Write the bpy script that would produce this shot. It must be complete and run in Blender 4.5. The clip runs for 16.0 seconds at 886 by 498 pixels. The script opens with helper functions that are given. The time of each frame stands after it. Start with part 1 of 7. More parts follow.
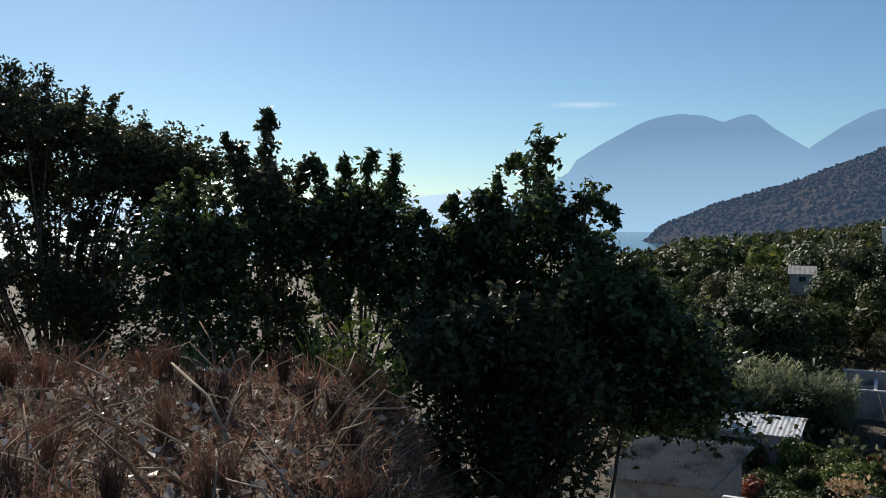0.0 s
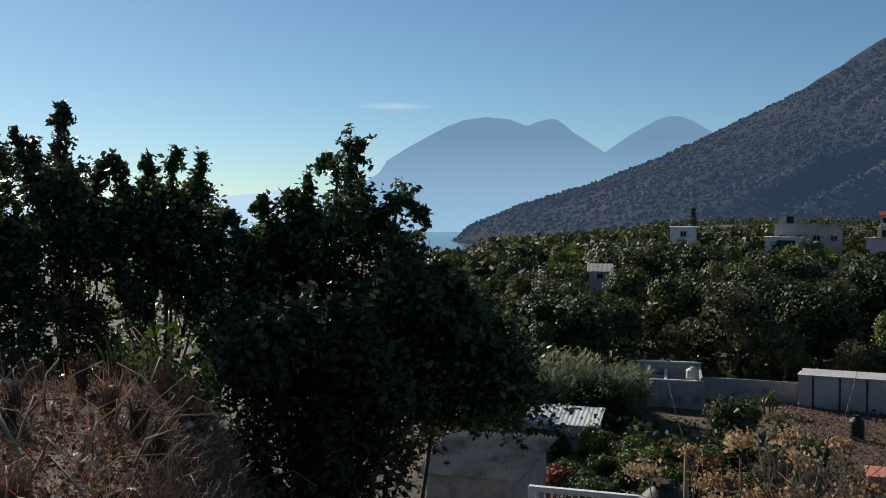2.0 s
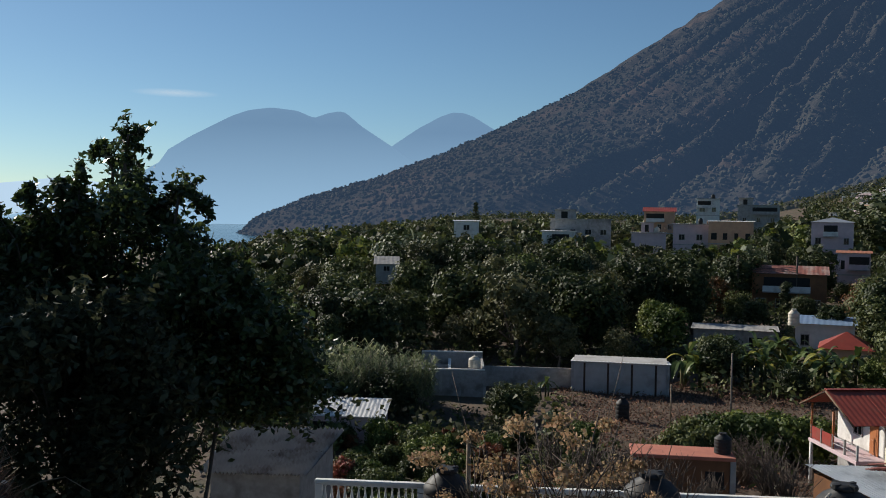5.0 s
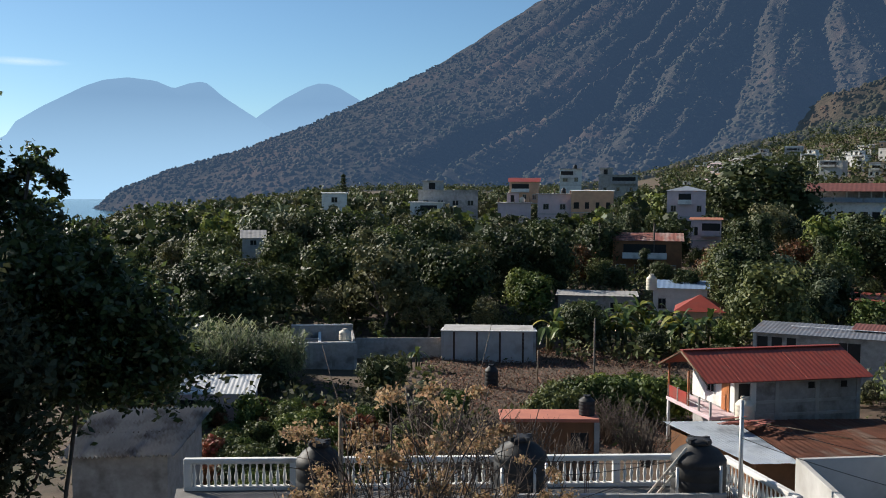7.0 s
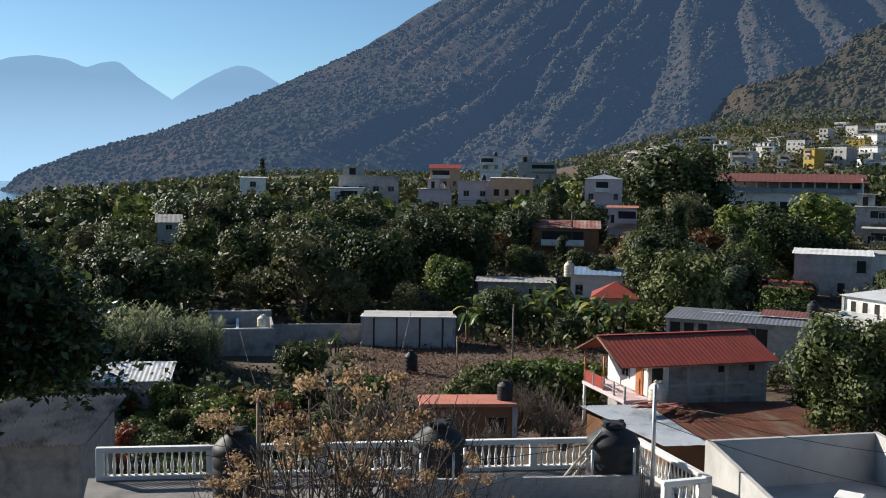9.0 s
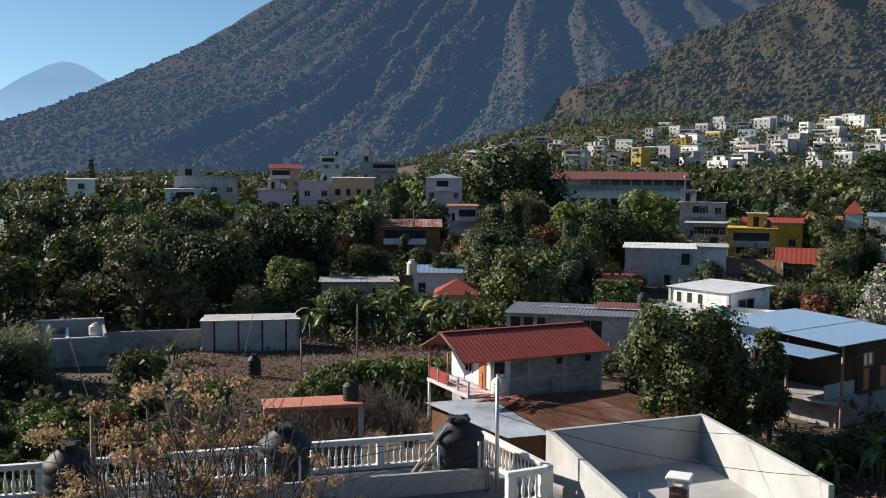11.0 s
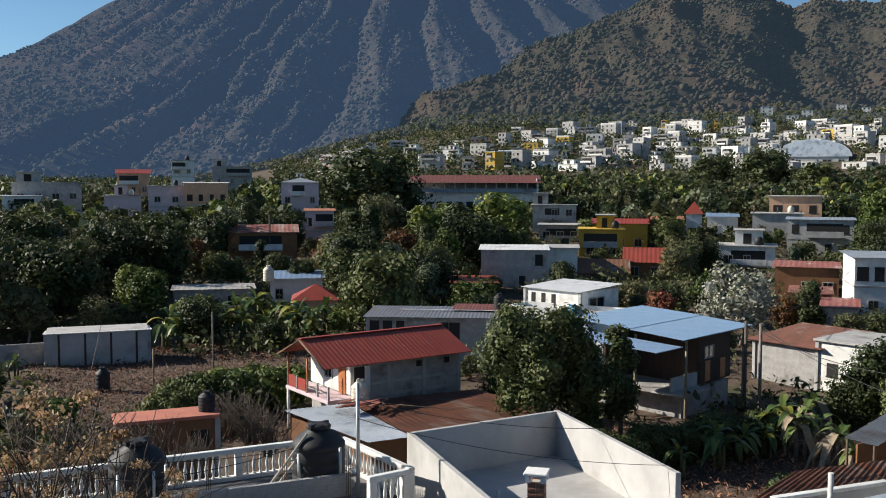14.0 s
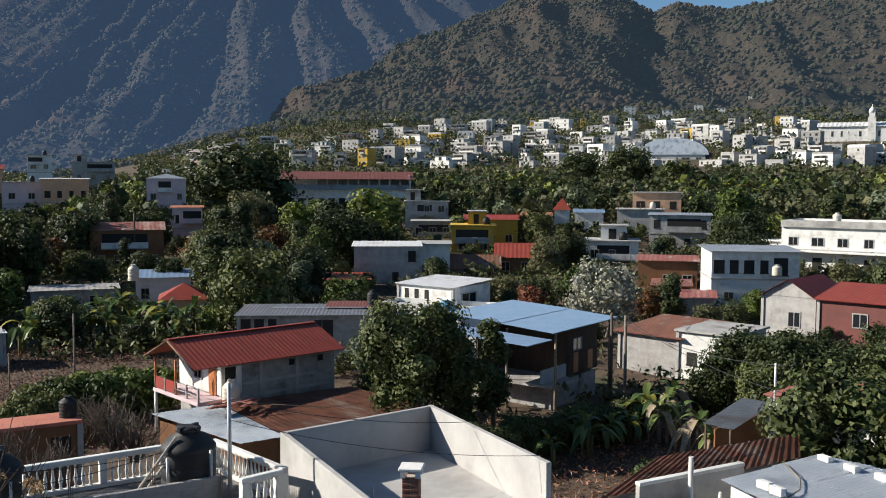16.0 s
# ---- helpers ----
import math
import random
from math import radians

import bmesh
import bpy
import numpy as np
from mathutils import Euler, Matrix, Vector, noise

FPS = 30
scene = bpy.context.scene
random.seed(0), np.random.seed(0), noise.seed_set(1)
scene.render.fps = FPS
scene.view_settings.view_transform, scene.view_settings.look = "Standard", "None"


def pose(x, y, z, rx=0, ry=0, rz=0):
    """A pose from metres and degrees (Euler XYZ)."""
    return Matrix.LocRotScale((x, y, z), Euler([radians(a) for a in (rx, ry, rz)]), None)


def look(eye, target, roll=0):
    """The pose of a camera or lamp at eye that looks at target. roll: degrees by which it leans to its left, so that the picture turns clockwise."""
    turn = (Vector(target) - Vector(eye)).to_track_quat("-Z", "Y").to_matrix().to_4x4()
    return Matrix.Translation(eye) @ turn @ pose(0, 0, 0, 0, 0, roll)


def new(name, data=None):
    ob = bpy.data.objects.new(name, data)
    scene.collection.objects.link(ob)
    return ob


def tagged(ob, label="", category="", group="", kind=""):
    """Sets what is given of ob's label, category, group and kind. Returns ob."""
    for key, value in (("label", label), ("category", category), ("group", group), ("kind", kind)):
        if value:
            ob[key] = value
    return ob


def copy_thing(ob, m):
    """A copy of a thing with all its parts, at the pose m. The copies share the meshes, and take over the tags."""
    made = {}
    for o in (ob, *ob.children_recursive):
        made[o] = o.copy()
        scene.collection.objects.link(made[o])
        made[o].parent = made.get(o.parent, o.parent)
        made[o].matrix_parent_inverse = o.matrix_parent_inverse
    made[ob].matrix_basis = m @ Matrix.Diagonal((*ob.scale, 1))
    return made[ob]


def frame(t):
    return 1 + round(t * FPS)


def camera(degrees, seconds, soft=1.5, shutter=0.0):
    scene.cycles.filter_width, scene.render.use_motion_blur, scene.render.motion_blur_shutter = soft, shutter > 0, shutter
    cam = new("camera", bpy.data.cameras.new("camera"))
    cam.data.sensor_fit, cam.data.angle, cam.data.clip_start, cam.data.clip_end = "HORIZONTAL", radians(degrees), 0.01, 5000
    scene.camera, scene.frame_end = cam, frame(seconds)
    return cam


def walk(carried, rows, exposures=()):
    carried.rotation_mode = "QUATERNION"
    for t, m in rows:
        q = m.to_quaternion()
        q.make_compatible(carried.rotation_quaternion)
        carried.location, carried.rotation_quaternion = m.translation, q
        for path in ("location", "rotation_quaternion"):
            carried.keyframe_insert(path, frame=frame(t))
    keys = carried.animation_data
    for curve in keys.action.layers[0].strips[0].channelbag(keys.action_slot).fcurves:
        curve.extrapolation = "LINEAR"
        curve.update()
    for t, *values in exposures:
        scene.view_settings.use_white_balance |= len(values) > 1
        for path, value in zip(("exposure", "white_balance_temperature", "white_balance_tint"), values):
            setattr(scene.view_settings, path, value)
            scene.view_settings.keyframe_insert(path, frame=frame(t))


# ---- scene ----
cam = camera(50.19, 16.0, 1.0)
EYE = 16.0
# seconds, yaw, pitch, roll: the camera turns where it stands
TURN = [
    (0.0, 0.00, -1.70, -0.41),
    (0.5, -3.74, -1.70, -0.21),
    (1.0, -6.67, -1.49, -0.38),
    (1.5, -8.96, -1.73, -0.20),
    (2.0, -11.39, -1.61, -0.36),
    (2.5, -13.74, -1.48, -0.29),
    (3.0, -15.49, -1.58, -0.59),
    (3.5, -17.84, -1.70, -0.63),
    (4.0, -20.22, -1.61, -0.01),
    (4.5, -22.31, -1.70, -0.30),
    (7.0, -32.19, -3.54, -0.24),
    (7.5, -34.04, -3.96, 0.51),
    (8.0, -34.42, -3.97, -0.32),
    (10.5, -43.87, -4.59, -0.44),
    (11.0, -46.54, -4.25, -0.46),
    (11.5, -49.08, -4.14, -0.63),
    (12.0, -50.22, -3.84, -0.18),
    (12.5, -51.66, -3.51, -0.23),
    (13.0, -53.02, -3.33, -0.48),
    (13.5, -54.21, -3.49, 0.01),
    (14.0, -55.18, -3.96, -0.12),
    (14.5, -56.13, -4.06, -0.40),
    (15.0, -57.38, -3.98, -0.49),
    (15.5, -59.38, -4.09, -0.09),
    (16.0, -62.87, -4.15, -0.21),
]
walk(cam, [(t, pose(0, 0, EYE, 90 + p, r, y)) for t, y, p, r in TURN],
     [(0.0, 0.5), (1.5, 0.38), (3.5, 0.2), (4.7, 0.22), (7.0, 0.76), (8.2, 0.84), (11.0, 0.82), (16.0, 0.76)])

# ---- daylight ----
SUN_AZ, SUN_EL = 22.0, 27.0
world = bpy.data.worlds.new("world")
scene.world = world
world.use_nodes = True
wn = world.node_tree.nodes
sky = wn.new("ShaderNodeTexSky")
sky.sky_type, sky.sun_disc = "NISHITA", False
sky.sun_elevation, sky.sun_rotation = radians(SUN_EL), radians(-SUN_AZ)
sky.altitude, sky.air_density, sky.dust_density, sky.ozone_density = 1600, 1.0, 0.5, 3.0
wn["Background"].inputs[1].default_value = 0.060
tint = wn.new("ShaderNodeMix")
tint.data_type, tint.blend_type = "RGBA", "MULTIPLY"
tint.inputs[0].default_value, tint.inputs[7].default_value = 1.0, (0.88, 1.03, 1.05, 1)
world.node_tree.links.new(sky.outputs[0], tint.inputs[6])
world.node_tree.links.new(tint.outputs[2], wn["Background"].inputs[0])
sun = new("sun", bpy.data.lights.new("sun", "SUN"))
sun.data.energy, sun.data.angle, sun.data.color = 5.0, radians(0.5), (1.0, 0.93, 0.82)
sa, se = radians(SUN_AZ), radians(SUN_EL)
sun.matrix_world = look((-math.sin(sa) * math.cos(se) * 50, math.cos(sa) * math.cos(se) * 50, math.sin(se) * 50), (0, 0, 0))


# ---- materials ----
def mat(name, a, b=None, rough=0.8, scale=3.0, bump=0.0, bscale=None, metal=0.0, c=None, cscale=0.4, isl=0.0, obj=0.0,
        spec=0.3, trans=0.0, stretch=(1, 1, 1), glow=None, coords="Object"):
    """Two colours mixed by grain, a third by broad stains; isl and obj vary the value island by island, thing by thing."""
    m = bpy.data.materials.new(name)
    m.use_nodes = True
    n, l = m.node_tree.nodes, m.node_tree.links
    p = n["Principled BSDF"]
    p.inputs["Roughness"].default_value, p.inputs["Metallic"].default_value = rough, metal
    p.inputs["Specular IOR Level"].default_value = spec
    tc = n.new("ShaderNodeTexCoord")
    mp = n.new("ShaderNodeMapping")
    mp.inputs["Scale"].default_value = stretch
    l.new(tc.outputs[coords], mp.inputs[0])

    def tex(s, detail=6.0):
        t = n.new("ShaderNodeTexNoise")
        t.inputs["Scale"].default_value, t.inputs["Detail"].default_value, t.inputs["Roughness"].default_value = s, detail, 0.65
        l.new(mp.outputs[0], t.inputs["Vector"])
        return t

    def mix(f, x, y, lo=0.35, hi=0.65):
        r = n.new("ShaderNodeMapRange")
        r.inputs["From Min"].default_value, r.inputs["From Max"].default_value = lo, hi
        l.new(f, r.inputs[0])
        k = n.new("ShaderNodeMix")
        k.data_type = "RGBA"
        l.new(r.outputs[0], k.inputs[0])
        for sock, v in ((k.inputs[6], x), (k.inputs[7], y)):
            if isinstance(v, tuple):
                sock.default_value = (*v, 1)
            else:
                l.new(v, sock)
        return k.outputs[2]

    b = b or tuple(v * 0.75 for v in a)
    col = mix(tex(scale).outputs["Fac"], a, b)
    if c:
        col = mix(tex(cscale, 4).outputs["Fac"], col, c, 0.52, 0.68)
    for amount, src in ((isl, "isl"), (obj, "obj")):
        if amount:
            g = n.new("ShaderNodeNewGeometry").outputs["Random Per Island"] if src == "isl" else n.new("ShaderNodeObjectInfo").outputs["Random"]
            r = n.new("ShaderNodeMapRange")
            r.inputs["To Min"].default_value, r.inputs["To Max"].default_value = 1 - amount, 1 + amount
            l.new(g, r.inputs[0])
            h = n.new("ShaderNodeHueSaturation")
            l.new(r.outputs[0], h.inputs["Value"])
            r2 = n.new("ShaderNodeMapRange")
            r2.inputs["To Min"].default_value, r2.inputs["To Max"].default_value = 0.5 + amount * 0.05, 0.5 - amount * 0.05
            l.new(g, r2.inputs[0])
            l.new(r2.outputs[0], h.inputs["Hue"])
            l.new(col, h.inputs["Color"])
            col = h.outputs[0]
    l.new(col, p.inputs["Base Color"])
    if bump:
        bp = n.new("ShaderNodeBump")
        bp.inputs["Strength"].default_value = min(1.0, bump)
        bp.inputs["Distance"].default_value = 0.02 if bump <= 1 else bump
        l.new(tex(bscale or scale * 4).outputs["Fac"], bp.inputs["Height"])
        l.new(bp.outputs[0], p.inputs["Normal"])
    # glow paints haze on as emission; the surface is no lamp
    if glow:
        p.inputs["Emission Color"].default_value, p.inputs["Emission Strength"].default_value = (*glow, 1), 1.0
    if trans:
        t = n.new("ShaderNodeBsdfTranslucent")
        l.new(col, t.inputs[0])
        s = n.new("ShaderNodeMixShader")
        s.inputs[0].default_value = trans
        l.new(p.outputs[0], s.inputs[1])
        l.new(t.outputs[0], s.inputs[2])
        l.new(s.outputs[0], n["Material Output"].inputs[0])
    return m


def leafmat(name, a, b, rough=0.6, isl=0.5, trans=0.2, spec=0.22):
    return mat(name, a, b, rough=rough, scale=0.9, isl=isl, obj=0.42, trans=trans, spec=spec)


LEAF_DARK = leafmat("leaf_dark", (0.056, 0.072, 0.026), (0.034, 0.048, 0.019))
LEAF_NEAR = leafmat("leaf_near", (0.095, 0.125, 0.040), (0.055, 0.080, 0.028), rough=0.36, spec=0.5, trans=0.36)
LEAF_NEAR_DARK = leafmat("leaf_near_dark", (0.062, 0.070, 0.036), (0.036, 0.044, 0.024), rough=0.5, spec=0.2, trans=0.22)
LEAF_MID = leafmat("leaf_mid", (0.086, 0.106, 0.034), (0.050, 0.066, 0.025))
LEAF_BRIGHT = leafmat("leaf_bright", (0.115, 0.150, 0.032), (0.065, 0.095, 0.026))
LEAF_OLIVE = leafmat("leaf_olive", (0.125, 0.125, 0.052), (0.08, 0.084, 0.04))
LEAF_GREY = leafmat("leaf_grey", (0.12, 0.15, 0.09), (0.07, 0.09, 0.05))
LEAF_ORANGE = leafmat("leaf_orange", (0.20, 0.08, 0.03), (0.10, 0.06, 0.03))
LEAF_PURPLE = leafmat("blossom_purple", (0.16, 0.12, 0.28), (0.09, 0.09, 0.13))
LEAF_WHITE = leafmat("blossom_white", (0.48, 0.46, 0.40), (0.16, 0.18, 0.10))
LEAF_BANANA = leafmat("leaf_banana", (0.13, 0.17, 0.05), (0.07, 0.105, 0.032), rough=0.35)
LEAF_CANE = leafmat("leaf_cane", (0.21, 0.24, 0.12), (0.13, 0.16, 0.08), trans=0.35)
LEAF_YELLOW = leafmat("leaf_yellow", (0.30, 0.26, 0.04), (0.16, 0.17, 0.03))
DRY = mat("dry_stem", (0.36, 0.205, 0.125), (0.19, 0.105, 0.068), rough=0.9, isl=0.5, trans=0.2)
LITTER_PALE = mat("bleached_leaf", (0.62, 0.58, 0.52), (0.42, 0.37, 0.31), rough=0.7, isl=0.4, trans=0.1)
DRY_DARK = mat("withered_stem", (0.14, 0.085, 0.062), (0.08, 0.05, 0.038), rough=0.9, isl=0.5, trans=0.15)
DRY_PALE = mat("dry_pale", (0.42, 0.34, 0.25), (0.25, 0.19, 0.13), rough=0.9, isl=0.4, trans=0.2)
FLOWER_DRY = mat("dried_flower", (0.48, 0.35, 0.20), (0.30, 0.19, 0.10), rough=0.9, isl=0.4, trans=0.3)
MAGENTA = mat("blossom_magenta", (0.35, 0.05, 0.22), (0.25, 0.04, 0.12), rough=0.7, isl=0.4, trans=0.3)
REDFLOWER = mat("blossom_red", (0.45, 0.04, 0.05), (0.3, 0.03, 0.03), rough=0.7, isl=0.4, trans=0.3)
BARK = mat("bark", (0.13, 0.10, 0.08), (0.07, 0.055, 0.045), rough=0.9, scale=6, bump=0.8)
BARK_PALE = mat("bark_pale", (0.26, 0.22, 0.18), (0.15, 0.12, 0.10), rough=0.9, scale=6, bump=0.8)
SOIL = mat("soil", (0.115, 0.078, 0.054), (0.055, 0.038, 0.027), rough=0.95, scale=0.5, c=(0.035, 0.05, 0.018), cscale=0.05, bump=1.0, bscale=5)
PLASTER = mat("white_plaster", (0.74, 0.73, 0.70), (0.60, 0.59, 0.56), scale=0.8, c=(0.45, 0.43, 0.40), cscale=0.5, bump=0.3, bscale=12)
RENDERED = mat("cement_render", (0.44, 0.43, 0.415), (0.35, 0.34, 0.33), scale=0.7, c=(0.30, 0.29, 0.27), cscale=0.45, bump=0.4, bscale=14)
CONCRETE = mat("concrete", (0.42, 0.41, 0.39), (0.30, 0.29, 0.28), scale=1.2, c=(0.20, 0.19, 0.18), cscale=0.4, bump=0.5, bscale=15)
OLDTIN = mat("weathered_tin", (0.60, 0.58, 0.55), (0.46, 0.44, 0.42), rough=0.6, scale=1.2, c=(0.22, 0.17, 0.14), cscale=0.5, isl=0.2)
# stained concrete, its colour darkened also for the balustrade's shadow on the terrace
STAINED_SHADED = mat("stained_concrete", (0.20, 0.19, 0.18), (0.12, 0.115, 0.11), scale=1.4, c=(0.075, 0.07, 0.066), cscale=0.5, bump=0.5, bscale=15)
DARKTIN = mat("dull_dark_tin", (0.15, 0.16, 0.185), (0.105, 0.11, 0.125), rough=0.5, scale=0.7, c=(0.16, 0.10, 0.08), cscale=0.4, isl=0.25, spec=0.4)
BLOCK = mat("grey_block", (0.36, 0.35, 0.34), (0.26, 0.25, 0.24), scale=2, c=(0.17, 0.16, 0.15), cscale=0.6, bump=0.6, bscale=20)
PALE_PINK = mat("pink_paint", (0.62, 0.48, 0.50), (0.52, 0.40, 0.42), scale=0.8, bump=0.2)
PEACH = mat("peach_paint", (0.62, 0.38, 0.24), (0.5, 0.30, 0.2), scale=0.8, bump=0.2)
YELLOW = mat("yellow_paint", (0.52, 0.34, 0.05), (0.44, 0.28, 0.05), scale=0.7, bump=0.2)
SALMON = mat("salmon_paint", (0.48, 0.18, 0.12), (0.38, 0.14, 0.10), scale=0.9, bump=0.3)
OCHRE = mat("ochre_paint", (0.24, 0.11, 0.05), (0.17, 0.08, 0.04), scale=0.9, bump=0.2)
DEEPBLUE = mat("deep_blue_tin", (0.21, 0.31, 0.45), (0.17, 0.26, 0.38), rough=0.45, scale=0.7, c=(0.25, 0.33, 0.42), cscale=0.3, isl=0.15, spec=0.4)
REDTIN = mat("red_tin", (0.30, 0.055, 0.036), (0.235, 0.042, 0.03), rough=0.5, scale=0.7, c=(0.22, 0.07, 0.05), cscale=0.5, isl=0.12)
DARKRED = mat("dark_red_roof", (0.17, 0.06, 0.05), (0.12, 0.05, 0.04), rough=0.7, scale=0.7, isl=0.12)
RUST = mat("rusty_tin", (0.29, 0.115, 0.078), (0.16, 0.070, 0.052), rough=0.7, scale=0.9, c=(0.40, 0.30, 0.25), cscale=0.45, isl=0.3, stretch=(1, 0.4, 1))
TIN = mat("grey_tin", (0.70, 0.70, 0.69), (0.58, 0.58, 0.58), rough=0.5, scale=0.8, c=(0.36, 0.33, 0.30), cscale=0.3, isl=0.15, spec=0.5)
BLUETIN = mat("blue_grey_tin", (0.27, 0.30, 0.34), (0.20, 0.225, 0.26), rough=0.5, scale=0.7, c=(0.15, 0.13, 0.12), cscale=0.3, isl=0.12, spec=0.5)
PALEBLUE = mat("pale_blue_tin", (0.76, 0.81, 0.86), (0.64, 0.70, 0.77), rough=0.4, scale=0.7, c=(0.32, 0.37, 0.43), cscale=0.3, isl=0.15, spec=0.5)
TILE = mat("clay_tile", (0.40, 0.15, 0.08), (0.28, 0.11, 0.07), rough=0.8, scale=2, isl=0.2)
WOOD = mat("weathered_wood", (0.17, 0.11, 0.07), (0.10, 0.065, 0.045), rough=0.85, scale=3, isl=0.3, stretch=(1, 1, 0.2))
DARKWOOD = mat("dark_wood", (0.065, 0.042, 0.03), (0.04, 0.027, 0.02), rough=0.85, scale=3, isl=0.3, stretch=(1, 1, 0.2))
DOORWOOD = mat("varnished_wood", (0.42, 0.16, 0.06), (0.32, 0.11, 0.04), rough=0.5, scale=3)
BRICK = mat("red_brick", (0.36, 0.16, 0.10), (0.26, 0.12, 0.08), rough=0.9, scale=5, obj=0.25, bump=0.5)
BLACKPLASTIC = mat("black_plastic", (0.02, 0.021, 0.023), (0.026, 0.026, 0.028), rough=0.6, scale=6, c=(0.04, 0.038, 0.035), cscale=2.5, spec=0.25)
CREAMPLASTIC = mat("cream_plastic", (0.62, 0.57, 0.47), (0.55, 0.5, 0.42), rough=0.5, scale=2)
TEALPLASTIC = mat("blue_plastic", (0.10, 0.30, 0.42), (0.08, 0.24, 0.34), rough=0.45, scale=2)
STEEL = mat("galvanised_steel", (0.5, 0.5, 0.5), (0.36, 0.36, 0.36), rough=0.5, metal=0.6, scale=4)
CABLE = mat("cable", (0.03, 0.03, 0.03), (0.05, 0.05, 0.05), rough=0.6)
GLASS = mat("window_glass", (0.015, 0.018, 0.022), (0.02, 0.022, 0.025), rough=0.08, spec=0.6, scale=1)
# near-black colour that paints the shade inside openings
OPENING_SHADE = mat("dark_opening", (0.03, 0.028, 0.026), (0.02, 0.02, 0.02), rough=0.9)
STONE = mat("limestone", (0.20, 0.19, 0.175), (0.12, 0.115, 0.105), rough=0.9, scale=4, bump=0.9)
WATER = mat("lake_water", (0.02, 0.10, 0.14), (0.015, 0.08, 0.12), rough=0.16, scale=0.02, spec=0.5, bump=0.6, bscale=0.5, stretch=(0.25, 1, 1))
# a backdrop of distance: haze painted as bluish emission on mountain, foothills and trees
HAZE_GLOW_CONE = (0.017, 0.031, 0.057)
HAZE_GLOW_HILL = (0.010, 0.016, 0.023)
SCRUB = mat("mountain_scrub", (0.050, 0.044, 0.038), (0.024, 0.025, 0.021), rough=0.95, scale=0.13, c=(0.070, 0.052, 0.042), cscale=0.005, bump=3.0, bscale=0.08, glow=HAZE_GLOW_CONE, spec=0.0)
FOOTHILL = mat("foothill_scrub", (0.064, 0.050, 0.038), (0.024, 0.025, 0.018), rough=0.95, scale=0.15, c=(0.058, 0.045, 0.034), cscale=0.006, bump=3.0, bscale=0.08, glow=HAZE_GLOW_HILL, spec=0.0)
SCRUB_TREE = mat("mountain_trees", (0.060, 0.054, 0.045), (0.040, 0.044, 0.031), rough=0.95, scale=0.012, isl=0.18, c=(0.082, 0.061, 0.050), cscale=0.004, glow=HAZE_GLOW_CONE, spec=0.0)
FOOT_TREE = mat("foothill_trees", (0.058, 0.050, 0.036), (0.030, 0.036, 0.023), rough=0.95, scale=0.012, isl=0.18, c=(0.082, 0.055, 0.041), cscale=0.006, glow=HAZE_GLOW_HILL, spec=0.0)
# far mountains: the air's haze is painted as emission over dark surfaces
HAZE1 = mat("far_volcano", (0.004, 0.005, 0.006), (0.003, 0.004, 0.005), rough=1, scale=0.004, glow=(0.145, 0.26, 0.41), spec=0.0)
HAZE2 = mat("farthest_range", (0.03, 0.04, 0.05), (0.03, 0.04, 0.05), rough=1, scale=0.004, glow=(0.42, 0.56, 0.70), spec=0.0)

# the painted haze is thicker over the lake than round the far summits
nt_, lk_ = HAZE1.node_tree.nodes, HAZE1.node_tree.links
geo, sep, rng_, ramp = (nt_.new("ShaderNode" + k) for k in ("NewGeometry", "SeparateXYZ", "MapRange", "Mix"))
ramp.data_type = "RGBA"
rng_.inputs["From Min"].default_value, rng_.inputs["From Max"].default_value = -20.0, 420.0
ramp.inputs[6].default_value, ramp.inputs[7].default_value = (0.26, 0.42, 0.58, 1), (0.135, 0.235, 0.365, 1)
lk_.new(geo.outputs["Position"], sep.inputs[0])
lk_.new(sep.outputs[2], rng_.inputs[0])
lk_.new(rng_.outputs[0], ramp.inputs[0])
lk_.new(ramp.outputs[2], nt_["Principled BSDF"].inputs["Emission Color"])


# ---- mesh helpers ----
def at(az, d, z=0.0):
    """The place d metres off in the direction az (degrees to the left of +y)."""
    a = radians(az)
    return Vector((-math.sin(a) * d, math.cos(a) * d, z))


def drop(el, dz):
    """Distance at which something dz below the eye is seen el degrees below level."""
    return dz / math.tan(radians(el))


def link(name, bm, material, parent=None, label=""):
    me = bpy.data.meshes.new(name)
    bm.to_mesh(me)
    bm.free()
    me.materials.append(material)
    ob = new(name, me)
    if parent:
        ob.parent = parent
    if label:
        ob["label"] = label
    return ob


part = link


def again(ob, m, parent=None):
    """One more object on the same mesh."""
    o = new(ob.name.split(".")[0], ob.data)
    o.matrix_basis = m
    o.parent = parent or ob.parent
    return o


def thing(name, m, label, category, group=""):
    e = new(name)
    e.empty_display_size = 0.2
    e.matrix_basis = m
    return tagged(e, label, category, group)


def box(bm, x0, x1, y0, y1, z0, z1, m=None, bevel=0.0):
    r = bmesh.ops.create_cube(bm, size=1, matrix=Matrix.LocRotScale(((x0 + x1) / 2, (y0 + y1) / 2, (z0 + z1) / 2), None, (x1 - x0, y1 - y0, z1 - z0)))
    vs = r["verts"]
    if bevel:
        es = list({e for v in vs for e in v.link_edges})
        g = bmesh.ops.bevel(bm, geom=es, offset=bevel, segments=1, affect="EDGES")
        vs = list({v for f in g["faces"] for v in f.verts} | {v for v in vs if v.is_valid})
    if m:
        bmesh.ops.transform(bm, matrix=m, verts=[v for v in vs if v.is_valid])
    return bm


def B():
    return bmesh.new()


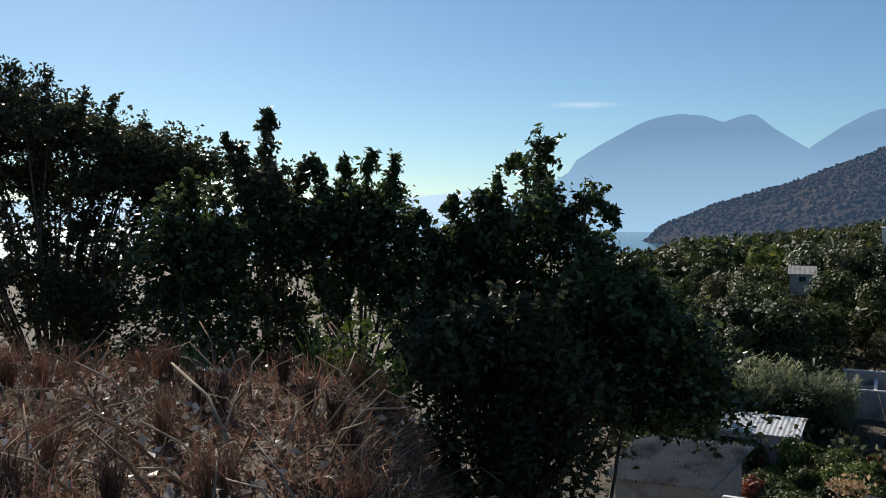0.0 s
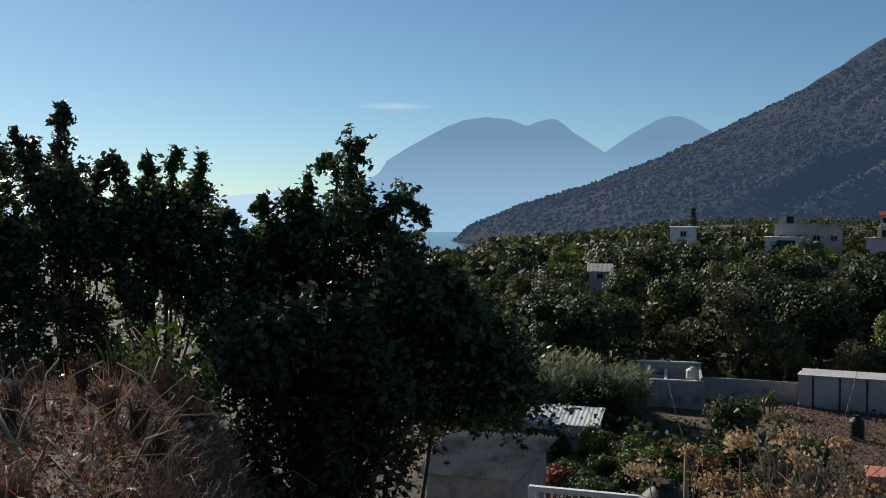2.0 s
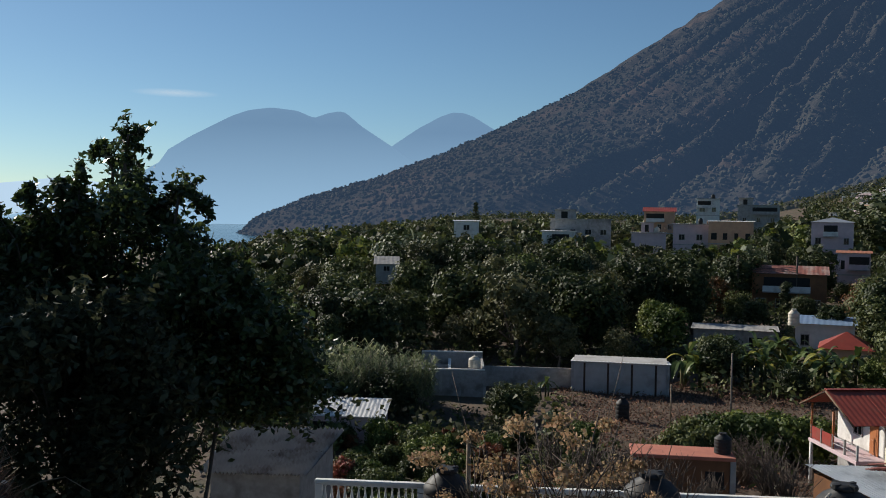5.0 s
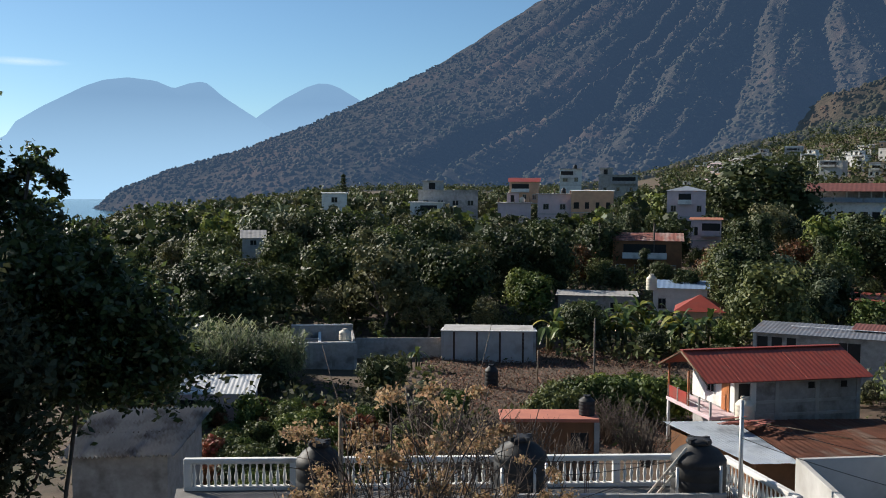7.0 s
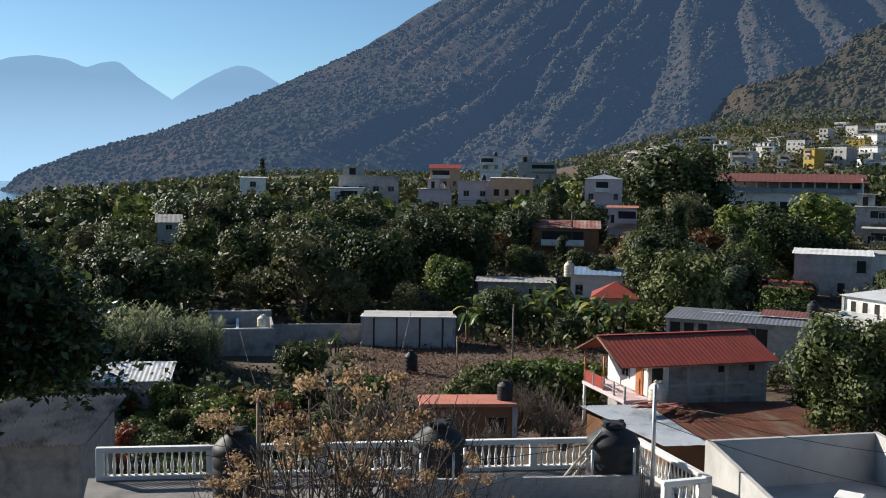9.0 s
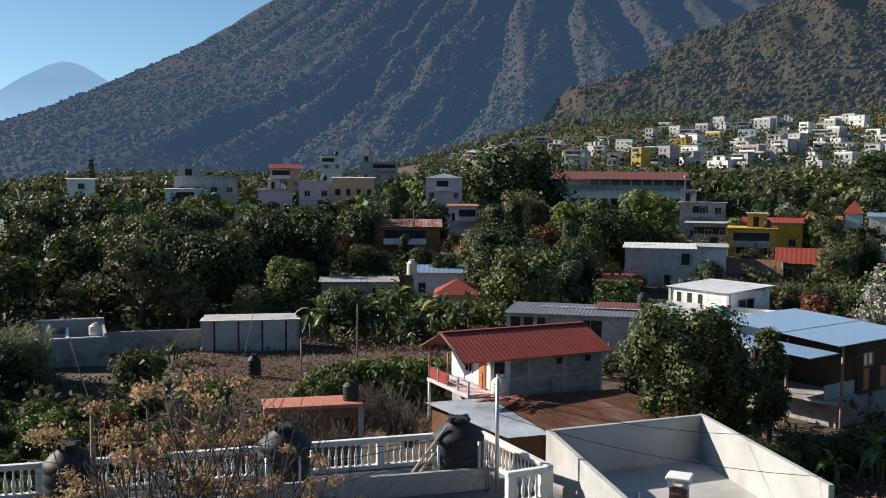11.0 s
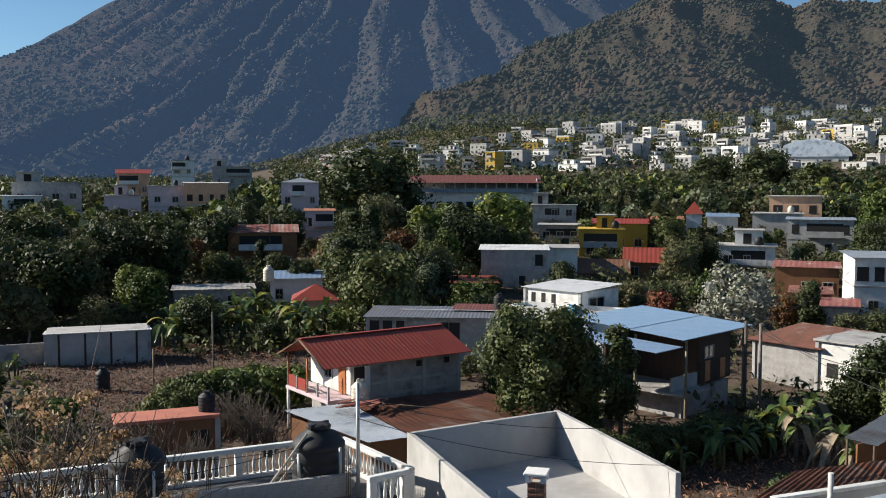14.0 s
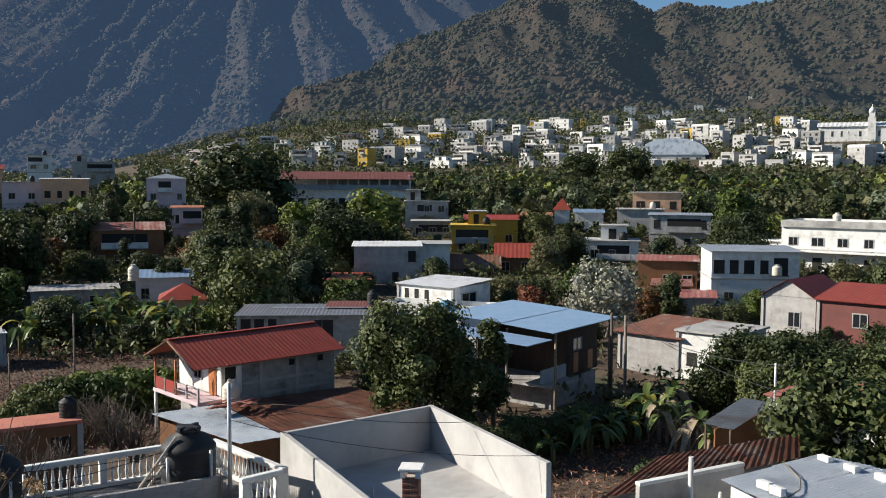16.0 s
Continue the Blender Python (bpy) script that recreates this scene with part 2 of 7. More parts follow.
def lathe(bm, prof, sides=12, m=None):
    """A turned solid from (radius, height) pairs."""
    rings = []
    for r, z in prof:
        ring = []
        for i in range(sides):
            a = 2 * math.pi * i / sides
            v = Vector((r * math.cos(a), r * math.sin(a), z))
            ring.append(bm.verts.new(m @ v if m else v))
        rings.append(ring)
    for a, b in zip(rings, rings[1:]):
        for i in range(sides):
            bm.faces.new((a[i], a[(i + 1) % sides], b[(i + 1) % sides], b[i])).smooth = True
    bm.faces.new(list(reversed(rings[0])))
    bm.faces.new(rings[-1])
    return bm


def tube(bm, pts, r0, r1, sides=6):
    """A tapered, bent rod."""
    pts = [Vector(p) for p in pts]
    rings = []
    for i, p in enumerate(pts):
        d = (pts[min(i + 1, len(pts) - 1)] - pts[max(i - 1, 0)]).normalized()
        u = d.cross(Vector((0.3, 0.9, 0.31))).normalized()
        w = d.cross(u)
        r = r0 + (r1 - r0) * i / (len(pts) - 1)
        rings.append([bm.verts.new(p + (u * math.cos(2 * math.pi * k / sides) + w * math.sin(2 * math.pi * k / sides)) * r) for k in range(sides)])
    for a, b in zip(rings, rings[1:]):
        for k in range(sides):
            bm.faces.new((a[k], a[(k + 1) % sides], b[(k + 1) % sides], b[k])).smooth = True
    bm.faces.new(list(reversed(rings[0])))
    bm.faces.new(rings[-1])
    return bm


def corrugated(bm, w, l, pitch=0.25, amp=0.03, thick=0.01, m=None):
    """A ribbed sheet over x 0..w, y 0..l, ribs running along y."""
    n = max(4, int(w / pitch) * 4)
    rows = []
    for y in (0, l):
        for dz in (0, -thick):
            rows.append([bm.verts.new((m or Matrix()) @ Vector((w * i / n, y, amp * math.sin(i * math.pi / 2) + dz))) for i in range(n + 1)])
    a, a2, b, b2 = rows
    for i in range(n):
        bm.faces.new((a[i], a[i + 1], b[i + 1], b[i]))
        bm.faces.new((a2[i + 1], a2[i], b2[i], b2[i + 1]))
        bm.faces.new((a2[i], a2[i + 1], a[i + 1], a[i]))
        bm.faces.new((b[i], b[i + 1], b2[i + 1], b2[i]))
    bm.faces.new((a2[0], a[0], b[0], b2[0]))
    bm.faces.new((a[n], a2[n], b2[n], b[n]))
    return bm


def quads(name, verts, material, parent=None):
    """One mesh out of an array of four-cornered faces (n, 4, 3)."""
    n = len(verts)
    me = bpy.data.meshes.new(name)
    me.vertices.add(n * 4)
    me.vertices.foreach_set("co", np.ascontiguousarray(verts, dtype=np.float32).ravel())
    me.loops.add(n * 4)
    me.loops.foreach_set("vertex_index", np.arange(n * 4, dtype=np.int32))
    me.polygons.add(n)
    me.polygons.foreach_set("loop_start", np.arange(0, n * 4, 4, dtype=np.int32))
    me.update(calc_edges=True)
    me.materials.append(material)
    ob = new(name, me)
    if parent:
        ob.parent = parent
    return ob


def leaf_faces(rng, pos, size, slim=0.5, droop=0.3, out=None):
    """Pointed, folded leaves at the places given, turned at random."""
    n = len(pos)
    d = rng.normal(size=(n, 3))
    d[:, 2] = d[:, 2] * 0.7 - droop
    d /= np.linalg.norm(d, axis=1)[:, None]
    side = rng.normal(size=(n, 3))
    if out is not None:
        d -= out * (d * out).sum(1)[:, None] * 0.8
        d /= np.linalg.norm(d, axis=1)[:, None]
        side = side * 0.45 + out
    s = np.cross(d, side)
    s /= np.linalg.norm(s, axis=1)[:, None] + 1e-9
    up = np.cross(s, d)
    L = (size * rng.uniform(0.6, 1.4, n))[:, None]
    base, tip = pos - d * L * 0.5, pos + d * L * 0.5
    return np.stack([base, pos + s * L * slim * 0.5 + up * L * 0.1, tip, pos - s * L * slim * 0.5 + up * L * 0.1], 1)


def clumps(rng, centres, radii, n, flat=0.8, shell=0.45):
    """n places spread over the outer part of the clumps."""
    w = np.asarray(radii, float) ** 2
    k = rng.choice(len(centres), n, p=w / w.sum())
    d = rng.normal(size=(n, 3))
    d /= np.linalg.norm(d, axis=1)[:, None]
    r = np.asarray(radii, float)[k] * rng.uniform(shell, 1.0, n) ** 0.6
    p = np.asarray(centres, float)[k] + d * r[:, None] * np.array([1, 1, flat])
    return p


# ---- the lie of the land ----
def smooth(a, b, x):
    t = np.clip((np.asarray(x, float) - a) / (b - a), 0, 1)
    return t * t * (3 - 2 * t)


R_AXIS = [0, 45, 100, 160, 230, 330, 500, 700, 900, 1400, 5000]
Z_RIGHT = [0, 0, 0.5, 4, 9, 14, 25, 52, 75, 110, 110]
Z_MID = [0, 0, 0, 3, 7, 9, 12, 14, 16, 10, 0]
Z_LAKE = [0, 0, 0, 1, 2, 2, -4, -24, -42, -60, -70]


def plain(r, az):
    a, b, c = (np.interp(r, R_AXIS, z) for z in (Z_RIGHT, Z_MID, Z_LAKE))
    k = smooth(-38, -58, az)
    j = smooth(-28, -8, az)
    return (b * (1 - k) + a * k) * (1 - j) + c * j


def knoll(x, y):
    r = np.hypot(x, y)
    yc = np.maximum(y, 0)
    hill = 14.33 - 0.035 * x - smooth(9, 24, yc) * 7 - smooth(-1.0, 2.0, x - 0.02 * yc) * 7.5
    return hill * (1 - smooth(14, 46, r))


CONE_AZ, CONE_D = -53.0, 2800.0
CONE_R = [0, 200, 400, 611, 734, 875, 1049, 1214, 1383, 1509, 1700, 1800, 1850, 2100, 2600]
CONE_Z = [830, 785, 690, 585, 518, 443, 340, 253, 174, 128, 66, 24, -20, -90, -120]
RIDGE_AZ = [-140, -110, -100, -87.6, -82.7, -79.1, -76.6, -75.2, -73, -71.4, -68.2, -64.6, -61.1, -58.2, -55.5, -49.3, -45]
RIDGE_EL = [2, 5, 8, 9.6, 9.7, 9.3, 9.75, 9.2, 10.3, 10.7, 10.5, 9.2, 8.1, 6.9, 5.6, 2.0, -4]
FOOT_AZ = [-120, -100, -85, -75, -70, -66, -62, -58, -54, -51, -47.8, -44, -38]
FOOT_EL = [1, 3, 4.4, 5.6, 6.0, 5.7, 5.9, 5.2, 4.1, 3.0, 1.2, -1.0, -4]
# big ravines of the cone: crest, floor, next crest (degrees round the summit), depth in metres
RAVINES = ((-160.9, -158.2, -157.3, 74), (-157.3, -155.0, -154.1, 70), (-153.6, -151.8, -150.6, 14), (-150.2, -147.0, -145.6, 30), (-145.2, -141.6, -139.8, 30),
           (-139.5, -136.0, -134.0, 34), (-133.6, -129.6, -127.4, 40), (-165.0, -162.6, -161.4, 14), (-127.0, -122.5, -119.5, 40))


def fbm(x, y, s, octaves=4, seed=0.0):
    out = np.zeros_like(x)
    flat = out.ravel()
    xs, ys = x.ravel() * s, y.ravel() * s
    for i in range(flat.size):
        flat[i] = noise.fractal((xs[i], ys[i], seed), 1.0, 2.1, octaves)
    return flat.reshape(x.shape)


def blend(a, b, k=14.0):
    """The higher of two surfaces, with the crease between them filled in."""
    h = np.clip(0.5 + 0.5 * (a - b) / k, 0, 1)
    return b * (1 - h) + a * h + k * h * (1 - h)


def height(x, y, rough=True, which="all"):
    x, y = np.asarray(x, float), np.asarray(y, float)
    r = np.hypot(x, y)
    az = np.degrees(np.arctan2(-x, y))
    z = plain(r, az) + knoll(x, y)
    if not rough:
        return z
    c = at(CONE_AZ, CONE_D)
    dx, dy = x - c.x, y - c.y
    rho, th = np.hypot(dx, dy), np.arctan2(dy, dx)
    n1 = fbm(x, y, 0.0022, 5, 3.0)
    k = smooth(790, 960, r)
    out = z
    if which in ("all", "cone"):
        n2 = fbm(th * 1500, rho * 0.10, 0.009, 5, 8.0)
        n3 = fbm(th * 1500, rho * 0.35, 0.03, 3, 5.0)
        body = smooth(150, 600, rho) * (1 - smooth(1450, 1900, rho))
        calm = 1 - 0.85 * smooth(10, 24, az - CONE_AZ)
        cut = np.zeros_like(rho)
        deg = np.degrees(th) + n1 * 1.3
        for t0, t1, t2, deep in RAVINES:
            cut = np.minimum(cut, -deep * np.clip(np.minimum((deg - t0) / (t1 - t0), (t2 - deg) / (t2 - t1)), 0, 1))
        cone = np.interp(rho, CONE_R, CONE_Z) - 11 - 9 * smooth(10, 20, az - CONE_AZ) + body * (cut + calm * ((np.abs(n2) - 0.24) * 44 + n3 * 8)) + n1 * 14 * smooth(0, 300, rho)
        if which == "cone":
            return cone
        out = np.maximum(out, cone)
    if which in ("all", "foot"):
        # spurs run down towards the valley
        u, v = x * 0.86 + y * 0.5, y * 0.86 - x * 0.5
        n4 = 0.30 - np.abs(fbm(u * 0.45, v, 0.0042, 5, 12.0))
        n5 = fbm(x, y, 0.02, 3, 15.0)
        ff = np.clip(1 - ((r - 1480) / np.where(r < 1480, 680, 500)) ** 2, 0, 1)
        foot = -70 + (EYE + 70 + 1480 * np.tan(np.radians(np.interp(az, FOOT_AZ, FOOT_EL)))) * ff + (n1 * 40 + n4 * 70 + n5 * 8) * ff * smooth(-43, -58, az)
        slope = smooth(0, 0.25, 1 - np.clip(1 - ((r - 2000) / 900) ** 2, 0, 1))
        ff = np.clip(1 - ((r - 2000) / 900) ** 2, 0, 1)
        ridge = -70 + (EYE + 70 + 2000 * np.tan(np.radians(np.interp(az, RIDGE_AZ, RIDGE_EL)))) * ff + (n1 * 18 + n5 * 8 + n4 * 120 * slope) * ff
        out = blend(out, blend(foot, ridge))
    return z * (1 - k) + out * k


def sheet(name, azs, rs, material, fine=0.0, which="all"):
    A, Rr = np.meshgrid(np.radians(azs), np.asarray(rs, float))
    X, Y = -np.sin(A) * Rr, np.cos(A) * Rr
    Z = height(X, Y, True, which)
    if fine:
        Z = Z + fbm(X, Y, 0.9, 3, 1.0) * fine * smooth(1.5, 4, Rr) + fbm(X, Y, 0.08, 3, 2.0) * 0.5 * smooth(40, 120, Rr)
    nr, na = A.shape
    co = np.stack([X, Y, Z], -1).reshape(-1, 3)
    i = np.arange(nr * na).reshape(nr, na)
    f = np.stack([i[:-1, :-1], i[1:, :-1], i[1:, 1:], i[:-1, 1:]], -1).reshape(-1, 4)
    me = bpy.data.meshes.new(name)
    me.from_pydata(co.tolist(), [], f.tolist())
    me.materials.append(material)
    me.polygons.foreach_set("use_smooth", np.ones(len(f), bool))
    me.update()
    return tagged(new(name, me), kind="structure")


AZ_ALL = np.concatenate([np.arange(-180, -112, 3.0), np.arange(-112, 45, 0.45), np.arange(45, 180.1, 3.0)])
ground = sheet("ground", AZ_ALL, np.concatenate([[-0.05], np.geomspace(0.6, 800, 125)]), SOIL, 0.02)
tagged(ground, "dry brown earth with patches of weeds and green", "ground")
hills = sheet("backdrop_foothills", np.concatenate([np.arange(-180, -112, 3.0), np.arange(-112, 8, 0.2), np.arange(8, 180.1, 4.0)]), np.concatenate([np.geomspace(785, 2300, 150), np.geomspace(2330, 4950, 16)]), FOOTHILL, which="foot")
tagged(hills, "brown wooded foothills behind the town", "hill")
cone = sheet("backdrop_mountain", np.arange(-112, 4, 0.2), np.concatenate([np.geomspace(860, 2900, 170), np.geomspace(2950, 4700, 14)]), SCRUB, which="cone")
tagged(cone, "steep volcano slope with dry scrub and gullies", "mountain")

bm = B()
bmesh.ops.create_grid(bm, x_segments=2, y_segments=2, size=4950, matrix=Matrix.Translation((0, 0, -24)))
tagged(link("water", bm, WATER), "calm blue lake reaching to the far shore", "lake", kind="structure")


def massif(name, azs, els, d, width, material, label):
    """A far mountain: a ridge with its crest at these directions, sloping to both sides."""
    a = np.arange(azs[0], azs[-1] - 0.01, -0.25)
    rows = []
    for k, s in ((-1, 0.0), (-0.6, 0.45), (-0.25, 0.82), (0, 1.0), (0.4, 0.5), (1, 0.0)):
        e = np.interp(-a, -np.array(azs), els)
        z = EYE + d * np.tan(np.radians(e)) 
        z = -26 + (z + 26) * s + (0 if s in (0, 1) else 1) * np.array([noise.fractal((v * 0.5, k * 3, 7), 1, 2, 4) for v in a]) * 25
        rr = d + k * width
        rows.append(np.stack([-np.sin(np.radians(a)) * rr, np.cos(np.radians(a)) * rr, z], 1))
    co = np.concatenate(rows)
    n = len(a)
    i = np.arange(len(co)).reshape(-1, n)
    f = np.stack([i[:-1, :-1], i[:-1, 1:], i[1:, 1:], i[1:, :-1]], -1).reshape(-1, 4)
    me = bpy.data.meshes.new(name)
    me.from_pydata(co.tolist(), [], f.tolist())
    me.materials.append(material)
    me.polygons.foreach_set("use_smooth", np.ones(len(f), bool))
    return tagged(new(name, me), label, "mountain", kind="structure")


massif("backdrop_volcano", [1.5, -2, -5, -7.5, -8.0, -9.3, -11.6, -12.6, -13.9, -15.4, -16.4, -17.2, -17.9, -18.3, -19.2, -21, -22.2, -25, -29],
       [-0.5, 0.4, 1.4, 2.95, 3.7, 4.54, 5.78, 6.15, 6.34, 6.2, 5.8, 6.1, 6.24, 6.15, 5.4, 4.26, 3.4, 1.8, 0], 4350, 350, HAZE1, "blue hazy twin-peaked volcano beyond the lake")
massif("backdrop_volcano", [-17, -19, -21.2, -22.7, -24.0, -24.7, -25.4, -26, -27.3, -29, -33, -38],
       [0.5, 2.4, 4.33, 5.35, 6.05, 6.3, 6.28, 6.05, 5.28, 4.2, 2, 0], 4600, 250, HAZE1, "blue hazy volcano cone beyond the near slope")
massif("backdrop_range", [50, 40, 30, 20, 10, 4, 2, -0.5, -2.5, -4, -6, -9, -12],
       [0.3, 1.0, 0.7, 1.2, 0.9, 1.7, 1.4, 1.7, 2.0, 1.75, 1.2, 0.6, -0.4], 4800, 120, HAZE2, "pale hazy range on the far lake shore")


# ---- building kit ----
def base(a, b, z=0.0):
    """Local frame of a front that runs from a to b, both (az, d): x along it, y away from the eye."""
    p, q = at(*a), at(*b)
    u = (q - p).normalized()
    v = Vector((-u.y, u.x, 0))
    return Matrix(((u.x, v.x, 0, p.x), (u.y, v.y, 0, p.y), (0, 0, 1, z), (0, 0, 0, 1))), (q - p).length


def unit_mesh(name, bm, material):
    me = bpy.data.meshes.new(name)
    bm.to_mesh(me)
    bm.free()
    me.materials.append(material)
    return me


bm = B()
for x0, x1, z0, z1 in ((-0.5, 0.5, -0.5, -0.42), (-0.5, 0.5, 0.42, 0.5), (-0.5, -0.43, -0.42, 0.42), (0.43, 0.5, -0.42, 0.42), (-0.025, 0.025, -0.42, 0.42)):
    box(bm, x0, x1, -0.06, 0.02, z0, z1)
ME_FRAME = unit_mesh("window", bm, CONCRETE)
bm = B()
box(bm, -0.5, 0.5, -0.02, 0.015, -0.5, 0.5)
ME_PANE = unit_mesh("pane", bm, GLASS)
bm = B()
box(bm, -0.5, 0.5, -0.04, 0.02, -0.5, 0.5, bevel=0.015)
for z in (-0.25, 0.2):
    box(bm, -0.36, 0.36, -0.055, -0.038, z - 0.17, z + 0.17, bevel=0.01)
ME_DOOR = unit_mesh("door", bm, DOORWOOD)
# sill and flat dark panel; the panel paints an opening's inner shade
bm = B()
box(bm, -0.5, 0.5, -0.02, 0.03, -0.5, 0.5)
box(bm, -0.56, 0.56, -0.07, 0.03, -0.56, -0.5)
ME_SHADE_PANEL = unit_mesh("opening", bm, OPENING_SHADE)


def opening(e, face, u, v, w, h, W, D, kind="window"):
    turn = {"f": pose(u, 0, v + h / 2), "r": pose(W, u, v + h / 2, 0, 0, 90), "l": pose(0, u, v + h / 2, 0, 0, -90), "b": pose(u, D, v + h / 2, 0, 0, 180)}[face]
    m = turn @ Matrix.Diagonal((w, 1, h, 1))
    o = new(kind, {"window": ME_FRAME, "door": ME_DOOR, "opening": ME_SHADE_PANEL}[kind])
    o.parent, o.matrix_basis = e, m
    if kind == "window":
        p = new("pane", ME_PANE)
        p.parent = o
    return o


def tin_roof(e, x0, x1, y0, y1, z0, z1, material, name="roof", pitch=0.3, amp=0.013, label=""):
    """Ribbed sheets from the front edge (y0, z0) to the back edge (y1, z1)."""
    l = math.hypot(y1 - y0, z1 - z0)
    near = e.matrix_basis.translation.length < 100 or e.matrix_basis.translation.length == 0
    n = max(1, round((x1 - x0) / 2.4)) if near else 1
    w = (x1 - x0) / n
    turn = pose(0, 0, 0, math.degrees(math.atan2(z1 - z0, y1 - y0)))
    if not near:
        return part(name, corrugated(B(), w, l, pitch * 2, amp, 0.012, Matrix.Translation((x0, y0, z0)) @ turn), material, e, label)
    root = part(name, box(B(), x0, x1, 0, 0.06, -0.05, -0.03, Matrix.Translation((0, y0, z0)) @ turn), material, e, label)
    first = None
    for i in range(n):
        m = Matrix.Translation((x0 + i * w, y0, z0 + 0.006 * (i % 2))) @ turn
        if first is None:
            first = part("roof_sheet", corrugated(B(), w + 0.05, l, pitch, amp, 0.012), material, root)
            first.matrix_basis = m
        else:
            again(first, m, root)
    return root


def house(a, b, depth, z0, z1, wall, label, roof="flat", roofmat=None, rise=1.2, over=0.4, wins=(), storeys=1, gable="x", category="house", name="house", group=""):
    m, W = base(a, b, z0)
    D, H = depth, z1 - z0
    e = thing(name, m, label, category, group)
    bm = B()
    box(bm, 0, W, 0, D, -1.5, H)
    if roof == "gable":
        for x in ((0, W) if gable == "x" else ()):
            f = [bm.verts.new((x + s * 0.05, y, z)) for s in (-1, 1) for y, z in ((0, H), (D, H), (D / 2, H + rise))]
            for k in ((0, 2, 1), (3, 4, 5), (0, 1, 4, 3), (1, 2, 5, 4), (2, 0, 3, 5)):
                bm.faces.new([f[i] for i in k])
        for y in ((0, D) if gable == "y" else ()):
            f = [bm.verts.new((x, y + s * 0.05, z)) for s in (-1, 1) for x, z in ((0, H), (W, H), (W / 2, H + rise))]
            for k in ((0, 1, 2), (3, 5, 4), (0, 3, 4, 1), (1, 4, 5, 2), (2, 5, 3, 0)):
                bm.faces.new([f[i] for i in k])
    part("wall", bm, wall, e)
    for i in range(1, storeys):
        part("floor_band", box(B(), -0.06, W + 0.06, -0.06, D + 0.06, H * i / storeys - 0.12, H * i / storeys + 0.1), CONCRETE, e)
    if m.translation.length < 100:
        for x in (0, W):
            part("corner_post", box(B(), x - 0.13, x + 0.13, -0.13, 0.13, -1.5, H - 0.01), CONCRETE, e)
    roofmat = roofmat or CONCRETE
    if roof == "flat":
        bm = B()
        box(bm, -over, W + over, -over, D + over, H, H + 0.18, bevel=0.02)
        part("roof", bm, roofmat, e)
    elif roof == "parapet":
        bm = B()
        box(bm, -0.06, W + 0.06, -0.06, D + 0.06, H, H + 0.14)
        for x0, x1, y0, y1 in ((0, W, 0, 0.15), (0, W, D - 0.15, D), (0, 0.15, 0.15, D - 0.15), (W - 0.15, W, 0.15, D - 0.15)):
            box(bm, x0, x1, y0, y1, H + 0.14, H + 0.85)
        part("roof", bm, roofmat, e)
    elif roof == "tin":
        tin_roof(e, -over, W + over, -over, D + over, H + 0.05, H + 0.05 + rise, roofmat)
    elif roof == "gable":
        s = rise / (D / 2 if gable == "x" else W / 2)
        if gable == "x":
            tin_roof(e, -over, W + over, -over, D / 2, H + 0.06 - over * s, H + 0.06 + rise, roofmat)
            tin_roof(e, -over, W + over, D + over, D / 2, H + 0.06 - over * s, H + 0.06 + rise, roofmat)
        else:
            for sgn in (-1, 1):
                r = tin_roof(e, 0, D + 2 * over, 0, W / 2 + over, 0, (W / 2 + over) * s, roofmat)
                r.matrix_basis = (pose(-over, D + over, H + 0.06 - over * s, 0, 0, -90) if sgn < 0 else pose(W + over, -over, H + 0.06 - over * s, 0, 0, 90))
    elif roof == "hip":
        bm = B()
        lo = [bm.verts.new(v) for v in ((-over, -over, H), (W + over, -over, H), (W + over, D + over, H), (-over, D + over, H))]
        top = bm.verts.new((W / 2, D / 2, H + rise))
        for i in range(4):
            bm.faces.new((lo[i], lo[(i + 1) % 4], top))
        bm.faces.new(lo[::-1])
        part("roof", bm, roofmat, e)
    for w in wins:
        opening(e, *w[:5], W, D, w[5] if len(w) > 5 else "window")
    return e, W


rngr = random.Random(2)
rngd = random.Random(41)


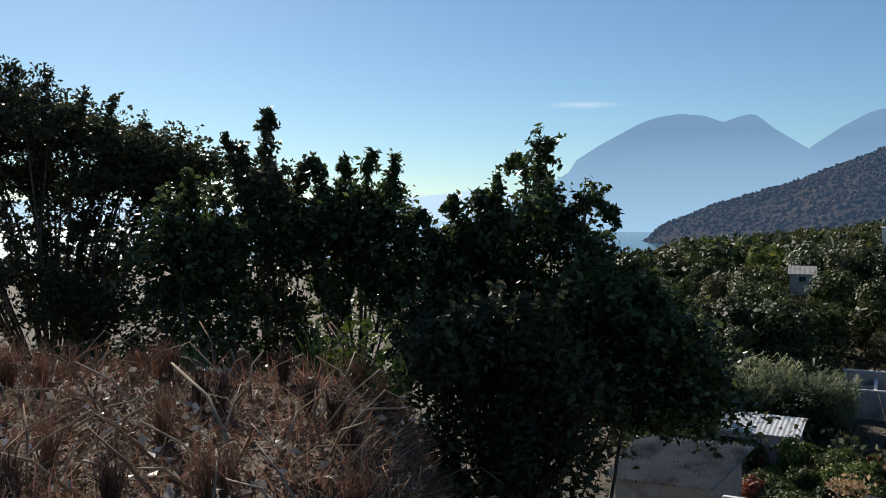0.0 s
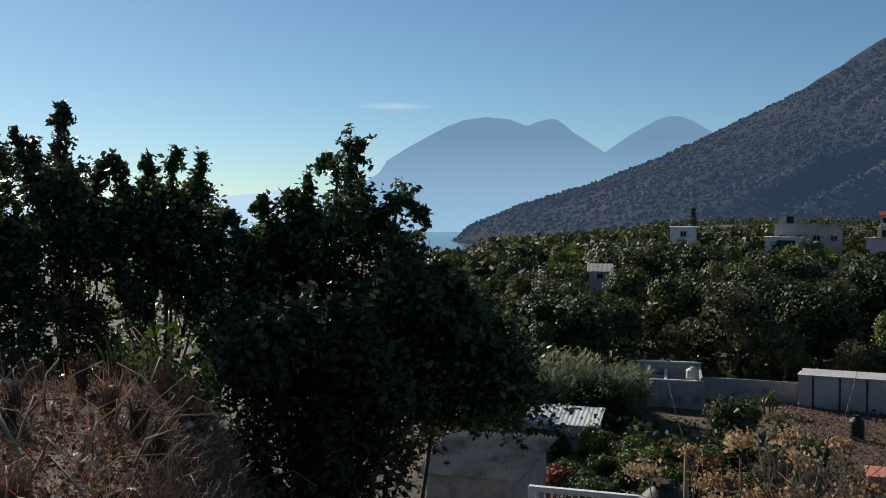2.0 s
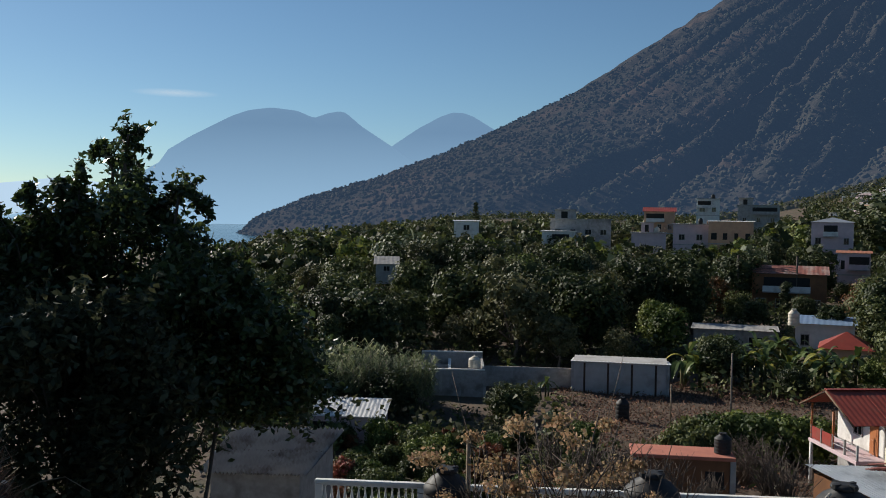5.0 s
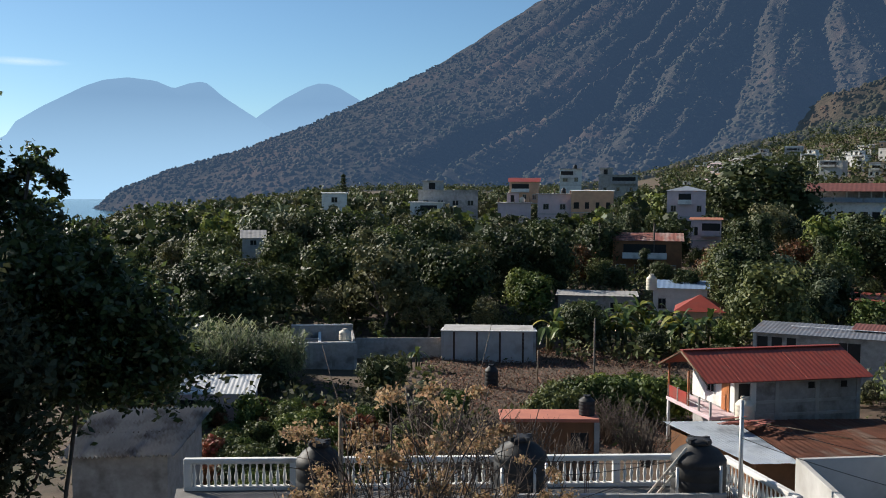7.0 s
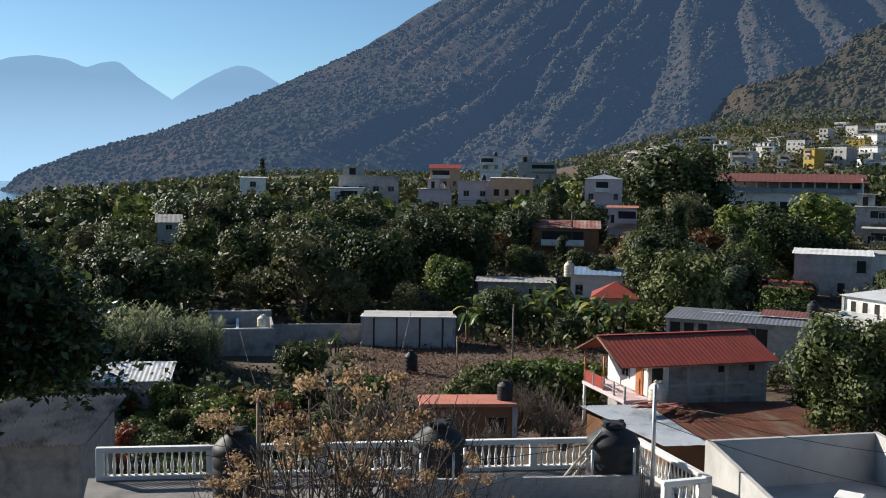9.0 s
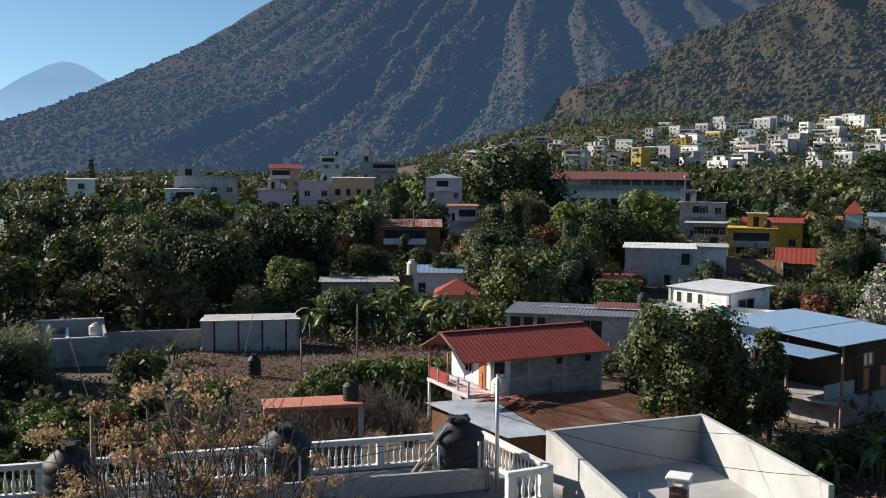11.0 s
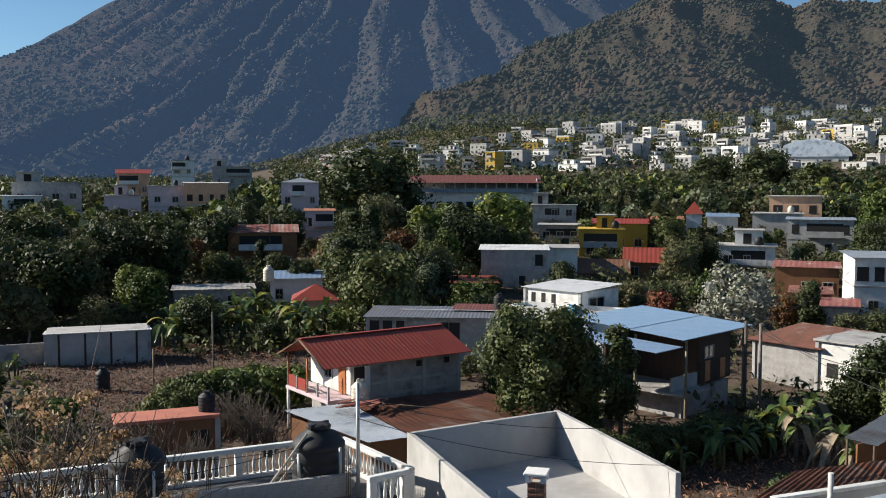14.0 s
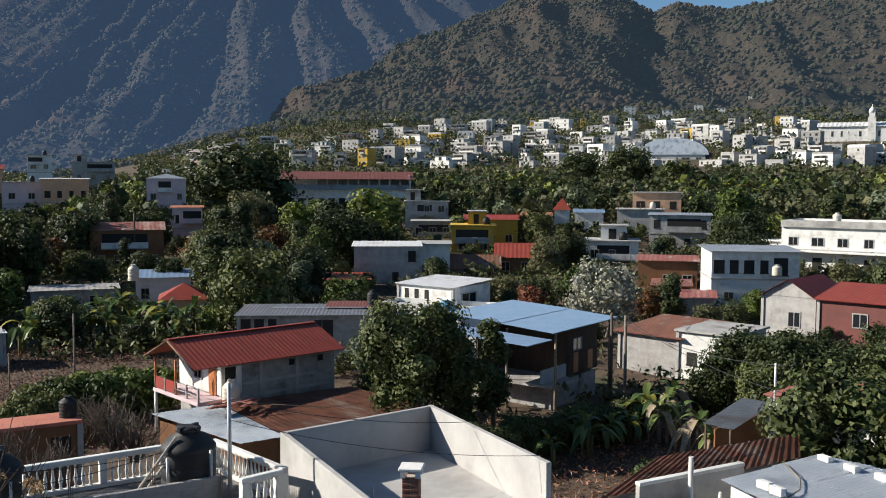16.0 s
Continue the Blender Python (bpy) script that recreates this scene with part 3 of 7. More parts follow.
def dress(e, W, D, H, wall, flat=True):
    """What far houses carry: a room on the roof, a balcony, rods and a tank."""
    if flat and rngd.random() < 0.45:
        w, x = W * rngd.uniform(0.3, 0.55), W * rngd.uniform(0, 0.4)
        room = part("roof_room", box(B(), x, x + w, D * 0.3, D - 0.2, H + 0.19, H + 2.3), wall, e)
        part("slab", box(B(), x - 0.25, x + w + 0.25, D * 0.3 - 0.5, D, H + 2.31, H + 2.46), CONCRETE, room)
        # dark sheet on the solid wall, painting the shade of a doorway
        part("doorway", box(B(), x + w * 0.3, x + w * 0.6, D * 0.3 - 0.04, D * 0.3 - 0.005, H + 0.3, H + 1.9), OPENING_SHADE, room)
    if rngd.random() < 0.45:
        x0, x1, z = W * rngd.uniform(0, 0.4), W * rngd.uniform(0.6, 1.0), H - 2.7
        bal = part("balcony", box(B(), x0, x1, -1.2, -0.03, z - 0.16, z), CONCRETE, e)
        part("balcony_rail", box(B(), x0, x1, -1.2, -1.1, z + 0.002, z + 0.85), rngd.choice((wall, CONCRETE, PLASTER)), bal)
        # flat dark sheet painted for the shade at the back of the balcony
        part("balcony_shade", box(B(), x0 + 0.1, x1 - 0.1, -0.028, -0.008, z + 0.02, z + 2.1), OPENING_SHADE, bal)
    if flat and rngd.random() < 0.5:
        r = rngd.uniform(0.45, 0.7)
        part("roof_tank", lathe(B(), [(r, H + 0.19), (r, H + 1.1), (r * 0.5, H + 1.4), (r * 0.4, H + 1.5)], 10, pose(W * rngd.uniform(0.65, 0.85), D * rngd.uniform(0.15, 0.3), 0)), rngd.choice((BLACKPLASTIC, BLACKPLASTIC, CREAMPLASTIC)), e)
    if flat and rngd.random() < 0.5:
        bm = B()
        for x in (0.2, W * 0.5, W - 0.2):
            for y in (0.2, D - 0.2):
                tube(bm, [(x, y, H + 0.15), (x, y, H + rngd.uniform(0.9, 1.5))], 0.09, 0.09, 5)
        part("column_rods", bm, WOOD, e)




def row(n, W, v, w, h, face="f", kind="window", lead=0.0):
    return [(face, lead + (W - lead) * (i + 0.5) / n, v, w * rngr.uniform(0.7, 1.15), h, kind) for i in range(n) if n < 3 or rngr.random() > 0.2]


def gz(az, d):
    p = at(az, d)
    return float(height(p.x, p.y, False))


def tank(m, r, h, material, label, name="water_tank"):
    e = thing(name, m, label, "water tank")
    bm = B()
    prof = [(r * 0.97, 0), (r, 0.05)]
    for i in range(4):
        z = 0.08 + (h * 0.68 - 0.08) * i / 3.4
        prof += [(r, z), (r * 0.975, z + 0.03), (r * 0.975, z + 0.07), (r, z + 0.10)]
    prof += [(r, h * 0.72), (r * 0.93, h * 0.76), (r * 0.72, h * 0.85), (r * 0.42, h * 0.92), (r * 0.40, h * 0.95)]
    part("body", lathe(bm, prof, 24), material, e)
    bm = B()
    lathe(bm, [(r * 0.46, h * 0.945), (r * 0.47, h * 0.97), (r * 0.44, h), (r * 0.2, h * 1.015)], 16)
    for i in range(4):
        box(bm, -0.05, 0.05, r * 0.2, r * 0.5, h * 0.955, h * 1.02, pose(0, 0, 0, 0, 0, i * 90))
    part("lid", bm, material, e)
    rib = box(B(), -0.035, 0.035, r * 0.5, r * 0.9, -0.02, 0.02, pose(0, 0, h * 0.925 - 0.02, -33))
    rib = part("rib", rib, material, e)
    for i in range(1, 8):
        again(rib, pose(0, 0, 0, 0, 0, i * 45), e)
    return e


def post(p, h, r, material, label, name="post", lean=(0, 0)):
    bm = B()
    tube(bm, [p - Vector((0, 0, 0.3)), p + Vector((lean[0] * 0.5, lean[1] * 0.5, h * 0.5)), p + Vector((lean[0], lean[1], h))], r, r * 0.85, 8)
    return tagged(link(name, bm, material), label, "post")


# ---- roof terrace with the white balustrade ----
RAIL_Z, SLAB_Z = 8.6, 7.68
bm = B()
lathe(bm, [(0.048, 0), (0.048, 0.04), (0.026, 0.06), (0.038, 0.12), (0.055, 0.22), (0.052, 0.28), (0.032, 0.40), (0.02, 0.52), (0.022, 0.58), (0.044, 0.60), (0.044, 0.66)], 10)
ME_BAL = unit_mesh("baluster", bm, PLASTER)


def balustrade(pa, pb, label, posts=3.2):
    d = pb - pa
    L = d.length
    m = Matrix.Translation((pa.x, pa.y, SLAB_Z)) @ Matrix.Rotation(math.atan2(d.y, d.x), 4, "Z")
    e = thing("balustrade", m, label, "balustrade", "balustrades round the terrace")
    bm = B()
    box(bm, 0, L, -0.09, 0.09, 0.0, 0.12, bevel=0.015)
    part("plinth", bm, PLASTER, e)
    bm = B()
    box(bm, 0, L, -0.10, 0.10, 0.78, 0.90, bevel=0.02)
    box(bm, 0, L, -0.07, 0.07, 0.75, 0.777)
    part("handrail", bm, PLASTER, e)
    k = max(1, round(L / posts))
    bm = B()
    box(bm, -0.1, 0.1, -0.1, 0.1, 0.12, 0.78, bevel=0.01)
    first = None
    for i in range(k + 1):
        x = min(max(L * i / k, 0.11), L - 0.11)
        if first is None:
            first = part("pier", bm, PLASTER, e)
            first.location.x = x
        else:
            again(first, Matrix.Translation((x, 0, 0)), e)
    n = int(L / 0.19)
    for i in range(n):
        x = L * (i + 0.5) / n
        if min(abs(x - L * j / k) for j in range(k + 1)) > 0.17:
            o = new("baluster", ME_BAL)
            o.parent, o.location = e, (x, 0, 0.12)
    return e


K0, K1, K2, K3 = at(-16.7, 26.7), at(-48.9, 27.6), at(-53.3, 24.3), at(-50.6, 23.6)
balustrade(K0, K1, "long white concrete balustrade with turned balusters")
balustrade(K1 + (K2 - K1).normalized() * 0.12, K2, "white concrete balustrade on the terrace side")
balustrade(K2 + (K3 - K2).normalized() * 0.12, K3, "short white balustrade at the terrace corner", 2.0)
terr = thing("terrace_house", Matrix(), "flat-roofed house with concrete terrace and block walls", "house")
bm = B()
cor = [K0 + (K0 - K1).normalized() * 0.15 + Vector((0, 0.2, 0)), K1 + Vector((0.15, 0.15, 0)), K2 + Vector((0.15, -0.1, 0)), K3 - Vector((0, 0.3, 0)), at(-37, 19.5), at(-15, 20.5)]
lo = [bm.verts.new((p.x, p.y, SLAB_Z - 0.22)) for p in cor]
hi = [bm.verts.new((p.x, p.y, SLAB_Z - 0.003)) for p in cor]
bm.faces.new(hi)
bm.faces.new(lo[::-1])
for i in range(6):
    bm.faces.new((lo[i], lo[(i + 1) % 6], hi[(i + 1) % 6], hi[i]))
bmesh.ops.recalc_face_normals(bm, faces=bm.faces)
part("roof", bm, STAINED_SHADED, terr)
bm = B()
inn = [p * 0.985 for p in cor]
lo = [bm.verts.new((p.x, p.y, -1)) for p in inn]
hi = [bm.verts.new((p.x, p.y, SLAB_Z - 0.225)) for p in inn]
bm.faces.new(hi)
for i in range(6):
    bm.faces.new((lo[i], lo[(i + 1) % 6], hi[(i + 1) % 6], hi[i]))
bmesh.ops.recalc_face_normals(bm, faces=bm.faces)
part("wall", bm, BLOCK, terr)

# block wall across the terrace
m, L = base((-33.5, 23.6), (-49.6, 24.9), SLAB_Z)
bw = thing("block_wall", m, "low grey concrete block wall on the terrace", "wall")
bm = B()
box(bm, 0.01, L - 0.01, 0.012, 0.128, 0, 0.58)
part("mortar", bm, CONCRETE, bw)
bm = B()
box(bm, 0.008, 0.392, 0.0, 0.14, 0.006, 0.194, bevel=0.006)
ME_BLOCK = unit_mesh("block", bm, BLOCK)
for j in range(3):
    for i in range(int(L / 0.4)):
        o = new("block", ME_BLOCK)
        o.parent, o.location = bw, (i * 0.4 + (0.2 if j % 2 else 0), 0, j * 0.2)
for az in (-35, -41, -45.5, -49.4):
    p = at(az, 24.7 + (az + 49) * -0.03, SLAB_Z)
    bm = B()
    for k in range(4):
        tube(bm, [p + Vector((0.07 * (k % 2), 0.07 * (k // 2), 0)), p + Vector((0.07 * (k % 2) + 0.02, 0.07 * (k // 2), 0.95 + 0.1 * k))], 0.008, 0.008, 5)
    tagged(link("rebar", bm, WOOD), "rusty reinforcing bars standing from the terrace wall", "rebar", "rebars")

tank(Matrix.Translation(at(-24.7, 24.6, SLAB_Z)), 0.62, 1.75, BLACKPLASTIC, "black plastic water tank on the terrace roof")
tank(Matrix.Translation(at(-37.0, 25.2, SLAB_Z)), 0.72, 1.72, BLACKPLASTIC, "black plastic water tank behind the dry shrubs")
tank(Matrix.Translation(at(-47.6, 25.6, SLAB_Z)), 0.72, 1.78, BLACKPLASTIC, "black plastic water tank beside the terrace corner")
post(at(-50.0, 24.8, SLAB_Z), 3.05, 0.06, STEEL, "tall pale steel pipe post on the terrace", "pipe_post", (0.05, 0.05))
post(at(-26.0, 24.0, SLAB_Z - 0.5), 3.3, 0.07, DRY_PALE, "pale weathered wooden post by the terrace", "wooden_post")
for az, d, h in ((-37.9, 24.4, 1.1), (-38.6, 24.2, 1.3), (-46.4, 24.8, 1.2), (-48.9, 24.9, 1.3), (-25.2, 23.3, 1.0), (-35.9, 24.0, 1.2)):
    post(at(az, d, SLAB_Z), h, 0.045, STEEL, "short pale pipe standing on the terrace", "pipe_post")
# ladder leaning on the tank
p0, p1 = at(-43.9, 24.7, SLAB_Z), at(-46.9, 25.2, SLAB_Z + 1.62)
lad = thing("ladder", Matrix(), "pale wooden ladder leaning on the black tank", "ladder")
side = Vector((0.32, -0.05, 0))
for s in (0, 1):
    bm = B()
    tube(bm, [p0 + side * s, p1 + side * s], 0.038, 0.036, 6)
    part("rail", bm, LITTER_PALE, lad)
for i in range(6):
    q = p0.lerp(p1, (i + 0.5) / 6)
    bm = B()
    tube(bm, [q, q + side], 0.028, 0.028, 6)
    part("rung", bm, LITTER_PALE, lad)

# ---- roof box with white parapets, chimney ----
QA, QB, QC = at(-53.2, 27.0), at(-62.2, 29.9), at(-69.35, 24.0)
u1, u2 = (QB - QA), (QC - QB)
QD = QA + u2 * 1.6
e = thing("parapet_house", Matrix(), "unfinished flat roof with smooth white parapet walls", "house")


def wall_run(pa, pb, z0, z1, t, material, parent, name="parapet"):
    d = pb - pa
    bm = B()
    box(bm, 0, d.length, -t / 2, t / 2, z0, z1, Matrix.Translation((pa.x, pa.y, 0)) @ Matrix.Rotation(math.atan2(d.y, d.x), 4, "Z"), bevel=0.012)
    return part(name, bm, material, parent)


n1 = u1.normalized()
n2 = u2.normalized()
wall_run(QA - n2 * 0.08, QD, 3.0, 8.80, 0.16, RENDERED, e)
wall_run(QA + n1 * 0.085, QB - n1 * 0.085, 3.0, 8.795, 0.16, RENDERED, e)
wall_run(QB - n2 * 0.08, QC + n2 * 0.08, 3.0, 8.80, 0.16, RENDERED, e)
bm = B()
f = [QA + n1 * 0.08, QB - n1 * 0.08, QC - n1 * 0.08, QC + n2 * 6 - n1 * 0.1, QD + n2 * 0.3 + n1 * 0.1]
lo = [bm.verts.new((p.x, p.y, 7.15)) for p in f]
hi = [bm.verts.new((p.x, p.y, 7.40)) for p in f]
bm.faces.new(hi)
bm.faces.new(lo[::-1])
for i in range(5):
    bm.faces.new((lo[i], lo[(i + 1) % 5], hi[(i + 1) % 5], hi[i]))
bmesh.ops.recalc_face_normals(bm, faces=bm.faces)
part("roof", bm, RENDERED, e)
ch = at(-61.0, 22.9, 7.40)
che = thing("chimney", Matrix.Translation(ch) @ pose(0, 0, 0, 0, 0, 20), "small red brick chimney with a white concrete cap", "chimney")
bm = B()
box(bm, 0.004, 0.204, 0.004, 0.10, 0.005, 0.065, bevel=0.005)
ME_BRICK = unit_mesh("brick", bm, BRICK)
for j in range(19):
    for k in range(4):
        for i in range(2):
            o = new("brick", ME_BRICK)
            o.parent = che
            o.matrix_basis = pose(0, 0, j * 0.07, 0, 0, 90 * k) @ pose(-0.21 + 0.21 * i, -0.212, 0)
            if j % 2:
                o.matrix_basis = pose(0, 0, j * 0.07, 0, 0, 90 * k) @ pose(-0.21 + 0.208 * i + 0.0, -0.206, 0)
bm = B()
box(bm, -0.19, 0.19, -0.19, 0.19, 0, 1.32)
part("core", bm, CONCRETE, che)
for x in (-0.19, 0.19):
    for y in (-0.19, 0.19):
        bm = B()
        box(bm, x - 0.06, x + 0.06, y - 0.06, y + 0.06, 1.33, 1.50)
        part("support", bm, PLASTER, che)
bm = B()
box(bm, -0.29, 0.29, -0.29, 0.29, 1.50, 1.58, bevel=0.02)
part("cap", bm, PLASTER, che)
post(at(-58.6, 24.5, 7.40), 0.55, 0.045, STEEL, "short steel vent pipe on the white roof", "vent_pipe")

# ---- red-roofed house ----
RA, RB = (-48.7, 57.1), (-56.4, 62.2)
m, W = base(RA, RB, 0.0)
e = thing("red_roof_house", m, "two-storey block house with red tin gable roof", "house")
D = 5.6
bm = B()
box(bm, 1.2, W, 0.3, D, -0.5, 5.0)
for x in (1.2, W):
    f = [bm.verts.new((x + s * 0.06, y, z)) for s in (-1, 1) for y, z in ((0.3, 5.0), (D, 5.0), (D / 2 + 0.15, 6.15))]
    for k in ((0, 2, 1), (3, 4, 5), (0, 1, 4, 3), (1, 2, 5, 4), (2, 0, 3, 5)):
        bm.faces.new([f[i] for i in k])
part("wall", bm, BLOCK, e)
bm = B()
for x in (1.25, 3.9, 6.6, W - 0.1):
    box(bm, x - 0.12, x + 0.12, 0.24, 0.31, -0.5, 4.98)
for z in (2.7, 3.5, 4.75):
    box(bm, 1.2, W, 0.255, 0.305, z - 0.09, z + 0.09)
part("frame", bm, CONCRETE, e)
bm = B()
box(bm, 1.14, 1.196, 0.35, D, 2.95, 4.95)
part("gable_wall", bm, PLASTER, e, "white and salmon painted front wall")
bm = B()
box(bm, -0.6, 1.19, 0.0, D + 0.2, 2.62, 2.84, bevel=0.02)
part("balcony", bm, PALE_PINK, e, "pinkish concrete balcony slab")
for y in (0.1, 1.5, 2.9, 4.3, D):
    bm = B()
    box(bm, -0.56, -0.44, y - 0.06, y + 0.06, 2.84, 3.7, bevel=0.01)
    part("railing_post", bm, CONCRETE, e)
for y0, y1 in ((3.1, 4.2), (4.4, D - 0.1)):
    bm = B()
    box(bm, -0.53, -0.47, y0, y1, 2.9, 3.62)
    part("railing_panel", bm, REDTIN, e, "red painted panel")
bm = B()
for z in (3.2, 3.6):
    tube(bm, [(-0.5, 0.1, z), (-0.5, 3.0, z)], 0.02, 0.02, 6)
part("railing", bm, STEEL, e)
for x, y in ((-0.5, 0.1), (-0.5, D)):
    bm = B()
    tube(bm, [(x, y, -0.5), (x, y, 2.62)], 0.11, 0.11, 8)
    part("column", bm, PLASTER, e)
for y in (2.9, D):
    bm = B()
    tube(bm, [(-0.5, y, 2.84), (-0.5, y, 5.0)], 0.07, 0.07, 8)
    part("roof_post", bm, DOORWOOD, e)
tin_roof(e, -1.0, W + 0.35, -0.45, D / 2 + 0.15, 4.93, 6.3, REDTIN, amp=0.007)
tin_roof(e, -1.0, W + 0.35, D + 0.6, D / 2 + 0.15, 4.93, 6.3, REDTIN, amp=0.007)
bm = B()
box(bm, -1.0, W + 0.35, D / 2 - 0.05, D / 2 + 0.35, 6.29, 6.34, bevel=0.015)
part("ridge_cap", bm, REDTIN, e)
for y0, y1 in ((-0.45, D / 2 + 0.15), (D + 0.6, D / 2 + 0.15)):
    bm = B()
    tube(bm, [(-1.0, y0, 4.84), (-1.0, y1, 6.2)], 0.06, 0.06, 6)
    part("barge_board", bm, WOOD, e)
o = opening(e, "l", 1.3, 2.86, 0.9, 2.0, W, D, "door")
o.location.x = 1.12
o = opening(e, "l", 3.1, 3.6, 1.0, 1.0, W, D)
o.location.x = 1.13
for u, v in ((6.2, 4.25), (8.4, 4.25)):
    o = opening(e, "f", u, v, 0.4, 0.35, W, D, "opening")
    o.location.y = 0.29
o = opening(e, "f", 1.75, 3.2, 0.7, 1.6, W, D, "opening")
o.location.y = 0.285
bm = B()
box(bm, 2.15, 2.5, 0.18, 0.3, 3.0, 4.7, bevel=0.02)
part("pilaster", bm, PLASTER, e)
tank(m @ pose(1.35, -0.55, 2.55), 0.55, 1.5, CREAMPLASTIC, "cream plastic water tank beside the balcony")

# lower roofs in front
sh = thing("lower_shed", Matrix(), "low shed with blue-grey tin and rusty tin roof sheets", "shed")


def patch(pa, pb, pc, pd, material, name, parent, label="", strips=6, amp=0.012):
    """Overlapping ribbed sheets laid over the four corners pa, pb (front) and pd, pc (back)."""
    root = part(name, tube(B(), [pa.lerp(pd, 0.5) - Vector((0, 0, 0.06)), pb.lerp(pc, 0.5) - Vector((0, 0, 0.06))], 0.05, 0.05, 6), WOOD, parent, label)
    for s in range(strips):
        n = 12
        t0, t1 = s / strips, (s + 1) / strips + 0.01
        for y0, y1 in ((0, 0.52), (0.5, 1.0)):
            bm = B()
            lift = 0.012 * (s % 2) + (0.02 if y0 else 0.0) + random.uniform(0, 0.015)
            ra, rb = [], []
            for i in range(n + 1):
                t = t0 + (t1 - t0) * i / n
                lo, hi = pa.lerp(pb, t), pd.lerp(pc, t)
                dz = Vector((0, 0, amp * math.sin(i * math.pi / 2) + lift))
                ra.append(bm.verts.new(lo.lerp(hi, y0) + dz))
                rb.append(bm.verts.new(lo.lerp(hi, y1) + dz))
            for i in range(n):
                bm.faces.new((ra[i], ra[i + 1], rb[i + 1], rb[i]))
            bmesh.ops.solidify(bm, geom=bm.faces[:], thickness=0.01)
            part("roof_sheet", bm, material, root)
    return root


def pe(az, el, dz):
    return at(az, drop(-el, dz), EYE - dz)


patch(pe(-50.6, -15.5, 13.8), pe(-53.3, -15.2, 13.8), pe(-49.4, -13.2, 13.3), pe(-45.5, -13.5, 13.3), PALEBLUE, "roof", sh, "blue-grey tin sheets", 5)
patch(pe(-53.3, -15.15, 13.78), pe(-62.5, -13.9, 13.75), pe(-57.2, -12.4, 13.1), pe(-49.5, -13.15, 13.28), RUST, "roof", sh, "rusty brown tin sheets", 8)
bm = B()
hull = [pe(-50.8, -15.4, 14.1), pe(-62.0, -14.0, 14.0), pe(-57.2, -12.7, 13.4), pe(-46.0, -13.8, 13.6)]
lo = [bm.verts.new((p.x, p.y, -1)) for p in hull]
hi = [bm.verts.new((p.x, p.y, p.z - 0.1)) for p in hull]
for i in range(4):
    bm.faces.new((lo[i], lo[(i + 1) % 4], hi[(i + 1) % 4], hi[i]))
bmesh.ops.recalc_face_normals(bm, faces=bm.faces)
part("wall", bm, OCHRE, sh, "ochre painted wall")
for i in range(9):
    p = pe(-50.5 + random.uniform(-1, 1.5), -13.3, 13.05) + Vector((random.uniform(-0.5, 0.5), random.uniform(-0.5, 0.5), 0.03 * i))
    bm = B()
    box(bm, -0.9, 0.9, -0.1, 0.1, 0, 0.03, Matrix.Translation(p) @ pose(0, 0, 0, 0, 0, random.uniform(-25, 5)))
    tagged(link("plank", bm, RUST), "loose weathered board lying on the tin roof", "board", "boards on the tin roof")
tagged(link("roof_bar", tube(B(), [pe(-49.6, -13.0, 13.0), pe(-56.0, -13.6, 13.2)], 0.03, 0.03, 6), DRY_PALE), "long pale pole lying across the tin roof", "pole")

# ---- houses of the near valley ----
H = house
e, W = H((-32.2, 88), (-37.8, 88), 4.2, 0, 2.9, RENDERED, "long grey block shed with pale tin roof", "tin", TIN, -0.35, 0.2, category="shed", name="shed")
for i in range(4):
    bm = B()
    box(bm, W * (i + 0.5) / 4 - 0.09, W * (i + 0.5) / 4 + 0.09, -0.04, 0.02, -0.5, 2.8)
    part("pilaster", bm, DARKWOOD, e)
opening(e, "l", 2.0, 0, 1.1, 2.1, W, 4.2, "door")
m, W = base((-22.9, 84), (-26.9, 84), 0)
e = thing("block_enclosure", m, "roofless grey block enclosure with pale top edge", "enclosure")
for x0, x1, y0, y1, h in ((0, W, 0, 0.2, 2.4), (0, W, 7, 7.2, 3.0), (0, 0.2, 0.2, 7, 2.4), (W - 0.2, W, 0.2, 7, 2.6), (2.6, 2.8, 0.2, 7, 2.3), (0.2, 2.6, 3.5, 3.7, 2.3)):
    bm = B()
    box(bm, x0, x1, y0, y1, -1, h, bevel=0.02)
    part("wall", bm, BLOCK, e)
for x0, x1, y0, y1, h in ((0, W, -0.03, 0.23, 2.4), (0, W, 6.97, 7.23, 3.0), (2.57, 2.83, 0.2, 7, 2.3)):
    bm = B()
    box(bm, x0, x1, y0, y1, h, h + 0.12, bevel=0.02)
    part("coping", bm, PLASTER, e)
for i in range(4):
    bm = B()
    box(bm, W * i / 3 - 0.12, W * i / 3 + 0.12, -0.05, -0.001, -1, 2.3)
    part("pilaster", bm, CONCRETE, e)
tank(m @ pose(W - 0.9, 1.2, 2.5), 0.55, 1.0, CREAMPLASTIC, "pale water tank on the block enclosure")
m, W = base((-26.9, 90), (-32.2, 90), 0)
e = thing("garden_wall", m, "grey block garden wall between shed and enclosure", "wall")
bm = B()
box(bm, 0, W, 0, 0.2, -1, 1.9, bevel=0.02)
part("wall", bm, BLOCK, e)
tank(Matrix.Translation(at(-35.2, 77, gz(-35.2, 77))), 0.55, 1.75, BLACKPLASTIC, "black water tank standing on the dry field")
post(at(-38.0, 77, 0), 3.0, 0.07, DRY_PALE, "pale wooden post on the dry field", "field_post")
post(at(-41.4, 72, 0), 6.4, 0.08, BARK_PALE, "tall thin wooden pole on the field", "field_post")
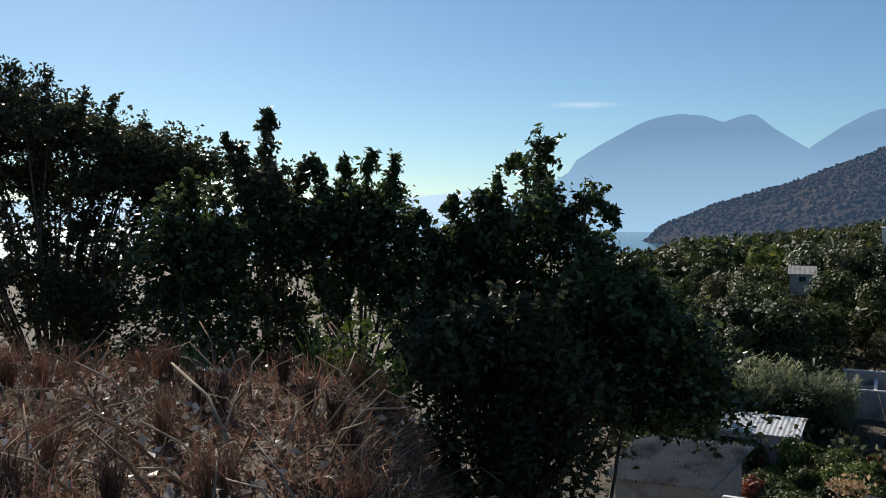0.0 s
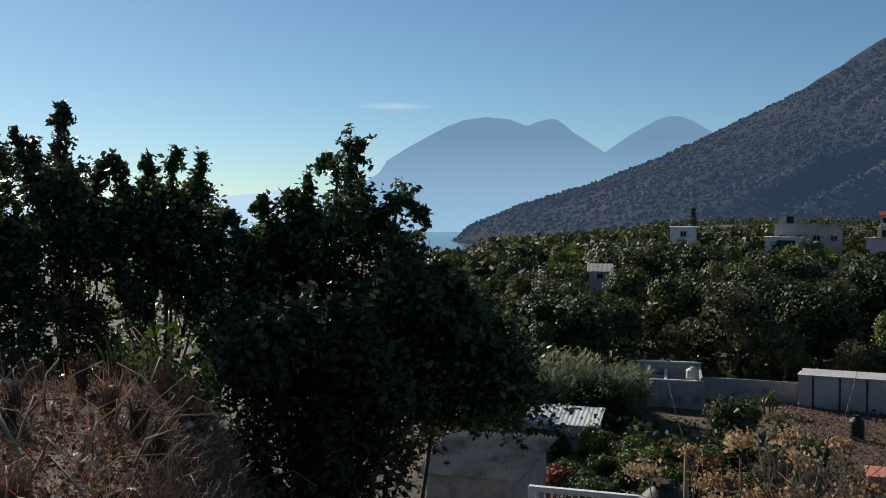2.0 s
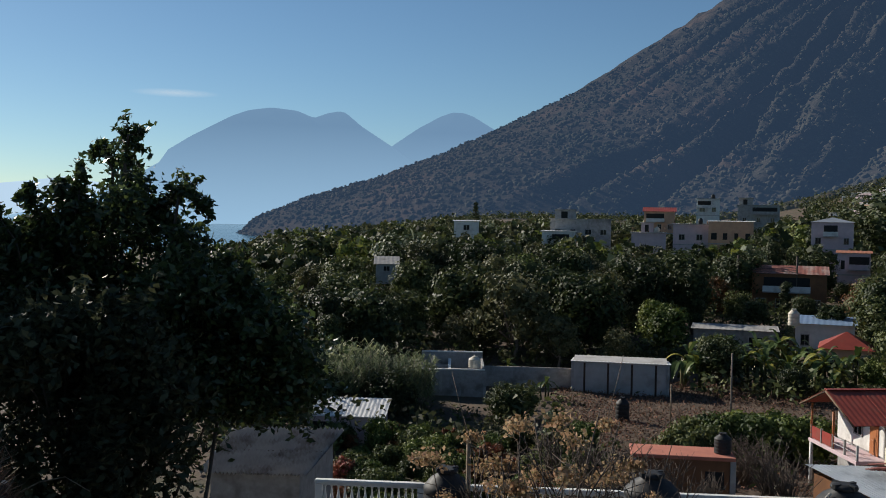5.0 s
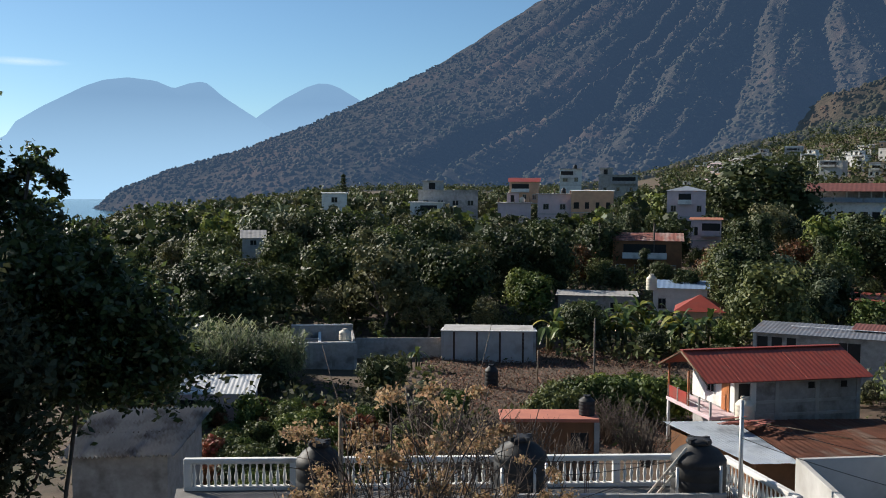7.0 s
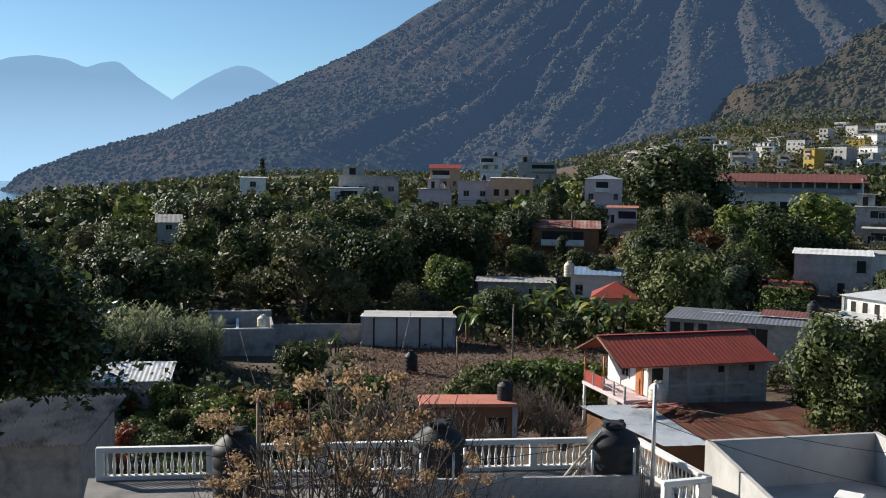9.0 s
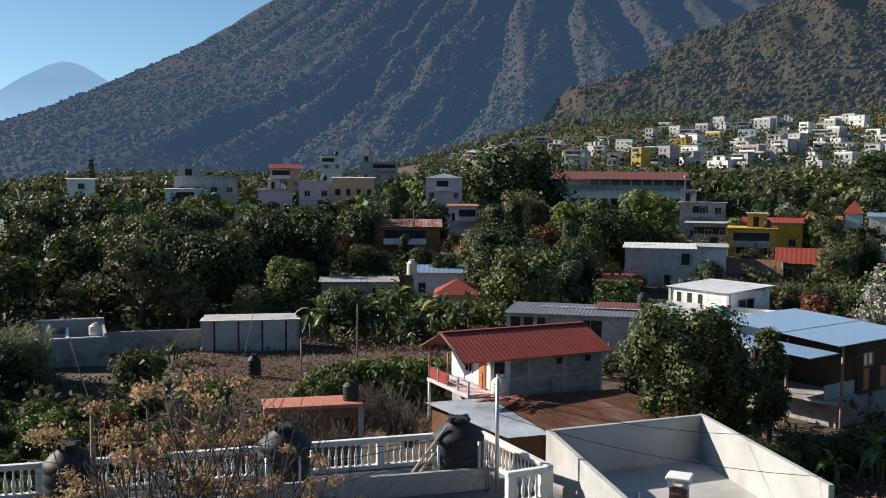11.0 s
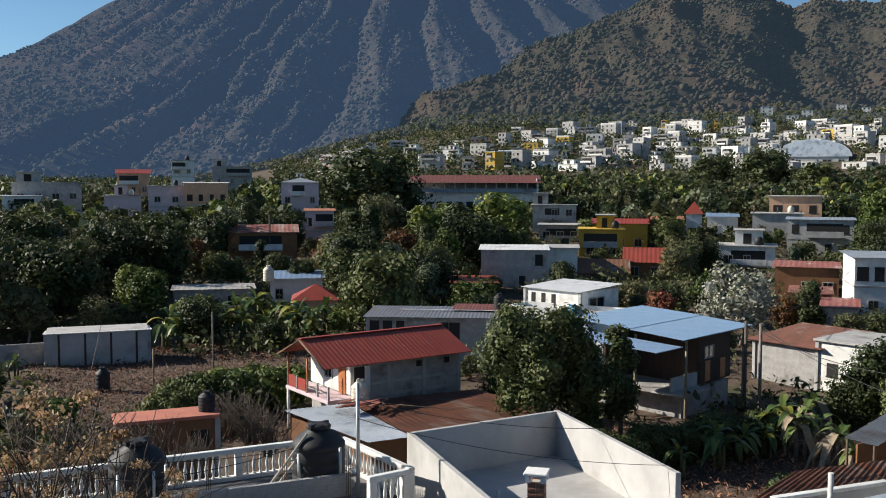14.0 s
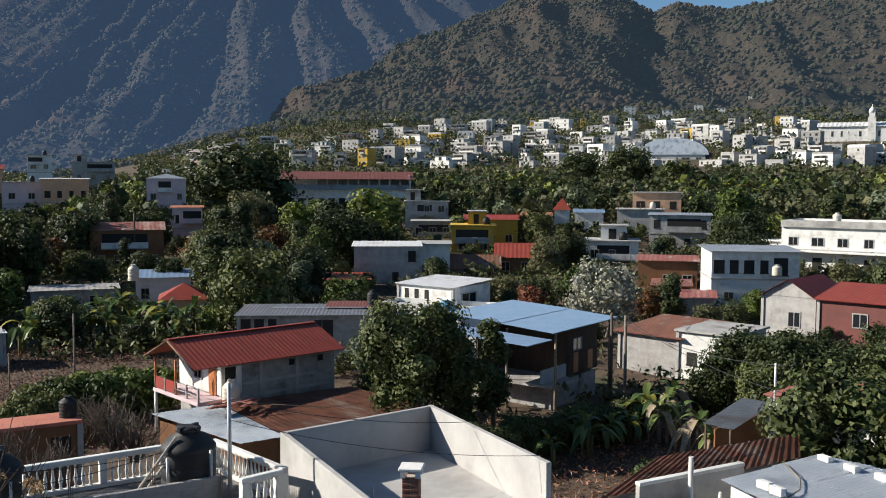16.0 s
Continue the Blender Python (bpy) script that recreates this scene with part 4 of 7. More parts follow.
post(at(-30.4, 60, 0), 3.4, 0.05, BARK_PALE, "thin leaning pole among the garden plants", "field_post", (-0.4, 0.2))
H((-16.3, 67), (-20.7, 66), 2.5, 0.0, 1.9, PALE_PINK, "small pale greenhouse shed with tin roof", "tin", TIN, 0.8, 0.2, name="greenhouse", category="shed", wins=row(3, 5.1, 0.3, 1.2, 1.2, "f", "opening"))
# tin-roofed block hut below the trees
hut = thing("block_hut", Matrix(), "grey block hut with corrugated tin roof", "hut")
a, b, c2, d2 = pe(-9.8, -14.95, 9.8), pe(-16.1, -15.35, 9.8), pe(-18.4, -12.75, 9.3), pe(-11.9, -12.5, 9.3)
patch(a, b, c2, d2, OLDTIN, "roof", hut, "grey corrugated tin", 9, 0.07)
bm = B()
cen = (a + b + c2 + d2) / 4
ring = [cen.lerp(p, 0.84) for p in (a, b, c2, d2)]
lo = [bm.verts.new((p.x, p.y, -1)) for p in ring]
hi = [bm.verts.new((p.x, p.y, p.z - 0.08)) for p in ring]
for i in range(4):
    bm.faces.new((lo[i], lo[(i + 1) % 4], hi[(i + 1) % 4], hi[i]))
bmesh.ops.recalc_face_normals(bm, faces=bm.faces)
part("wall", bm, BLOCK, hut)
H((-35.9, 47.3), (-41.6, 47.8), 1.9, 1.2, 4.35, OCHRE, "low ochre house with flat salmon-painted roof slab", "flat", SALMON, over=0.12, wins=[("f", 3.9, 1.8, 0.9, 0.8, "opening")])
tank(Matrix.Translation(at(-41.0, 48.6, 4.53)), 0.42, 1.0, BLACKPLASTIC, "small black tank on the ochre house")
H((-50.6, 80), (-59.4, 79), 6, 0, 4.7, BLOCK, "grey block house with patched tin roof", "tin", DARKTIN, 0.1, 0.35, wins=[("f", 0.6, 2.9, 0.8, 1.5, "opening"), ("f", 1.7, 2.9, 0.8, 1.5, "opening"), ("f", 2.8, 2.9, 0.7, 1.5, "opening"), ("f", 7.4, 2.6, 0.9, 1.7, "opening"), ("f", 6.6, 2.6, 0.6, 1.7, "opening")], storeys=2)
m, W = base((-53.0, 80.3), (-59.0, 79.5), 0)
rs = thing("roof_patch", m, "dark red tin sheets lying on the patched roof", "roof sheet")
for i in range(4):
    sheet_ = part("roof_sheet", corrugated(B(), 1.2, 4.0, 0.25, 0.012, 0.01), DARKRED, rs)
    sheet_.matrix_basis = pose(W * 0.42 + i * 1.15, 2.6, 4.93 + 0.012 * (i % 2), 1.0)
part("ridge_strip", box(B(), -1.0, W * 0.9, 2.4, 2.55, 4.93, 4.97), TIN, rs)
tank(m @ pose(W * 0.92, 3.0, 5.1), 0.5, 1.3, BLACKPLASTIC, "black tank on the grey block house")
H((-59.6, 70), (-62, 70), 4, 0, 2.6, PEACH, "small hut with grey-green gable roof", "gable", TIN, 1.3, 0.4, gable="y", name="hut", category="hut")
e, W = H((-60.2, 90), (-63.5, 86), 6, 0, 6.2, PLASTER, "white box-shaped upper room with tin roof", "tin", TIN, 0.3, 0.3, wins=[("f", 1.0, 4.3, 0.5, 1.5, "opening"), ("f", 2.2, 4.3, 0.5, 1.5, "opening"), ("f", 3.4, 4.3, 0.5, 1.5, "opening"), ("r", 2.5, 4.2, 2.5, 1.4)], storeys=2)
H((-59.2, 86), (-65.8, 82), 3.5, 0, 4.1, PLASTER, "white lower terrace of the box-shaped house", "parapet", PLASTER)
tank(Matrix.Translation(at(-63.1, 82.5, 4.3)), 0.75, 1.2, TEALPLASTIC, "blue plastic water tank on the white terrace")
# blue tin house
m, W = base((-69.8, 63), (-73.1, 70), 0)
e = thing("blue_roof_house", m, "wooden house on posts with blue-grey tin roof", "house")
D = 8.0
bm = B()
box(bm, W * 0.45, W, 1.2, D - 0.5, 2.2, 5.6)
part("wall", bm, DARKWOOD, e, "dark wooden plank wall")
part("back_wall", box(B(), 0.3, W * 0.45 - 0.005, D - 1.4, D - 1.2, 2.2, 5.5), DARKWOOD, e)
part("porch_wall", box(B(), 0.25, W * 0.45 - 0.01, 1.25, 1.4, 2.2, 3.1), RENDERED, e)
part("porch_floor", box(B(), 0.0, W * 0.45, 0.3, D - 1.0, 2.0, 2.195), CONCRETE, e)
bm = B()
box(bm, W * 0.2, W, 1.3, D, -1, 1.995)
part("base", bm, BLOCK, e)
for x, y in ((0.1, 0.1), (W - 0.1, 0.1), (0.1, 4), (0.1, D)):
    bm = B()
    tube(bm, [(x, y, -1), (x, y, 5.8)], 0.1, 0.09, 7)
    part("roof_post", bm, DRY_PALE, e)
tin_roof(e, -1.0, W + 0.5, -0.3, D * 0.5, 6.0, 6.28, DEEPBLUE)
tin_roof(e, -1.0, W + 0.5, D * 0.48, D + 1.0, 6.3, 6.55, DEEPBLUE)
tin_roof(e, -4.0, -0.9, -0.2, D + 0.5, 5.55, 5.85, DEEPBLUE)
opening(e, "f", W * 0.62, 3.9, 1.3, 0.9, W, D).location.y = 1.18
for i in range(6):
    bm = B()
    box(bm, W * 0.46 + i * W * 0.53 / 6, W * 0.46 + 0.05 + (i + 1) * W * 0.53 / 6, 1.14, 1.195, 2.3, 3.7 + 0.05 * (i % 2), bevel=0.01)
    part("plank", bm, DOORWOOD if i % 3 == 1 else DARKWOOD, e)
H((-73.6, 80), (-77.0, 77), 7, 0, 3.5, BLOCK, "low house with dark red rusty tin roof", "tin", RUST, 0.6, 0.5)
H((-77.0, 77), (-80.2, 75), 6, 0, 4.1, PLASTER, "whitewashed concrete house with flat grey roof", "flat", CONCRETE, over=0.25, wins=[("f", 1.2, 1.5, 0.9, 1.0, "opening")])
H((-81.7, 92), (-84.5, 90), 7, 1, 5.6, CONCRETE, "bare concrete house with red tin gable roof", "gable", REDTIN, 1.5, 0.35, gable="y", wins=[("f", 3.0, 1.8, 1.2, 1.5)])
H((-84.7, 88), (-88.6, 86), 6, 1, 5.8, DARKRED, "dark red house with red tin roof", "tin", REDTIN, 1.0, 0.4, wins=[("f", 3.5, 2.6, 1.3, 1.3)])
e, W = H((-78.8, 114), (-83.6, 116), 8, 1.5, 7.9, PLASTER, "tall white house with open top floor and tin roof", "tin", BLUETIN, 0.2, 0.5, storeys=2,
         wins=row(4, 6.8, 3.9, 1.2, 1.5, "f", "opening") + [("f", 7.8, 3.7, 1.6, 2.0, "opening"), ("f", 2.0, 0.6, 1.1, 1.1), ("f", 6.0, 0.6, 1.4, 1.2, "opening"), ("f", 8.3, 0.4, 1.6, 2.1, "opening")])
tank(Matrix.Translation(at(-82.4, 115.2, 5.2)), 0.6, 1.3, CREAMPLASTIC, "cream water tank on the white house")
e, W = H((-82.6, 146), (-92, 140), 9, 3.0, 9.6, PLASTER, "long white three-storey building with balcony arches", "parapet", PLASTER, storeys=2,
         wins=row(7, 24, 3.8, 1.6, 1.3) + row(7, 24, 0.4, 1.4, 1.8, "f", "opening"))
bm = B()
box(bm, -1.2, W, -1.6, -0.01, 3.0, 3.2, bevel=0.02)
part("balcony", bm, PLASTER, e)
bm = B()
box(bm, 0, W, -0.4, -0.08, 6.5, 7.5)
part("parapet_band", bm, CONCRETE, e)
tank(Matrix.Translation(at(-85.5, 146, 10.3)), 0.6, 1.3, CREAMPLASTIC, "cream water tank on the long white building")
H((-81.4, 152), (-84, 150), 5, 3.0, 7.0, PLASTER, "low white annex of the long building", "flat", PLASTER)

# ---- houses further off ----
def far(a0, a1, d, e1, wall, label, roof="flat", rm=None, st=1, n=2, depth=7, rise=1.0, kind="window", e0=None, tilt=0.0, gable="x"):
    z1 = EYE + d * math.tan(radians(e1))
    z0 = gz((a0 + a1) / 2, d) - 0.5 if e0 is None else EYE + d * math.tan(radians(e0))
    W = radians(abs(a1 - a0)) * d
    hh = z1 - z0
    wins = [w for i in range(st) for w in row(n, W, hh * i / st + min(1.0, hh / st * 0.3), min(1.5, W / n * 0.5), min(1.4, hh / st * 0.5), "f", kind)]
    e, W = H((a0, d), (a1, d + tilt), depth, z0, z1, wall, label, roof, rm, rise * (0.4 if roof == "tin" else 1), 0.35, wins, st, gable)
    if d > 140 and W > 4:
        dress(e, W, depth, z1 - z0, wall, roof == "flat")
    return e, W


far(-30.7, -34.3, 232, 0.0, CONCRETE, "grey concrete house with flat roofs among trees", st=2, n=4)
far(-30.2, -32.2, 226, -0.75, PLASTER, "small white annex with pale flat roof", n=2, rm=PLASTER)
far(-36.2, -38.0, 252, 0.55, PEACH, "peach house with red tin roof", "gable", REDTIN, 2, 3)
far(-35.5, -37.5, 222, -0.75, PALE_PINK, "pinkish low house with flat roof", n=2)
far(-37.9, -39.9, 222, -0.2, PALE_PINK, "pale pink two-storey house among trees", st=2, n=2)
far(-39.9, -42.4, 220, 0.0, PEACH, "peach house with open gallery and grey roof", "tin", TIN, 2, 4, rise=0.4, kind="opening")
far(-39.2, -40.5, 300, 1.3, PLASTER, "narrow white tower house", st=3, n=2)
far(-41.5, -43.8, 310, 0.95, CONCRETE, "grey house with flat roof behind trees", st=2, n=3)
far(-24.9, -26.4, 235, -0.2, PLASTER, "small white hut among the trees", "tin", TIN, n=1, rise=0.4, e0=-1.0)
far(-20.2, -21.5, 150, -2.85, CONCRETE, "small whitewashed hut among the trees", "gable", BLOCK, n=1, e0=-3.5)
far(-45.5, -47.7, 200, 0.05, PALE_PINK, "pale lilac three-storey house with balcony", "hip", BLUETIN, 2, 3)
far(-46.9, -48.6, 172, -1.65, PALE_PINK, "two-storey house with orange tile roof", "tin", TILE, 2, 3, rise=0.5, kind="opening")
far(-42.4, -46.4, 150, -2.9, OCHRE, "long low house with brown gable roof", "gable", RUST, 1, 4, rise=1.0)
far(-39.2, -43.8, 116, -6.25, BLOCK, "long dark block building with tin roof", "tin", BLOCK, n=2, rise=0.2, depth=5)
far(-46.2, -48.8, 106, -7.0, PEACH, "low house with red hipped tin roof", "hip", REDTIN, rise=1.6, depth=5)
far(-44.8, -47.9, 118, -5.7, PLASTER, "white house with blue tin roof", "tin", DEEPBLUE, rise=0.8, n=3)
tank(Matrix.Translation(at(-44.7, 117, EYE - 117 * 0.102)), 0.65, 1.9, CREAMPLASTIC, "white water tank on the blue-roofed house")
far(-57.5, -61.5, 126, -4.0, CONCRETE, "dark open-floored house with pale tin roof", "tin", TIN, 2, 4, rise=0.6, kind="opening")
far(-61.4, -63.3, 132, -3.9, PLASTER, "white and blue low house", n=2)
far(-55.5, -58.4, 118, -6.0, OCHRE, "low house with red tin roof under trees", "tin", REDTIN, n=2, rise=0.5)
far(-63.4, -66.0, 158, -2.75, YELLOW, "bright yellow two-storey house with flat roof", "flat", YELLOW, 1, 2)
far(-64.2, -67.4, 168, -2.35, YELLOW, "yellow house with red tin roof", "gable", REDTIN, 1, 3, rise=0.7)
far(-66.1, -68.4, 136, -4.6, OCHRE, "small house with steep red gable roof", "gable", REDTIN, rise=1.7, depth=8)
far(-63.3, -66.3, 132, -5.3, WOOD, "dark house with grey gable roof", "gable", RUST, rise=1.6, n=2)
far(-60.6, -63.2, 190, -1.3, CONCRETE, "cluster of grey concrete rooms", st=2, n=3)
far(-61.0, -63.5, 178, -2.5, BLOCK, "grey block house with flat roof", st=1, n=3)
far(-69.6, -70.5, 186, -1.75, PLASTER, "little pavilion with pointed red roof", "hip", REDTIN, rise=2.4, depth=3, n=1)
far(-67.6, -69.4, 180, -2.1, OCHRE, "low house with orange tile roof", "tin", TILE, n=2)
far(-70.8, -72.5, 190, -1.9, PLASTER, "white house with blue tin roof", "tin", DEEPBLUE, rise=1.4, n=2)
far(-74.2, -77.0, 190, -0.7, PEACH, "brick house with arched openings", "flat", CONCRETE, 2, 3, kind="opening")
far(-73.3, -76.0, 182, -1.7, CONCRETE, "grey concrete house below the arches", n=3, kind="opening")
far(-75.2, -78.7, 166, -2.0, CONCRETE, "unfinished concrete house with tin-covered deck", "tin", BLUETIN, 2, 4, rise=0.5, kind="opening")
far(-71.5, -74.6, 150, -3.6, PLASTER, "low white house with flat concrete roof", n=3)
far(-74.6, -78.0, 126, -4.7, OCHRE, "rusty low shacks with red tin roof", "tin", RUST, n=3, rise=0.6)
far(-75.5, -77.6, 108, -6.2, BRICK, "ruinous brick house with tanks and clutter", n=2, kind="opening", rm=RUST)
far(-77.2, -79.0, 100, -6.9, BLOCK, "small block shack with rusty roof", "tin", RUST, n=1, rise=0.4)
# school
d = 232
zt = EYE + d * math.tan(radians(0.05))
e, W = H((-53.4, d), (-60.9, d), 10, 9.0, zt - 2.6, PLASTER, "long school building with red roof and open gallery", "flat", CONCRETE, over=0.6,
         wins=row(12, 30, 1.0, 1.5, 1.6, "f", "opening"))
for i in range(13):
    bm = B()
    box(bm, W * i / 12 - 0.15, W * i / 12 + 0.15, 0.1, 0.4, zt - 9.0 - 2.45, zt - 9.0)
    part("column", bm, PLASTER, e)
bm = B()
box(bm, W * 0.0, W, 5, 9.8, zt - 9.0 - 2.45, zt - 9.0)
part("upper_wall", bm, BLOCK, e)
bm = B()
box(bm, 0, W, 0.05, 0.35, zt - 9.0 - 2.4, zt - 9.0 - 1.4)
part("railing", bm, BLUETIN, e)
bm = B()
box(bm, W - 0.3, W, 0, 10, zt - 9.0 - 2.4, zt - 9.0 + 1.0)
part("end_wall", bm, PLASTER, e)
tin_roof(e, -1, W + 0.8, -1.2, 5, zt - 9.0, zt - 9.0 + 1.9, DARKRED, pitch=0.5)
tin_roof(e, -1, W + 0.8, 11.2, 5, zt - 9.0, zt - 9.0 + 1.9, DARKRED, pitch=0.5)
# sports hall with a round roof
d = 520
m, W = base((-74.6, d), (-78.3, d), EYE + d * math.tan(radians(1.0)))
e = thing("sports_hall", m, "white sports hall with blue barrel roof", "hall")
bm = B()
box(bm, 0, W, 0, 40, -6, 5)
part("wall", bm, PLASTER, e)
bm = B()
for y0, y1, k in ((0.2, 42, 1.0), (-0.4, 0.1, 1.04)):
    ra = [[bm.verts.new((W / 2 - math.cos(math.pi * i / 16) * W * 0.53 * k, y, 5 + math.sin(math.pi * i / 16) * 8.5 * k)) for i in range(17)] for y in (y0, y1)]
    for i in range(16):
        bm.faces.new((ra[0][i + 1], ra[0][i], ra[1][i], ra[1][i + 1]))
    bm.faces.new(ra[0])
part("roof", bm, PALEBLUE, e)
for w in row(5, W, 0.5, 4.0, 3.2):
    opening(e, *w[:5], W, 40)
# church on the slope
d = 610
m, W = base((-84.4, d), (-92, d), EYE + d * math.tan(radians(2.3)))
e = thing("church", m, "long white church with bell tower and dome", "church")
bm = B()
box(bm, 0, W, 0, 16, -8, 8)
part("wall", bm, PLASTER, e)
tin_roof(e, -1, W + 1, -1, 8, 8, 11, TIN, pitch=1.2, amp=0.1)
tin_roof(e, -1, W + 1, 17, 8, 8, 11, TIN, pitch=1.2, amp=0.1)
bm = B()
tw = radians(2.7) * d
box(bm, tw - 2.2, tw + 2.2, -1, 3.4, -8, 13)
box(bm, tw - 1.6, tw + 1.6, -0.4, 2.8, 13, 16)
part("tower", bm, PLASTER, e)
bm = B()
lathe(bm, [(1.9, 0), (1.85, 1), (1.5, 2), (0.8, 2.8), (0.35, 3.1), (0.3, 4.0), (0.05, 4.8)], 14, pose(tw, 1.2, 16))
part("dome", bm, PLASTER, e)
for w in row(16, W, 2.0, 1.3, 3.5):
    opening(e, *w[:5], W, 16)

# ---- town on the slope ----
rng = random.Random(7)
TOWN = []
TRY = 0
while len(TOWN) < 260 and TRY < 6000:
    TRY += 1
    az = -46 - 46 * rng.random() ** 0.8
    d = rng.uniform(455, 735)
    elg = math.degrees(math.atan2(gz(az, d) - EYE, d))
    top = np.interp(az, [-90, -73, -60, -52, -46], [3.0, 3.6, 3.3, 2.0, 1.4])
    if elg > top - 0.25 or any(abs(az - a) < 0.7 and abs(d - q) < 13 for a, q in TOWN) or (-79 < az < -74 and 495 < d < 570) or (az < -83.6 and d > 560):
        continue
    TOWN.append((az, d))
    st = rng.choice((1, 1, 1, 2, 2, 2, 3))
    w = rng.uniform(4, 10.5)
    wall = rng.choices((PLASTER, RENDERED, CONCRETE, BLOCK, YELLOW, PEACH, PALE_PINK), (30, 34, 16, 12, 3, 3, 3))[0]
    kind = rng.choice(("flat", "flat", "parapet", "parapet", "tin"))
    z0 = gz(az, d) - 1
    z1 = z0 + 1 + st * 2.9
    a1 = az - math.degrees(w / d)
    what = {PLASTER: "white plastered", RENDERED: "pale cement-rendered", CONCRETE: "bare concrete", BLOCK: "grey block", YELLOW: "yellow painted", PEACH: "peach painted", PALE_PINK: "pale pink"}[wall]
    wins = [q for i in range(st) for q in row(2 if w < 7 else 3, w, 1.9 + i * 2.9, 1.2, 1.3, "f", rng.choice(("window", "opening")))]
    deep = rng.uniform(6, 9)
    e, W = house((az, d), (a1, d + rng.uniform(-0.9, -0.1) * w), deep, z0, z1, wall, what + " town house with " + {"flat": "flat slab roof", "parapet": "parapet roof", "tin": "tin roof"}[kind], kind,
          TIN if kind == "tin" else (PLASTER if rng.random() < 0.5 else CONCRETE), 0.7, 0.25, wins, st, group="houses of the town on the slope")
    dress(e, W, deep, z1 - z0, wall, kind == "flat")
for az, el, w, st in ((-73.6, 4.0, 9, 3), (-77.6, 4.2, 7, 3), (-75.0, 3.6, 9, 2), (-75.8, 3.9, 8, 2), (-68.5, 4.2, 7, 1), (-78.9, 4.0, 6, 2), (-80.6, 4.9, 6, 1), (-88, 4.6, 6, 2)):
    d = 740.0
    while d < 1500 and float(height(at(az, d).x, at(az, d).y, True, "foot")) < EYE + d * math.tan(radians(el - 0.3)):
        d += 8
    z0 = float(height(at(az, d).x, at(az, d).y, True, "foot")) - 1
    w *= d / 770
    st += 1
    house((az, d), (az - math.degrees(w / d), d), 7, z0, z0 + st * 2.9, PLASTER, "white house standing high on the wooded slope", "flat", CONCRETE, 0.7, 0.25,
          [q for i in range(st) for q in row(2, w, 1.0 + i * 2.9, 1.3, 1.3)], st, group="houses above the town")


# ---- plants ----
def branchy(bm, rng, p, tips, r, bend=0.25):
    """Limbs from the point p to each tip, thinning out."""
    for t in tips:
        t = Vector(t)
        mid = p.lerp(t, 0.5) + Vector(rng.normal(size=3)) * bend * (t - p).length * 0.3
        tube(bm, [p, mid, t], r, r * 0.25, 5)


def tree_model(seed, h, w, leaves, leaf, material, trunkmat=BARK, lobes=14, low=0.3, flat=0.8, shell=0.45, name="tree", shape="dome", lobe_r=0.30):
    """A template tree at the world's origin: trunk with limbs, and a crown of leaves gathered in uneven lobes."""
    rng = np.random.default_rng(seed)
    e = new(name)
    c, rad = [], []
    for i in range(lobes):
        t = (i + 0.5) / lobes
        if shape == "dome":
            a = i * 2.4 + rng.uniform(-0.4, 0.4)
            zz = low + (0.9 - low) * t
            rr = w * 0.5 * math.sqrt(max(0.05, 1 - (max(0, zz - 0.45) / 0.55) ** 2)) * rng.uniform(0.35, 0.8)
        elif shape == "column":
            a = rng.uniform(0, 6.28)
            zz = low + (0.95 - low) * t
            rr = w * 0.25 * rng.uniform(0.2, 1) * (1.1 - t * 0.6)
        else:
            a = i * 2.4
            zz = 0.62 + 0.25 * rng.random()
            rr = w * 0.5 * math.sqrt(t) * 0.85
        c.append((math.cos(a) * rr, math.sin(a) * rr, zz * h))
        rad.append(w * lobe_r * rng.uniform(0.6, 1.15) * (1.0 if shape != "flat" else 0.8))
    bm = B()
    tube(bm, [(0, 0, -0.8), (rng.uniform(-0.1, 0.1) * w, 0, h * low * 0.6), (0, 0, h * 0.62)], 0.035 * h * 0.8, 0.012 * h, 7)
    branchy(bm, rng, Vector((0, 0, h * low * 0.7)), c[::2], 0.012 * h)
    part("trunk", bm, trunkmat, e)
    pos = clumps(rng, c, rad, leaves, flat, shell)
    pos = pos[pos[:, 2] > 0.15]
    mid = np.asarray(c)[np.argmin(np.linalg.norm(pos[:, None, :] - np.asarray(c)[None], axis=2), axis=1)]
    out = (pos - mid) / (np.linalg.norm(pos - mid, axis=1)[:, None] + 1e-6) + (pos - np.array([0, 0, h * 0.5])) / w
    out /= np.linalg.norm(out, axis=1)[:, None] + 1e-6
    inner = clumps(rng, c, [q * 0.55 for q in rad], leaves // 7, flat, 0.05)
    quads("crown", np.concatenate([leaf_faces(rng, pos, leaf, 0.6, 0.3, out), leaf_faces(rng, inner, leaf * 2.6, 0.8)]), material, e)
    return e


